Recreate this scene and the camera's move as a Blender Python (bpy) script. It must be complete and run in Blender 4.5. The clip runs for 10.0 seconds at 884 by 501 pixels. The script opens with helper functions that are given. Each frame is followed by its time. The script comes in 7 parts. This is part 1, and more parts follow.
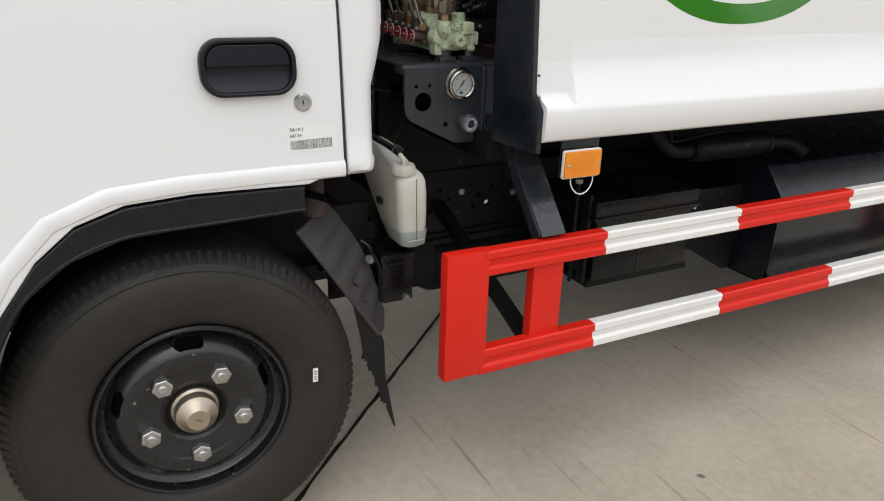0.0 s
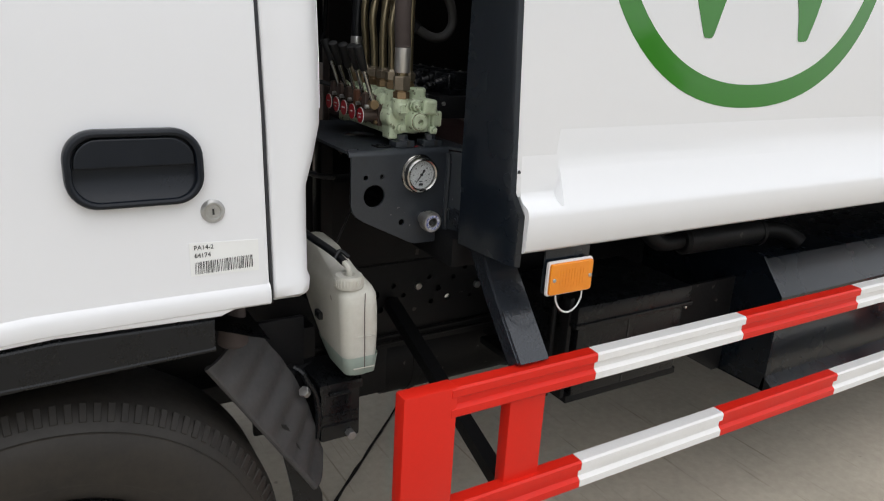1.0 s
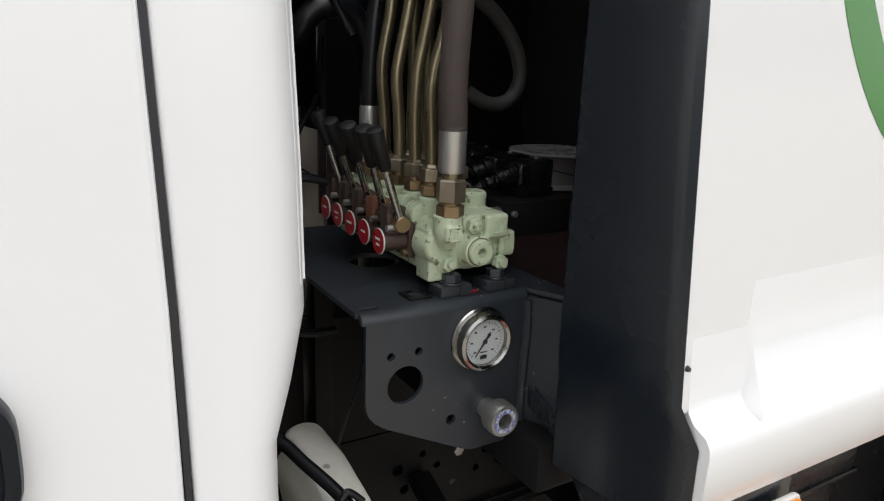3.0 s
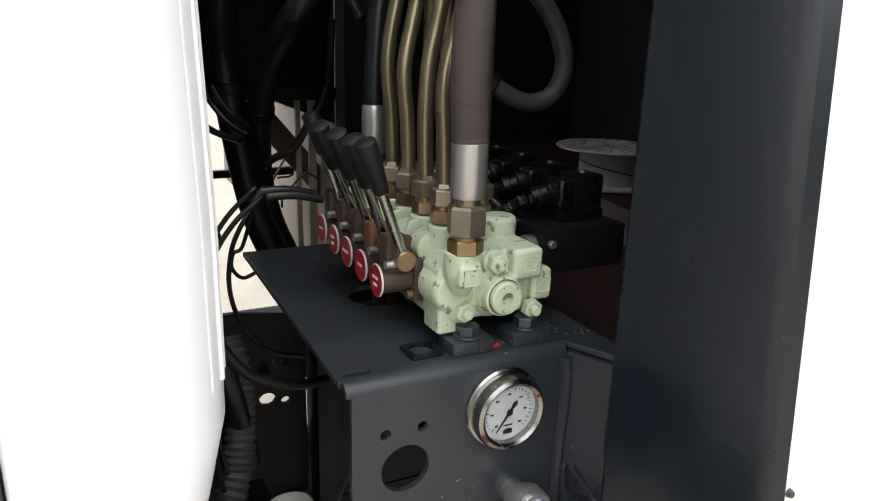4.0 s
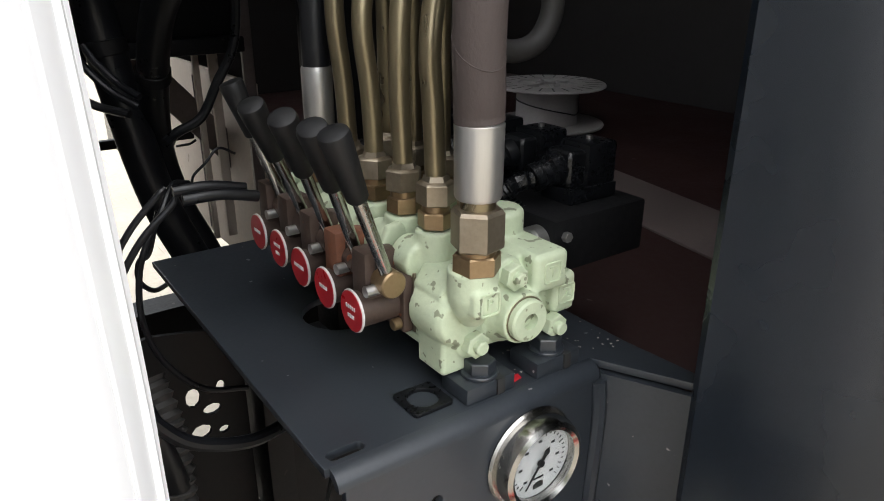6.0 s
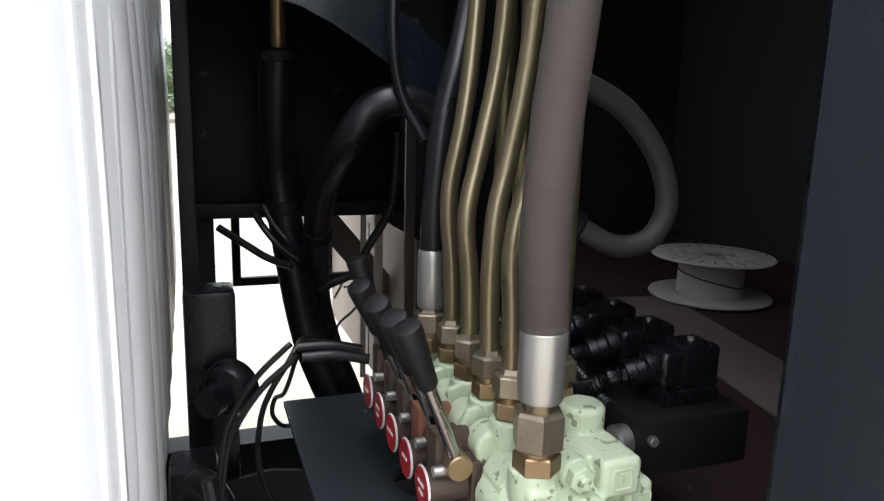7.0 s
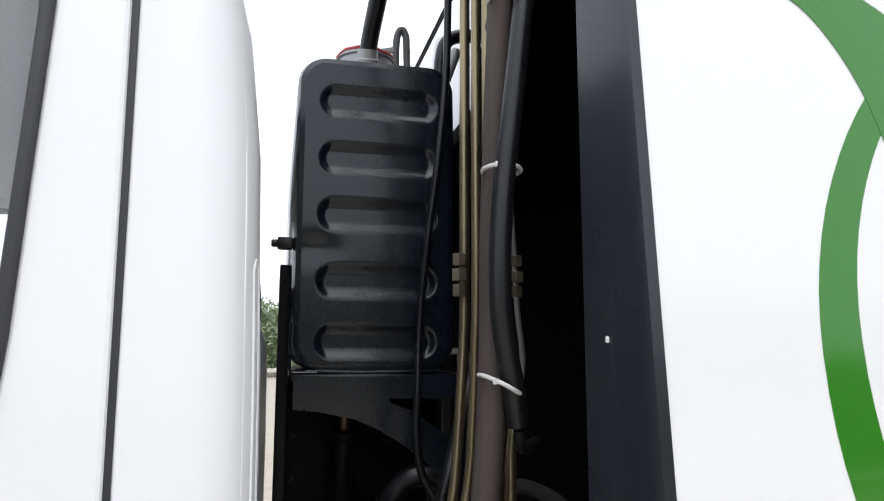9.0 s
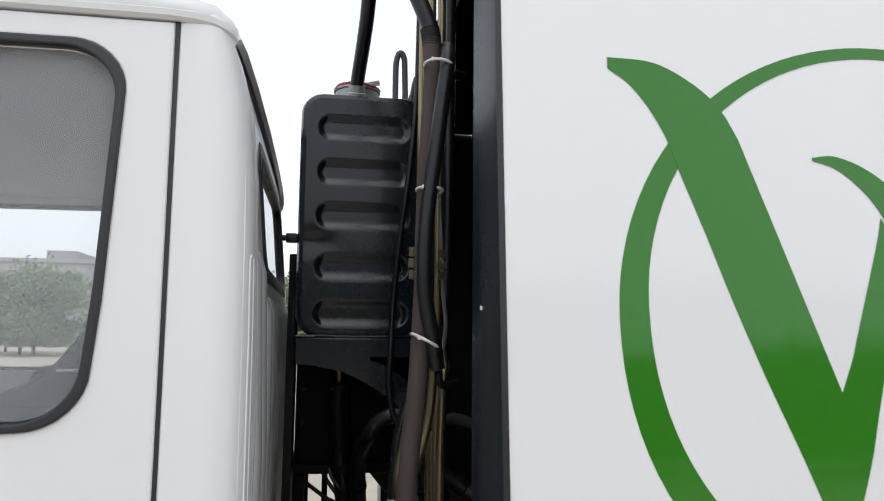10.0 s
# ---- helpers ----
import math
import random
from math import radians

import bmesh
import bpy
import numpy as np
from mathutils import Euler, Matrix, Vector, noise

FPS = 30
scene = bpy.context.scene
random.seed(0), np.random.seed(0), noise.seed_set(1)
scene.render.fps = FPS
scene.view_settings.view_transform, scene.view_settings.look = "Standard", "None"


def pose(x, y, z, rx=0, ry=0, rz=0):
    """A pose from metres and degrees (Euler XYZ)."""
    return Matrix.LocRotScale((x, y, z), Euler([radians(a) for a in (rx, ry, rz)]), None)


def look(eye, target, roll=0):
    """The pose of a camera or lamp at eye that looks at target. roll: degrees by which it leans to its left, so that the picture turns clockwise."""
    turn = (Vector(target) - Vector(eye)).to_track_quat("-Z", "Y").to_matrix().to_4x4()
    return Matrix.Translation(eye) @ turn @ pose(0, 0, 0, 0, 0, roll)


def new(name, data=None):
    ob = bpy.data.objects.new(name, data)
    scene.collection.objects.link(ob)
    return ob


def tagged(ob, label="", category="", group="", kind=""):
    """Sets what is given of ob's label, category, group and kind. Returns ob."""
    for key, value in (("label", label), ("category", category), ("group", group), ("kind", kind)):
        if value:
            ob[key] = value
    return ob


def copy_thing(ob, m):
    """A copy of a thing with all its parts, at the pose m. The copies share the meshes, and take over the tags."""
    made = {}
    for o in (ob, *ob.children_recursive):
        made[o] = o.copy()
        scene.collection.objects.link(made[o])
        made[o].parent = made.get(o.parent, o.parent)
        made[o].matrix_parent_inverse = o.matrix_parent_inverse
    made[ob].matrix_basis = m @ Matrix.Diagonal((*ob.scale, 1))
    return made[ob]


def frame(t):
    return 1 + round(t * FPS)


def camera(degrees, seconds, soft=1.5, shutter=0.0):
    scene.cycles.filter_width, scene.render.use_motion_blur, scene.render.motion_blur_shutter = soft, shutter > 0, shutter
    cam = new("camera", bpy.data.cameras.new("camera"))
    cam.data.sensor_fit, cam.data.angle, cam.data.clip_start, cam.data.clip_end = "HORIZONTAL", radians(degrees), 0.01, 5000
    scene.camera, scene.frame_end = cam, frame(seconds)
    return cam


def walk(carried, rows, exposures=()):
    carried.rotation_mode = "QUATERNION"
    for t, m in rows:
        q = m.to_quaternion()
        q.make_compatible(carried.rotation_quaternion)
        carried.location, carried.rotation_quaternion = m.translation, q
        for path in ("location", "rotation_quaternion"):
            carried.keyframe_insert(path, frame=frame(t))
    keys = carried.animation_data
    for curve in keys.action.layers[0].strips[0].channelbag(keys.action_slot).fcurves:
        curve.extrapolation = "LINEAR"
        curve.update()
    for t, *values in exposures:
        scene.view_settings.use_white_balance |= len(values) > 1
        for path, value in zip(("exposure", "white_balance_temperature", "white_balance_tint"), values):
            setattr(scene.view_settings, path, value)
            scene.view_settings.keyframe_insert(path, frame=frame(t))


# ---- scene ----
cam = camera(63.7, 10.0, soft=1.0, shutter=0.12)
PATH = [
    (0, (-0.045, 0.112, 1.225), (0.814, 1.759, 0.486), 1.7),
    (0.5, (0.043, 0.288, 1.22), (1.029, 1.88, 0.52), 3.4),
    (1, (0.105, 0.426, 1.258), (1.101, 2.046, 0.638), 3.3),
    (1.5, (0.234, 0.559, 1.274), (1.187, 2.234, 0.739), 2.5),
    (2, (0.319, 0.673, 1.269), (1.22, 2.375, 0.729), 3.9),
    (2.5, (0.342, 0.826, 1.264), (1.304, 2.502, 0.749), 4.2),
    (3, (0.332, 0.978, 1.278), (1.337, 2.624, 0.749), 2.2),
    (4.3, (0.479, 1.148, 1.284), (1.329, 2.846, 0.657), 2.2),
    (4.5, (0.482, 1.173, 1.285), (1.361, 2.825, 0.581), 2.4),
    (5, (0.483, 1.246, 1.29), (1.492, 2.813, 0.564), 0.6),
    (6.3, (0.477, 1.297, 1.286), (1.553, 2.807, 0.536), -0.1),
    (6.5, (0.479, 1.293, 1.289), (1.534, 2.858, 0.629), -0.1),
    (7, (0.528, 1.246, 1.331), (1.194, 3.091, 0.938), 1.5),
    (7.5, (0.567, 1.205, 1.379), (0.976, 3.154, 1.201), 0.8),
    (8, (0.552, 1.122, 1.446), (0.935, 3.084, 1.422), 0.5),
    (8.5, (0.553, 1.043, 1.49), (0.914, 3.003, 1.664), -0.3),
    (9, (0.513, 0.881, 1.517), (0.963, 2.809, 1.803), 0.1),
    (9.3, (0.490, 0.781, 1.522), (0.956, 2.702, 1.827), 1.1),
    (9.5, (0.49, 0.716, 1.526), (0.908, 2.648, 1.831), 0.8),
    (10, (0.588, 0.543, 1.493), (0.916, 2.501, 1.73), 0.6),
]
walk(cam, [(t, look(eye, target, roll)) for t, eye, target, roll in PATH],
     exposures=[(0.0, 0.1, 6500, 10), (0.5, 0.2, 6430, 10), (1.0, 0.03, 6350, 10), (2.4, 0.03, 6350, 10), (3.0, 0.28, 6450, 10), (4.4, 1.08, 6420, 10), (6.5, 1.22, 6350, 10),
                (7.0, 1.36, 6100, 10), (7.6, 1.78, 6120, 10), (8.0, 1.84, 6100, 10), (8.4, 1.72, 6120, 10), (9.0, 0.42, 6150, 10), (9.3, 0.17, 6200, 10), (10.0, 0.02, 6200, 10)])

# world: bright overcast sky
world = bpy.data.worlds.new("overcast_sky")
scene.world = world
world.use_nodes = True
wn, wl = world.node_tree.nodes, world.node_tree.links
wn.clear()
sky = wn.new("ShaderNodeTexSky")
sky.sky_type = "NISHITA"
sky.sun_disc = False
sky.sun_elevation, sky.sun_rotation = radians(72), radians(200)
sky.air_density, sky.dust_density, sky.ozone_density = 1.0, 4.0, 1.0
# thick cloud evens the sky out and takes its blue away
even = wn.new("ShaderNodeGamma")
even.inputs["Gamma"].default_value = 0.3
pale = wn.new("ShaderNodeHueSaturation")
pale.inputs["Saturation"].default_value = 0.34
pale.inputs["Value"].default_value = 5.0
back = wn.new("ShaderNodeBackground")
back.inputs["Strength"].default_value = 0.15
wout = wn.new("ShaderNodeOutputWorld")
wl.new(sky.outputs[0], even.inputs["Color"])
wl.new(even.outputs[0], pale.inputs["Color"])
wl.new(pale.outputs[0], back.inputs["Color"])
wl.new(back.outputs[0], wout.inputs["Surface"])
sun = new("sun", bpy.data.lights.new("sun", "SUN"))
sun.data.energy, sun.data.angle, sun.data.color = 0.5, radians(50), (1.0, 0.99, 0.98)
sun.matrix_world = look((-1.0, -3.0, 6.0), (0.2, 0.6, 0.0))


# ---- materials ----
def material(name, base, rough=0.5, metal=0.0, second=None, spread=0.5, scale=8.0, fine=160.0, bump=0.1, coat=0.0,
             stretch=(1, 1, 1), rough_var=0.12, specks=None, speck_level=0.7, speck_scale=90.0, gleam=0.5, coat_rough=0.06):
    """A surface with stains at one scale, grain at a finer one, and a slight relief."""
    m = bpy.data.materials.new(name)
    m.use_nodes = True
    n, l = m.node_tree.nodes, m.node_tree.links
    bsdf = n["Principled BSDF"]
    coord = n.new("ShaderNodeTexCoord")
    mapping = n.new("ShaderNodeMapping")
    mapping.inputs["Scale"].default_value = stretch
    l.new(coord.outputs["Object"], mapping.inputs["Vector"])
    big, small = n.new("ShaderNodeTexNoise"), n.new("ShaderNodeTexNoise")
    for tex, size, detail in ((big, scale, 5), (small, fine, 3)):
        tex.inputs["Scale"].default_value = size
        tex.inputs["Detail"].default_value = detail
        tex.inputs["Roughness"].default_value = 0.6
        l.new(mapping.outputs[0], tex.inputs["Vector"])
    blend = n.new("ShaderNodeMix")
    blend.data_type = "FLOAT"
    blend.inputs["Factor"].default_value = 0.4
    l.new(big.outputs["Fac"], blend.inputs["A"])
    l.new(small.outputs["Fac"], blend.inputs["B"])
    ramp = n.new("ShaderNodeValToRGB")
    if second is None:
        second = tuple(c * 0.8 for c in base)
    ramp.color_ramp.elements[0].position, ramp.color_ramp.elements[1].position = 0.5 - spread / 2, 0.5 + spread / 2
    ramp.color_ramp.elements[0].color, ramp.color_ramp.elements[1].color = (*second, 1), (*base, 1)
    l.new(blend.outputs["Result"], ramp.inputs["Fac"])
    colour = ramp.outputs["Color"]
    if specks:
        dots = n.new("ShaderNodeTexNoise")
        dots.inputs["Scale"].default_value, dots.inputs["Detail"].default_value = speck_scale, 2
        l.new(coord.outputs["Object"], dots.inputs["Vector"])
        cut = n.new("ShaderNodeValToRGB")
        cut.color_ramp.elements[0].position, cut.color_ramp.elements[1].position = speck_level, speck_level + 0.03
        l.new(dots.outputs["Fac"], cut.inputs["Fac"])
        over = n.new("ShaderNodeMix")
        over.data_type = "RGBA"
        over.inputs["B"].default_value = (*specks, 1)
        l.new(cut.outputs["Color"], over.inputs["Factor"])
        l.new(colour, over.inputs["A"])
        colour = over.outputs["Result"]
    l.new(colour, bsdf.inputs["Base Color"])
    gloss = n.new("ShaderNodeMapRange")
    gloss.inputs["From Min"].default_value, gloss.inputs["From Max"].default_value = 0.3, 0.7
    gloss.inputs["To Min"].default_value, gloss.inputs["To Max"].default_value = max(rough - rough_var, 0.02), min(rough + rough_var, 1)
    l.new(blend.outputs["Result"], gloss.inputs["Value"])
    l.new(gloss.outputs["Result"], bsdf.inputs["Roughness"])
    bsdf.inputs["Metallic"].default_value = metal
    bsdf.inputs["Coat Weight"].default_value = coat
    bsdf.inputs["Specular IOR Level"].default_value = gleam
    bsdf.inputs["Coat Roughness"].default_value = coat_rough
    if bump:
        relief = n.new("ShaderNodeBump")
        relief.inputs["Strength"].default_value, relief.inputs["Distance"].default_value = bump, 0.004
        l.new(blend.outputs["Result"], relief.inputs["Height"])
        l.new(relief.outputs["Normal"], bsdf.inputs["Normal"])
    return m


def glass_material(name, tint):
    m = bpy.data.materials.new(name)
    m.use_nodes = True
    bsdf = m.node_tree.nodes["Principled BSDF"]
    bsdf.inputs["Base Color"].default_value = (*tint, 1)
    bsdf.inputs["Roughness"].default_value = 0.02
    bsdf.inputs["Transmission Weight"].default_value = 1.0
    bsdf.inputs["IOR"].default_value = 1.2
    return m


WHITE = material("white_paint", (0.755, 0.755, 0.765), 0.32, 0, (0.735, 0.735, 0.745), 1.0, 1.5, 40, 0.0, coat=0.2, rough_var=0.02)
WHITE_BODY = material("white_body_paint", (0.815, 0.815, 0.825), 0.36, 0, (0.785, 0.788, 0.797), 1.0, 1.3, 40, 0.004, coat=0.8, rough_var=0.03, gleam=0.3)
DARK = material("dark_grey_paint", (0.0040, 0.0072, 0.0120), 0.27, 0, (0.0034, 0.0060, 0.0102), 1.0, 4, 11, 0.16, coat=0.12, rough_var=0.03, gleam=0.55, specks=(0.16, 0.16, 0.16), speck_level=0.795, speck_scale=85)
SATIN = material("satin_black_paint", (0.022, 0.026, 0.033), 0.26, 0, (0.015, 0.018, 0.024), 0.7, 8, 120, 0.01, coat=0.5, rough_var=0.05)
TANK = material("glossy_dark_tank_paint", (0.0050, 0.0086, 0.0150), 0.27, 0, (0.0042, 0.0072, 0.0125), 1.0, 3, 40, 0, coat=0.4, rough_var=0.02, gleam=0.3, coat_rough=0.14)
DUSTY = material("dusty_dark_paint", (0.034, 0.040, 0.048), 0.40, 0, (0.017, 0.021, 0.027), 0.5, 11, 260, 0.03, coat=0.10, specks=(0.30, 0.29, 0.28), speck_level=0.725, speck_scale=95)
BLACK = material("black_plastic", (0.0065, 0.0070, 0.0085), 0.30, 0, (0.0045, 0.005, 0.006), 0.5, 20, 300, 0.04, gleam=0.35)
GRIP = material("matt_black_grip", (0.0065, 0.0065, 0.0070), 0.52, 0, (0.0050, 0.0050, 0.0055), 0.5, 20, 300, 0.02, gleam=0.4)
BOARD = material("dusty_beige_board", (0.52, 0.45, 0.38), 0.8, 0, (0.40, 0.34, 0.285), 0.5, 7, 90, 0.1, specks=(0.16, 0.13, 0.11), speck_level=0.70, speck_scale=16)
# dark base colour keeps the body's inside as dark as deep shade
INNER = material("dark_inner_wall", (0.022, 0.019, 0.018), 0.7, 0, (0.012, 0.010, 0.010), 0.5, 4, 60, 0.1)
HANDLE = material("handle_plastic", (0.0052, 0.0075, 0.0120), 0.34, 0, (0.0042, 0.006, 0.0098), 0.6, 20, 500, 0.01, gleam=0.3)
RUBBER = material("tyre_rubber", (0.0105, 0.0096, 0.0088), 0.62, 0, (0.024, 0.019, 0.014), 0.52, 5.5, 60, 0.2, specks=(0.09, 0.078, 0.055), speck_level=0.77, speck_scale=38)
RIM = material("black_rim_paint", (0.0085, 0.0098, 0.0135), 0.30, 0, (0.013, 0.0125, 0.0125), 0.5, 12, 150, 0.06, coat=0.2, specks=(0.2, 0.19, 0.17), speck_level=0.72, speck_scale=45)
STEEL = material("zinc_steel", (0.56, 0.56, 0.55), 0.36, 0.9, (0.36, 0.35, 0.33), 0.6, 40, 400, 0.06)
CHROME = material("chrome", (0.42, 0.41, 0.39), 0.2, 1.0, (0.34, 0.33, 0.31), 0.7, 30, 300, 0.02)
HUBCAP = material("hub_cap_zinc", (0.55, 0.49, 0.40), 0.38, 0.9, (0.38, 0.33, 0.26), 0.6, 30, 300, 0.08)
ALU = material("crimped_sleeve_steel", (0.60, 0.59, 0.57), 0.34, 0.85, (0.44, 0.43, 0.41), 0.6, 25, 350, 0.06, stretch=(1, 1, 0.1))
BRASS = material("yellow_zinc_pipe", (0.33, 0.275, 0.165), 0.34, 0.85, (0.19, 0.155, 0.10), 0.6, 12, 160, 0.05, stretch=(1, 1, 0.25))
NUT = material("yellow_zinc_nut", (0.40, 0.345, 0.265), 0.42, 0.85, (0.21, 0.17, 0.12), 0.6, 40, 300, 0.05)
NUT_OLD = material("bronzed_nut", (0.36, 0.26, 0.15), 0.4, 0.85, (0.20, 0.135, 0.075), 0.6, 40, 300, 0.05)
MINT = material("pale_green_cast_paint", (0.55, 0.62, 0.44), 0.5, 0, (0.42, 0.49, 0.34), 0.5, 45, 240, 0.25, specks=(0.22, 0.24, 0.16), speck_level=0.63, speck_scale=110)
RUST = material("brown_oxide_casting", (0.105, 0.070, 0.055), 0.5, 0.3, (0.055, 0.038, 0.032), 0.5, 30, 260, 0.15, specks=(0.24, 0.08, 0.035), speck_level=0.66, speck_scale=60)
RUST_RED = material("rusty_orange_casting", (0.26, 0.095, 0.045), 0.6, 0.1, (0.11, 0.05, 0.035), 0.5, 40, 260, 0.2)
HOSE = material("fabric_hose_sleeve", (0.074, 0.056, 0.051), 0.8, 0, (0.046, 0.035, 0.032), 0.5, 10, 420, 0.3, stretch=(1, 1, 0.6))
HOSE_BLACK = material("black_rubber_hose", (0.0085, 0.009, 0.011), 0.34, 0, (0.006, 0.0065, 0.008), 0.5, 20, 200, 0.04, specks=(0.35, 0.35, 0.35), speck_level=0.80, speck_scale=70, gleam=0.4)
HOSE_GREY = material("grey_rubber_hose", (0.052, 0.050, 0.049), 0.6, 0, (0.034, 0.032, 0.031), 0.5, 20, 200, 0.1)
RED_PAINT = material("red_guard_paint", (0.70, 0.019, 0.008), 0.42, 0, (0.63, 0.016, 0.007), 0.6, 9, 120, 0.04, coat=0.06, gleam=0.3)
WHITE_GUARD = material("white_guard_paint", (0.84, 0.83, 0.82), 0.38, 0, (0.76, 0.75, 0.73), 0.6, 9, 120, 0.03, coat=0.15)
GREEN = material("green_vinyl", (0.028, 0.185, 0.0075), 0.40, 0, (0.025, 0.170, 0.0065), 0.7, 4, 80, 0.0, coat=0.9, rough_var=0.04, gleam=0.1)
ORANGE = material("amber_lens", (0.84, 0.27, 0.005), 0.20, 0, (0.74, 0.21, 0.004), 0.6, 30, 200, 0.1, coat=0.4)
BOTTLE = material("cloudy_polyethylene", (0.62, 0.61, 0.55), 0.5, 0, (0.50, 0.48, 0.42), 0.5, 16, 120, 0.08, specks=(0.25, 0.22, 0.18), speck_level=0.73, speck_scale=24)
COOLANT = material("polyethylene_with_coolant", (0.38, 0.45, 0.40), 0.45, 0, (0.30, 0.37, 0.33), 0.5, 16, 120, 0.06)
LABEL = material("white_label", (0.80, 0.80, 0.78), 0.4, 0, (0.74, 0.74, 0.72), 0.8, 20, 200, 0)
JOINT = material("black_joint_filler", (0.010, 0.009, 0.008), 0.9, 0, (0.018, 0.016, 0.014), 0.5, 30, 200, 0.2, gleam=0.1)
INK = material("black_ink", (0.03, 0.03, 0.03), 0.5, 0, (0.02, 0.02, 0.02), 0.8, 20, 200, 0)
SIGNAL = material("red_disc_enamel", (0.52, 0.018, 0.028), 0.35, 0, (0.42, 0.014, 0.022), 0.8, 30, 200, 0.02, coat=0.2)
DIAL = material("dial_face", (0.62, 0.62, 0.62), 0.4, 0, (0.56, 0.56, 0.56), 0.8, 40, 300, 0)
BLUE = material("blue_ring_print", (0.10, 0.13, 0.40), 0.4, 0, (0.55, 0.56, 0.60), 0.08, 260, 400, 0)
PRIMER = material("red_oxide_primer", (0.036, 0.012, 0.010), 0.6, 0, (0.020, 0.008, 0.007), 0.5, 8, 140, 0.08, specks=(0.10, 0.08, 0.07), speck_level=0.74, speck_scale=40)
BEAM = material("grey_brown_beam", (0.16, 0.13, 0.12), 0.6, 0, (0.09, 0.07, 0.065), 0.5, 12, 160, 0.12)
SPOOL = material("grey_spool_plastic", (0.46, 0.44, 0.43), 0.6, 0, (0.34, 0.32, 0.31), 0.5, 14, 160, 0.1)
FRAME = material("chassis_black", (0.0062, 0.0067, 0.0080), 0.5, 0, (0.0100, 0.0096, 0.0098), 0.45, 6, 150, 0.06, specks=(0.05, 0.046, 0.042), speck_level=0.72, speck_scale=35, gleam=0.2)
MUD = material("muddy_plastic", (0.034, 0.0335, 0.036), 0.6, 0, (0.062, 0.058, 0.055), 0.5, 12, 120, 0.2)
SEAT = material("dark_seat_cloth", (0.035, 0.038, 0.045), 0.8, 0, (0.025, 0.027, 0.032), 0.5, 12, 300, 0.2)
LINER = material("grey_headliner", (0.58, 0.58, 0.60), 0.85, 0, (0.55, 0.55, 0.57), 0.8, 4, 60, 0.0)
SEAL = material("rubber_seal", (0.020, 0.020, 0.024), 0.5, 0, (0.014, 0.014, 0.017), 0.5, 20, 200, 0.05)
TIE = material("white_nylon", (0.72, 0.71, 0.70), 0.45, 0, (0.62, 0.61, 0.60), 0.5, 20, 200, 0.02)
FILLER = material("silver_filler_paint", (0.40, 0.40, 0.41), 0.42, 0.3, (0.27, 0.27, 0.28), 0.6, 30, 200, 0.03)
REDCAP = material("red_breather_plastic", (0.45, 0.05, 0.05), 0.4, 0, (0.35, 0.03, 0.03), 0.5, 20, 200, 0.02)
GLASS = glass_material("cab_glass", (0.90, 0.92, 0.92))


def hazy_glass():
    """Side glass; a thin even pale film paints in dust, haze and sky reflection."""
    m = glass_material("hazy_side_glass", (0.93, 0.95, 0.95))
    n, l = m.node_tree.nodes, m.node_tree.links
    film = n.new("ShaderNodeBsdfDiffuse")
    film.inputs["Color"].default_value = (0.60, 0.61, 0.64, 1)
    over = n.new("ShaderNodeMixShader")
    over.inputs[0].default_value = 0.14
    l.new(n["Principled BSDF"].outputs[0], over.inputs[1])
    l.new(film.outputs[0], over.inputs[2])
    l.new(over.outputs[0], n["Material Output"].inputs["Surface"])
    return m


GLASS_HAZY = hazy_glass()
# distance haze is put into this pale grey-green leaf colour
LEAF = material("hazed_tree_leaves", (0.20, 0.25, 0.13), 0.7, 0, (0.15, 0.20, 0.11), 0.5, 2, 30, 0)
BARK = material("bark", (0.12, 0.09, 0.07), 0.9, 0, (0.07, 0.055, 0.045), 0.5, 6, 60, 0.3)
WALL_FAR = material("far_concrete_wall", (0.42, 0.42, 0.43), 0.9, 0, (0.36, 0.36, 0.37), 0.5, 0.5, 6, 0)
PANE_FAR = material("far_window_pane", (0.10, 0.11, 0.13), 0.2, 0, (0.08, 0.09, 0.10), 0.5, 0.5, 6, 0)


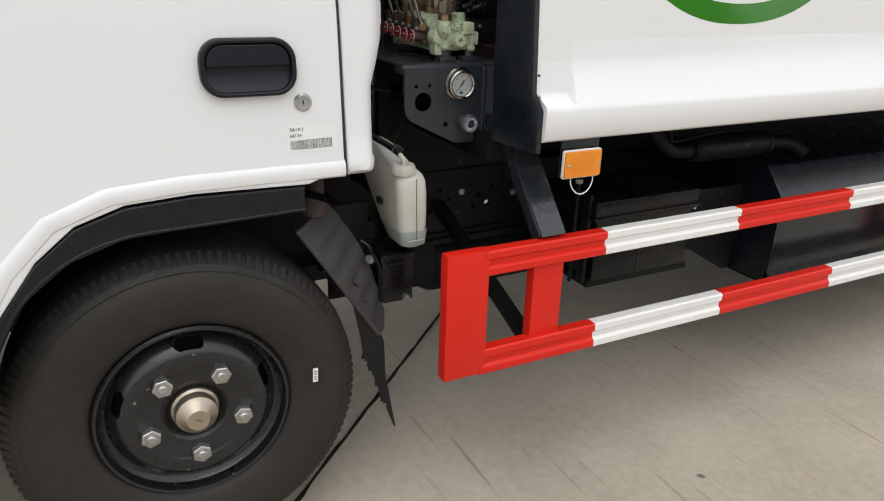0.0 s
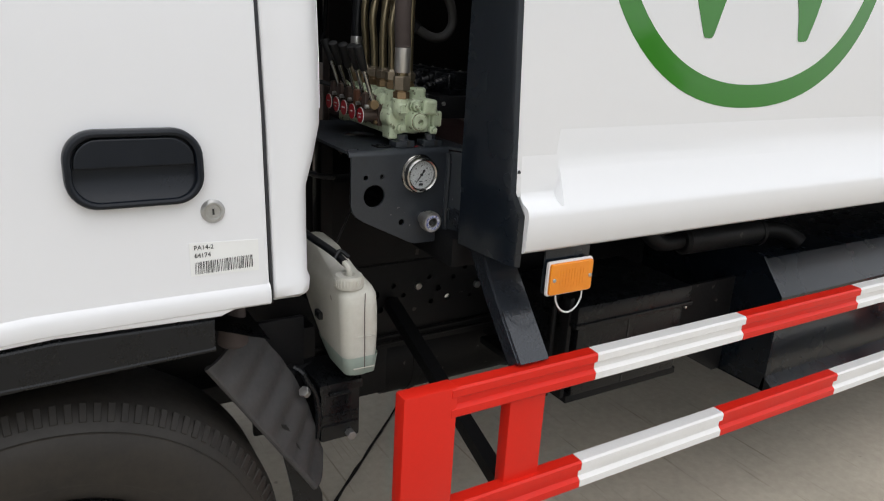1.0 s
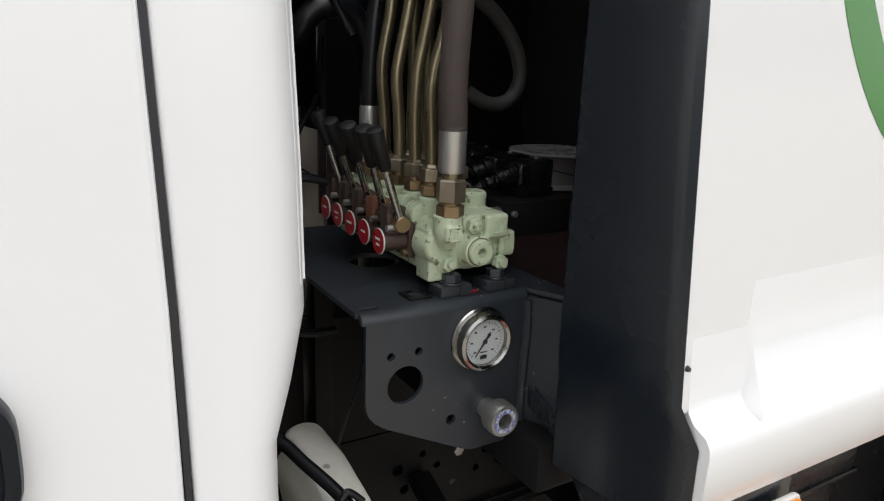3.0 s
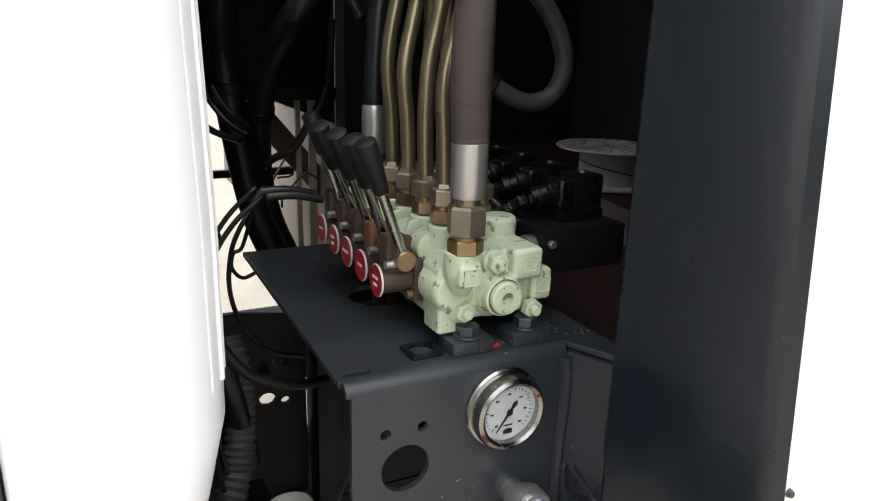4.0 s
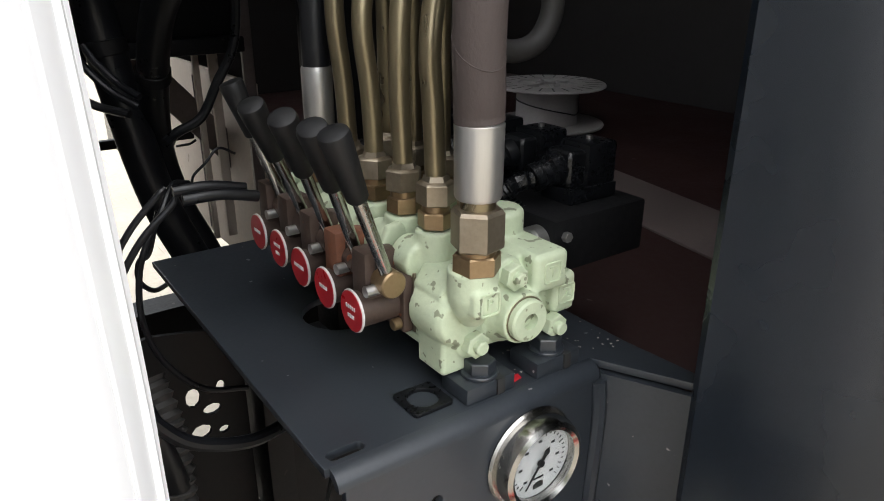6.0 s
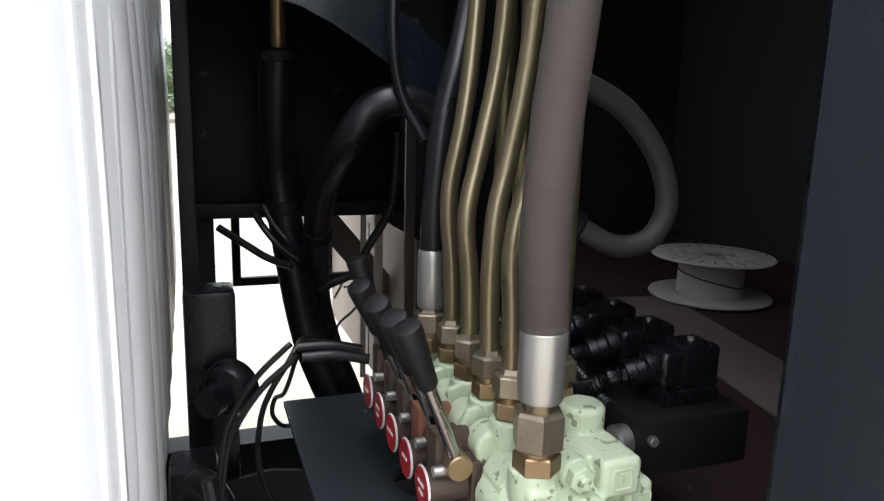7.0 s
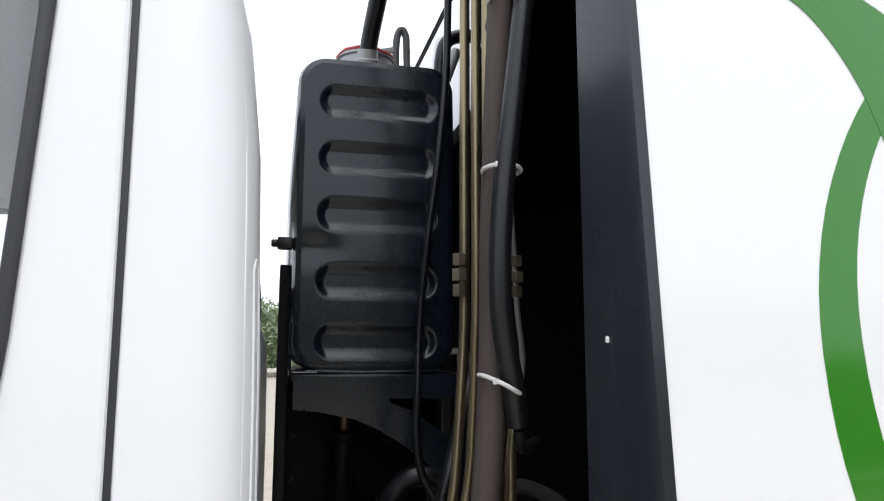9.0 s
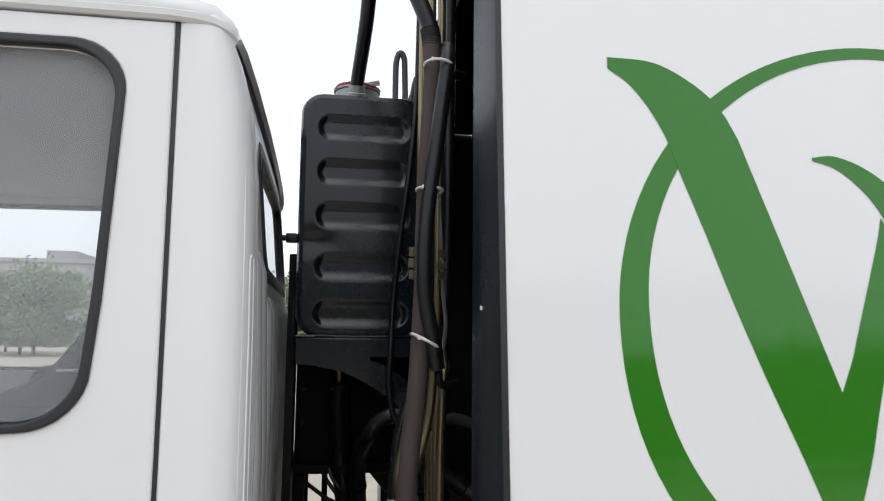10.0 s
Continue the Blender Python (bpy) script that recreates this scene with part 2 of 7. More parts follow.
def concrete_material():
    m = material("broomed_concrete", (0.50, 0.448, 0.362), 0.85, 0, (0.32, 0.282, 0.225), 0.46, 2.6, 38, 0.35, specks=(0.13, 0.115, 0.10), speck_level=0.74, speck_scale=9)
    n, l = m.node_tree.nodes, m.node_tree.links
    coord = n.new("ShaderNodeTexCoord")
    mapping = n.new("ShaderNodeMapping")
    mapping.inputs["Rotation"].default_value = (0, 0, radians(24))
    mapping.inputs["Scale"].default_value = (75, 2.6, 1)
    broom = n.new("ShaderNodeTexNoise")
    broom.inputs["Scale"].default_value, broom.inputs["Detail"].default_value = 1.0, 4
    l.new(coord.outputs["Object"], mapping.inputs["Vector"])
    l.new(mapping.outputs[0], broom.inputs["Vector"])
    cut = n.new("ShaderNodeValToRGB")
    cut.color_ramp.elements[0].position, cut.color_ramp.elements[1].position = 0.62, 0.74
    l.new(broom.outputs["Fac"], cut.inputs["Fac"])
    bsdf = n["Principled BSDF"]
    old = bsdf.inputs["Base Color"].links[0].from_socket
    over = n.new("ShaderNodeMix")
    over.data_type = "RGBA"
    over.blend_type = "MULTIPLY"
    over.inputs["B"].default_value = (0.70, 0.68, 0.64, 1)
    l.new(cut.outputs["Color"], over.inputs["Factor"])
    l.new(old, over.inputs["A"])
    l.new(over.outputs["Result"], bsdf.inputs["Base Color"])
    relief = bsdf.inputs["Normal"].links[0].from_node
    groove = n.new("ShaderNodeBump")
    groove.invert = True
    groove.inputs["Strength"].default_value, groove.inputs["Distance"].default_value = 0.4, 0.003
    l.new(cut.outputs["Color"], groove.inputs["Height"])
    l.new(relief.outputs["Normal"], groove.inputs["Normal"])
    l.new(groove.outputs["Normal"], bsdf.inputs["Normal"])
    return m


CONCRETE = concrete_material()


# ---- mesh helpers ----
def block(x0, x1, y0, y1, z0, z1, bevel=0.0, segments=2, bm=None):
    out = bmesh.new()
    bmesh.ops.create_cube(out, size=1.0)
    for v in out.verts:
        v.co = Vector(((x0 + x1) / 2 + v.co.x * (x1 - x0), (y0 + y1) / 2 + v.co.y * (y1 - y0), (z0 + z1) / 2 + v.co.z * (z1 - z0)))
    if bevel:
        bmesh.ops.bevel(out, geom=out.edges[:], offset=bevel, segments=segments, profile=0.6, affect="EDGES")
    return merged(bm, out)


def merged(bm, extra):
    if bm is None:
        return extra
    mesh = bpy.data.meshes.new("scrap")
    extra.to_mesh(mesh)
    extra.free()
    bm.from_mesh(mesh)
    bpy.data.meshes.remove(mesh)
    return bm


def turned(bm, m):
    bm.transform(m)
    return bm


def axis_frame(start, end):
    d = Vector(end) - Vector(start)
    return Matrix.Translation(start) @ d.to_track_quat("Z", "Y").to_matrix().to_4x4(), d.length


def lathe(profile, start, end, segments=32, bm=None, phase=0.0):
    """Turns (radius, height) pairs round the axis that runs from start towards end; heights are metres along it."""
    out = bmesh.new()
    m, _ = axis_frame(start, end)
    rings = []
    for r, h in profile:
        if r < 1e-6:
            rings.append([out.verts.new(m @ Vector((0, 0, h)))])
        else:
            rings.append([out.verts.new(m @ Vector((r * math.cos(phase + 2 * math.pi * k / segments), r * math.sin(phase + 2 * math.pi * k / segments), h))) for k in range(segments)])
    for a, b in zip(rings, rings[1:]):
        for k in range(segments):
            k2 = (k + 1) % segments
            if len(a) == 1 and len(b) == 1:
                continue
            if len(a) == 1:
                out.faces.new((a[0], b[k2], b[k]))
            elif len(b) == 1:
                out.faces.new((a[k], a[k2], b[0]))
            else:
                out.faces.new((a[k], a[k2], b[k2], b[k]))
    bmesh.ops.recalc_face_normals(out, faces=out.faces[:])
    return merged(bm, out)


def rod(start, end, r, segments=20, bevel=0.0, bm=None, r_end=None, phase=0.0):
    length = (Vector(end) - Vector(start)).length
    q = r if r_end is None else r_end
    if bevel:
        prof = [(0, 0), (r - bevel, 0), (r, bevel), (q, length - bevel), (q - bevel, length), (0, length)]
    else:
        prof = [(0, 0), (r, 0), (q, length), (0, length)]
    return lathe(prof, start, end, segments, bm, phase)


def hexnut(start, end, r, bm=None, phase=0.0):
    """A hexagon with chamfered corners; r is half the width across its corners."""
    length = (Vector(end) - Vector(start)).length
    c = r * 0.1
    return lathe([(0, 0), (r - c, 0), (r, c * 0.7), (r, length - c * 0.7), (r - c, length), (0, length)], start, end, 6, bm, phase)


def smooth_path(points, steps=6):
    pts = [Vector(p) for p in points]
    if len(pts) < 3:
        return pts
    out = []
    ends = [pts[0] * 2 - pts[1]] + pts + [pts[-1] * 2 - pts[-2]]
    for a, b, c, d in zip(ends, ends[1:], ends[2:], ends[3:]):
        for k in range(steps):
            t = k / steps
            out.append(0.5 * ((2 * b) + (c - a) * t + (2 * a - 5 * b + 4 * c - d) * t * t + (3 * b - a - 3 * c + d) * t ** 3))
    out.append(pts[-1])
    return out


def tube(points, r, segments=12, steps=6, bm=None, ribs=0.0, pitch=0.005):
    """A round hose or pipe along a smooth line through the points; ribs makes it corrugated."""
    out = bmesh.new()
    pts = smooth_path(points, steps)
    if ribs:
        fine_pts = []
        for a, b in zip(pts, pts[1:]):
            count = max(1, round((b - a).length / (pitch / 2)))
            fine_pts += [a.lerp(b, k / count) for k in range(count)]
        pts = fine_pts + [pts[-1]]
    side = None
    rings = []
    for i, p in enumerate(pts):
        d = (pts[min(i + 1, len(pts) - 1)] - pts[max(i - 1, 0)]).normalized()
        if side is None:
            side = d.orthogonal().normalized()
        side = (side - d * side.dot(d)).normalized()
        other = d.cross(side)
        rr = r * (1 - ribs * (i % 2))
        rings.append([out.verts.new(p + rr * (math.cos(2 * math.pi * k / segments) * side + math.sin(2 * math.pi * k / segments) * other)) for k in range(segments)])
    for a, b in zip(rings, rings[1:]):
        for k in range(segments):
            k2 = (k + 1) % segments
            out.faces.new((a[k], a[k2], b[k2], b[k]))
    out.faces.new(rings[0][::-1])
    out.faces.new(rings[-1])
    bmesh.ops.recalc_face_normals(out, faces=out.faces[:])
    return merged(bm, out)


def loft(rings, bm=None):
    """Skins a stack of closed rings of (x, y, z) points and caps both ends."""
    out = bmesh.new()
    made = [[out.verts.new(p) for p in r] for r in rings]
    for a, b in zip(made, made[1:]):
        for k in range(len(a)):
            out.faces.new((a[k], a[(k + 1) % len(a)], b[(k + 1) % len(a)], b[k]))
    out.faces.new(made[0][::-1])
    out.faces.new(made[-1])
    bmesh.ops.recalc_face_normals(out, faces=out.faces[:])
    return merged(bm, out)


def curve2(points, steps=6):
    """A smooth flat line through (u, v) points."""
    return [(p.x, p.y) for p in smooth_path([(u, v, 0) for u, v in points], steps)]


def profile_run(section, start, end, bm=None):
    """Pushes a closed (y, z) section along x from start to end."""
    out = bmesh.new()
    a = [out.verts.new((start, y, z)) for y, z in section]
    b = [out.verts.new((end, y, z)) for y, z in section]
    count = len(section)
    for k in range(count):
        out.faces.new((a[k], a[(k + 1) % count], b[(k + 1) % count], b[k]))
    out.faces.new(a[::-1])
    out.faces.new(b)
    bmesh.ops.recalc_face_normals(out, faces=out.faces[:])
    return merged(bm, out)


def plan_run(section, z0, z1, bm=None):
    """Pushes a closed (x, y) plan up from z0 to z1."""
    out = bmesh.new()
    a = [out.verts.new((x, y, z0)) for x, y in section]
    b = [out.verts.new((x, y, z1)) for x, y in section]
    count = len(section)
    for k in range(count):
        out.faces.new((a[k], a[(k + 1) % count], b[(k + 1) % count], b[k]))
    out.faces.new(a[::-1])
    out.faces.new(b)
    bmesh.ops.recalc_face_normals(out, faces=out.faces[:])
    return merged(bm, out)


FACING = {"side": Matrix(((1, 0, 0, 0), (0, 0, -1, 0), (0, 1, 0, 0), (0, 0, 0, 1))),
          "rear": Matrix(((0, 0, 1, 0), (1, 0, 0, 0), (0, 1, 0, 0), (0, 0, 0, 1))),
          "top": Matrix.Identity(4)}


def from_curve(curve, m):
    holder = bpy.data.objects.new("scrap", curve)
    scene.collection.objects.link(holder)
    bpy.context.view_layer.update()
    mesh = bpy.data.meshes.new_from_object(holder.evaluated_get(bpy.context.evaluated_depsgraph_get()))
    out = bmesh.new()
    out.from_mesh(mesh)
    bpy.data.objects.remove(holder)
    bpy.data.curves.remove(curve)
    bpy.data.meshes.remove(mesh)
    out.transform(m)
    return out


def plate(loops, at, thick, bevel=0.0, facing="side", bm=None):
    """A flat sheet with holes: loops of (u, v); it stands at the depth 'at', which is the middle of its thickness."""
    curve = bpy.data.curves.new("scrap", "CURVE")
    curve.dimensions, curve.fill_mode = "2D", "BOTH"
    curve.extrude, curve.bevel_depth, curve.bevel_resolution, curve.offset = max(thick / 2 - bevel, 0), bevel, 1, -bevel
    for loop in loops:
        spline = curve.splines.new("POLY")
        spline.points.add(len(loop) - 1)
        for p, (u, v) in zip(spline.points, loop):
            p.co = (u, v, 0, 1)
        spline.use_cyclic_u = True
    shift = {"side": (0, at, 0), "rear": (at, 0, 0), "top": (0, 0, at)}[facing]
    return merged(bm, from_curve(curve, Matrix.Translation(shift) @ FACING[facing]))


def lettering(text, size, u, v, at, facing="side", thick=0.0004, align="LEFT", m=None):
    curve = bpy.data.curves.new("scrap", "FONT")
    curve.body, curve.size, curve.extrude, curve.align_x, curve.align_y = text, size, thick, align, "CENTER"
    shift = {"side": (u, at, v), "rear": (at, u, v), "top": (u, v, at)}[facing]
    return from_curve(curve, (m if m is not None else Matrix.Translation(shift) @ FACING[facing]))


def arc(cx, cy, rx, ry, a0, a1, count):
    return [(cx + rx * math.cos(radians(a0 + (a1 - a0) * k / count)), cy + ry * math.sin(radians(a0 + (a1 - a0) * k / count))) for k in range(count + 1)]


def ring_loop(cx, cy, rx, ry=None, count=40):
    return arc(cx, cy, rx, ry or rx, 0, 360, count)[:-1]


def round_rect(u0, u1, v0, v1, r, count=6):
    return (arc(u1 - r, v1 - r, r, r, 0, 90, count) + arc(u0 + r, v1 - r, r, r, 90, 180, count)
            + arc(u0 + r, v0 + r, r, r, 180, 270, count) + arc(u1 - r, v0 + r, r, r, 270, 360, count))


def part(name, bm, mat, parent=None, label="", angle=32):
    mesh = bpy.data.meshes.new(name)
    bm.to_mesh(mesh)
    bm.free()
    mesh.shade_smooth()
    mesh.set_sharp_from_angle(angle=radians(angle))
    mesh.materials.append(mat)
    ob = new(name, mesh)
    if parent is not None:
        ob.parent = parent
        ob.matrix_parent_inverse = Matrix.Translation(parent.location).inverted()
    if label:
        ob["label"] = label
    return ob


def cast(ob, grain=0.0015, rounds=4):
    """Melts the pieces of a casting into one skin with soft fillets."""
    skin = ob.modifiers.new("skin", "REMESH")
    skin.mode, skin.voxel_size, skin.use_smooth_shade = "VOXEL", grain, True
    soft = ob.modifiers.new("soft", "SMOOTH")
    soft.factor, soft.iterations = 0.5, rounds
    return ob


def thing(name, base, label, category, group="", kind=""):
    ob = new(name)
    ob.empty_display_size = 0.05
    ob.location = base
    return tagged(ob, label, category, group, kind)

# ---- ground ----
ground = bmesh.new()
bmesh.ops.create_grid(ground, x_segments=2, y_segments=2, size=400)
ground_ob = tagged(part("ground", ground, CONCRETE), "pale broomed concrete yard with dark scuffs and joints", "ground", kind="structure")
rng_j = random.Random(12)
edge_a, edge_b = [], []
for k in range(90):
    d = -0.55 + 0.05 * k
    u, v = 0.205 + d * 0.7136, 1.408 + d * 0.7005
    w = 0.0042 + rng_j.uniform(-0.0018, 0.0022)
    wob = rng_j.uniform(-0.002, 0.002)
    edge_a.append((u + 0.7 * (wob + w), v - 0.7 * (wob + w)))
    edge_b.append((u + 0.7 * (wob - w), v - 0.7 * (wob - w)))
joint = plate([edge_a + edge_b[::-1]], 0.002, 0.004, 0, "top")
tagged(part("trim", joint, JOINT), "dark sealed joint across the concrete", "joint", kind="structure")


# ---- cab ----
SIDE = 1.395
LEAN_OUT = 0.095


def leaning(bm):
    for v in bm.verts:
        v.co.y += (v.co.z - 0.95) * LEAN_OUT
    return bm


def leaning_far(bm):
    for v in bm.verts:
        v.co.y -= (v.co.z - 0.95) * LEAN_OUT
    return bm


def rear_rake(bm):
    for v in bm.verts:
        v.co.x -= max(0.0, v.co.z - 1.48) * 0.09
    return bm


def build_cab():
    cab = thing("truck_cab", (-0.3, 2.15, 0.84), "white light-truck cab with black window seals and grooved rear wall", "truck cab")
    # door skin with its window opening, arched over the wheel
    arch = [(0.403, 0.872), (0.403, 0.86), (0.33, 0.834), (0.12, 0.838), (0.005, 0.831), (-0.077, 0.804), (-0.143, 0.751), (-0.206, 0.668), (-0.25, 0.578), (-0.27, 0.46),
            (-0.95, 0.46), (-0.98, 0.60)]
    door = arch[::-1] + [(0.404, 1.12), (0.400, 1.35), (0.386, 1.90), (-0.62, 1.895), (-0.90, 1.40)]
    window = (arc(0.262, 1.797, 0.069, 0.068, 0, 90, 8) + [(-0.55, 1.858), (-0.60, 1.82), (-0.74, 1.42), (-0.72, 1.385), (0.20, 1.379)]
              + arc(0.247, 1.449, 0.074, 0.069, 270, 360, 8)[0:] + [(0.326, 1.53)])
    part("door", leaning(plate([door, window], SIDE + 0.012, 0.024, 0.004)), WHITE, cab, "white door skin with a window opening", angle=14)
    hem = [(-0.30, 0.50), (-0.262, 0.62), (-0.19, 0.738), (-0.115, 0.812), (-0.02, 0.848), (0.10, 0.857), (0.22, 0.858), (0.31, 0.858), (0.403, 0.858)]
    rings = []
    for k, (u, v) in enumerate(hem):
        (u0, v0), (u1, v1) = hem[max(0, k - 1)], hem[min(len(hem) - 1, k + 1)]
        n = Vector((v0 - v1, u1 - u0)).normalized()
        rings.append([(u + n.x * d, SIDE + out, v + n.y * d) for d, out in ((-0.0165, 0.014), (-0.0160, 0.002), (-0.012, -0.0035), (-0.004, -0.0055), (0.006, -0.0055), (0.0125, -0.0035), (0.0165, 0.0005), (0.0185, 0.014))])
    bulge = leaning(loft(rings))
    part("wheel_arch_lip", bulge, WHITE, cab)
    cx, cz = -0.15, 1.61
    seal_in = [(cx + (u - cx) * 0.980, cz + (v - cz) * 0.962 - 0.001) for u, v in window]
    seal_out = [(cx + (u - cx) * 1.004, cz + (v - cz) * 1.008) for u, v in window]
    part("window_seal", leaning(plate([seal_out, seal_in], SIDE + 0.004, 0.018, 0.003)), SEAL, cab, "black rubber window seal")
    pane = part("window_glass", leaning(plate([[(cx + (u - cx) * 0.98, cz + (v - cz) * 0.96) for u, v in window]], SIDE + 0.016, 0.004)), GLASS_HAZY, cab, "tempered side glass with painted dust and haze")
    pane.visible_shadow = False
    gap = bmesh.new()
    for (u0, v0), (u1, v1) in (((0.4065, 0.842), (0.4065, 1.12)), ((0.4065, 1.12), (0.402, 1.35)), ((0.402, 1.35), (0.3885, 1.905))):
        h0, h1 = [0.0017 + 0.0016 * min(1.0, max(0.0, (v - 0.95) / 0.5)) for v in (v0, v1)]
        merged(gap, plate([[(u0 - h0, v0), (u0 + h0, v0), (u1 + h1, v1), (u1 - h1, v1)]], SIDE + 0.012, 0.016))
    part("door_gap", leaning(gap), SEAL, cab)
    # rear quarter: rounded corner post, narrower low down, with a flanged rear edge
    corner = bmesh.new()
    levels = [(0.842, 0.066), (0.852, 0.062), (0.868, 0.064), (0.878, 0.061), (0.95, 0.062), (1.01, 0.064), (1.05, 0.079), (1.10, 0.0935), (1.20, 0.0975), (1.30, 0.099), (1.50, 0.100), (1.70, 0.098), (1.80, 0.090), (1.86, 0.077), (1.90, 0.062)]
    rings = []
    for z, reach in levels:
        x0 = 0.410 if z < 1.12 else 0.410 - (z - 1.12) * 0.0235
        y0 = SIDE + {0.842: 0.014, 0.852: -0.0015, 0.868: -0.0025, 0.878: 0.0015}.get(z, 0.0015) + (z - 0.95) * LEAN_OUT
        plan = [(x0, y0 + 0.02), (x0, y0 + 0.004), (x0 + 0.004, y0)] + arc(x0 + reach * 0.52, y0 + reach * 0.52, reach * 0.48, reach * 0.52, -90, 0, 10) + [(x0 + reach, y0 + 0.060), (x0 + reach - 0.006, y0 + 0.068), (x0 + reach - 0.006, y0 + 0.085), (x0 + reach, y0 + 0.094), (x0 + reach - 0.002, y0 + 0.118), (x0 + reach - 0.022, y0 + 0.128), (x0 + 0.01, y0 + 0.128)]
        rings.append([corner.verts.new((x, y, z)) for x, y in plan])
    for a, b in zip(rings, rings[1:]):
        for k in range(len(a)):
            corner.faces.new((a[k], a[(k + 1) % len(a)], b[(k + 1) % len(a)], b[k]))
    corner.faces.new(rings[0][::-1])
    corner.faces.new(rings[-1])
    bmesh.ops.recalc_face_normals(corner, faces=corner.faces[:])
    part("corner_post", corner, WHITE, cab, "white rounded rear corner panel", angle=50)
    def corner_at(y, z):
        r = next(ra + (rb - ra) * (z - za) / (zb - za) for (za, ra), (zb, rb) in zip(levels, levels[1:]) if za <= z <= zb)
        x0, y0 = 0.410 - max(0.0, z - 1.12) * 0.0235, SIDE + 0.0015 + (z - 0.95) * LEAN_OUT
        c = max(-1.0, min(0.0, (y - y0 - 0.52 * r) / (0.52 * r)))
        return (x0 + 0.52 * r + 0.48 * r * math.sqrt(1.0 - c * c) - 0.0012, y, z)
    rise = [1.12, 1.16, 1.2, 1.3, 1.4, 1.5, 1.575]
    legs = [[corner_at(d + (z - 1.594) * LEAN_OUT, z) for z in rise] for d in (1.490, 1.503)]
    part("pressed_bead", tube(legs[0] + [corner_at(1.4915, 1.589), corner_at(1.4965, 1.594), corner_at(1.5015, 1.589)] + legs[1][::-1], 0.0024, 8), WHITE, cab)
    part("seam_line", tube([corner_at(1.478 + (z - 1.594) * LEAN_OUT, z) for z in (1.12, 1.2, 1.3, 1.5, 1.7, 1.84)], 0.0012, 6), WHITE, cab)
    # rear wall: plain sheet with standing ribs and a window
    wall_out = [(1.47, 0.90), (2.83, 0.90), (2.81, 1.40), (2.765, 1.86), (2.71, 1.92), (1.59, 1.92), (1.54, 1.86)]
    rear_glass = round_rect(1.96, 2.68, 1.61, 1.865, 0.05)
    for dy, r, x in ((0.215, 0.006, 0.488), (0.285, 0.0045, 0.487)):
        part("flange_bead", rear_rake(tube([(x, SIDE + dy + (z - 0.95) * LEAN_OUT, z) for z in (1.07, 1.2, 1.4, 1.6, 1.68)], r, 8)), WHITE, cab)
    part("rear_wall", rear_rake(plate([wall_out, rear_glass], 0.479, 0.02, 0.003, "rear")), WHITE, cab, "white cab rear wall with pressed ribs")
    part("lower_return", plan_run([(0.476, 1.50), (0.495, 1.505), (0.493, 1.60), (0.487, 1.64), (0.476, 1.64)], 0.95, 1.55), WHITE, cab)
    for k in range(11):
        y = 1.742 + k * 0.100
        low = 1.53 if k > 1 else 1.60
        rib = [(z, 0.012 * (0.35 if z in (0.96, low + 0.035) else 1.0)) for z in (0.96, 1.0, 1.3, low, low + 0.035)]
        part("pressed_rib", rear_rake(loft([[(0.4885 + h * math.cos(a), y + 0.026 * math.sin(a), z) for a in [radians(-90 + 20 * q) for q in range(10)]] + [(0.484, y + 0.026, z), (0.484, y - 0.026, z)] for z, h in rib])), WHITE, cab, angle=60)
    part("rear_window_seal", rear_rake(plate([round_rect(1.945, 2.695, 1.595, 1.88, 0.06), round_rect(1.975, 2.665, 1.625, 1.85, 0.045)], 0.483, 0.020, 0.004, "rear")), SEAL, cab)
    part("rear_window_glass", rear_rake(plate([round_rect(1.97, 2.67, 1.62, 1.855, 0.045)], 0.479, 0.004, 0, "rear")), GLASS, cab).visible_shadow = False
    # roof with drip rail, far side, floor
    roof = bmesh.new()
    rows = []
    half = ((1.492, 1.908), (1.487, 1.920), (1.494, 1.933), (1.53, 1.949), (1.62, 1.962), (1.82, 1.974), (2.14, 1.980))
    for y, z in half + tuple((2 * 2.14 - y, z) for y, z in half[-2::-1]):
        inset = min(1.0, abs(y - 2.14) / 0.64)
        rows.append([roof.verts.new((x, y + (2.14 - y) * s * inset, z - dz)) for x, dz, s in ((-0.95, 0.07, 0), (-0.80, 0.02, 0), (-0.5, 0.0, 0), (0.34, 0.0, 0), (0.39, 0.002, 0.002), (0.425, 0.009, 0.012), (0.444, 0.022, 0.035), (0.454, 0.042, 0.045))])
    for a, b in zip(rows, rows[1:]):
        for k in range(len(a) - 1):
            roof.faces.new((a[k], a[k + 1], b[k + 1], b[k]))
    bmesh.ops.recalc_face_normals(roof, faces=roof.faces[:])
    bmesh.ops.solidify(roof, geom=roof.faces[:], thickness=-0.010)
    bmesh.ops.recalc_face_normals(roof, faces=roof.faces[:])
    part("roof", roof, WHITE, cab, "white roof skin with drip rail", angle=60)
    rail = bmesh.new()
    line = [(-0.62, 1.484, 1.908), (0.0, 1.484, 1.909), (0.34, 1.484, 1.910), (0.38, 1.4845, 1.910), (0.41, 1.487, 1.909), (0.435, 1.493, 1.907), (0.452, 1.503, 1.903), (0.463, 1.516, 1.898)]
    part("drip_rail", loft([[(x, y - 0.006, z - 0.004), (x, y - 0.007, z + 0.004), (x, y - 0.002, z + 0.010), (x - 0.002, y + 0.02, z + 0.012), (x - 0.002, y + 0.02, z - 0.008), (x, y - 0.001, z - 0.008)] for x, y, z in line], rail), WHITE, cab)
    far_door = [(0.487, 0.83), (0.485, 1.5), (0.450, 1.90), (-0.62, 1.90), (-0.98, 1.40), (-0.98, 0.5), (0.1, 0.83)]
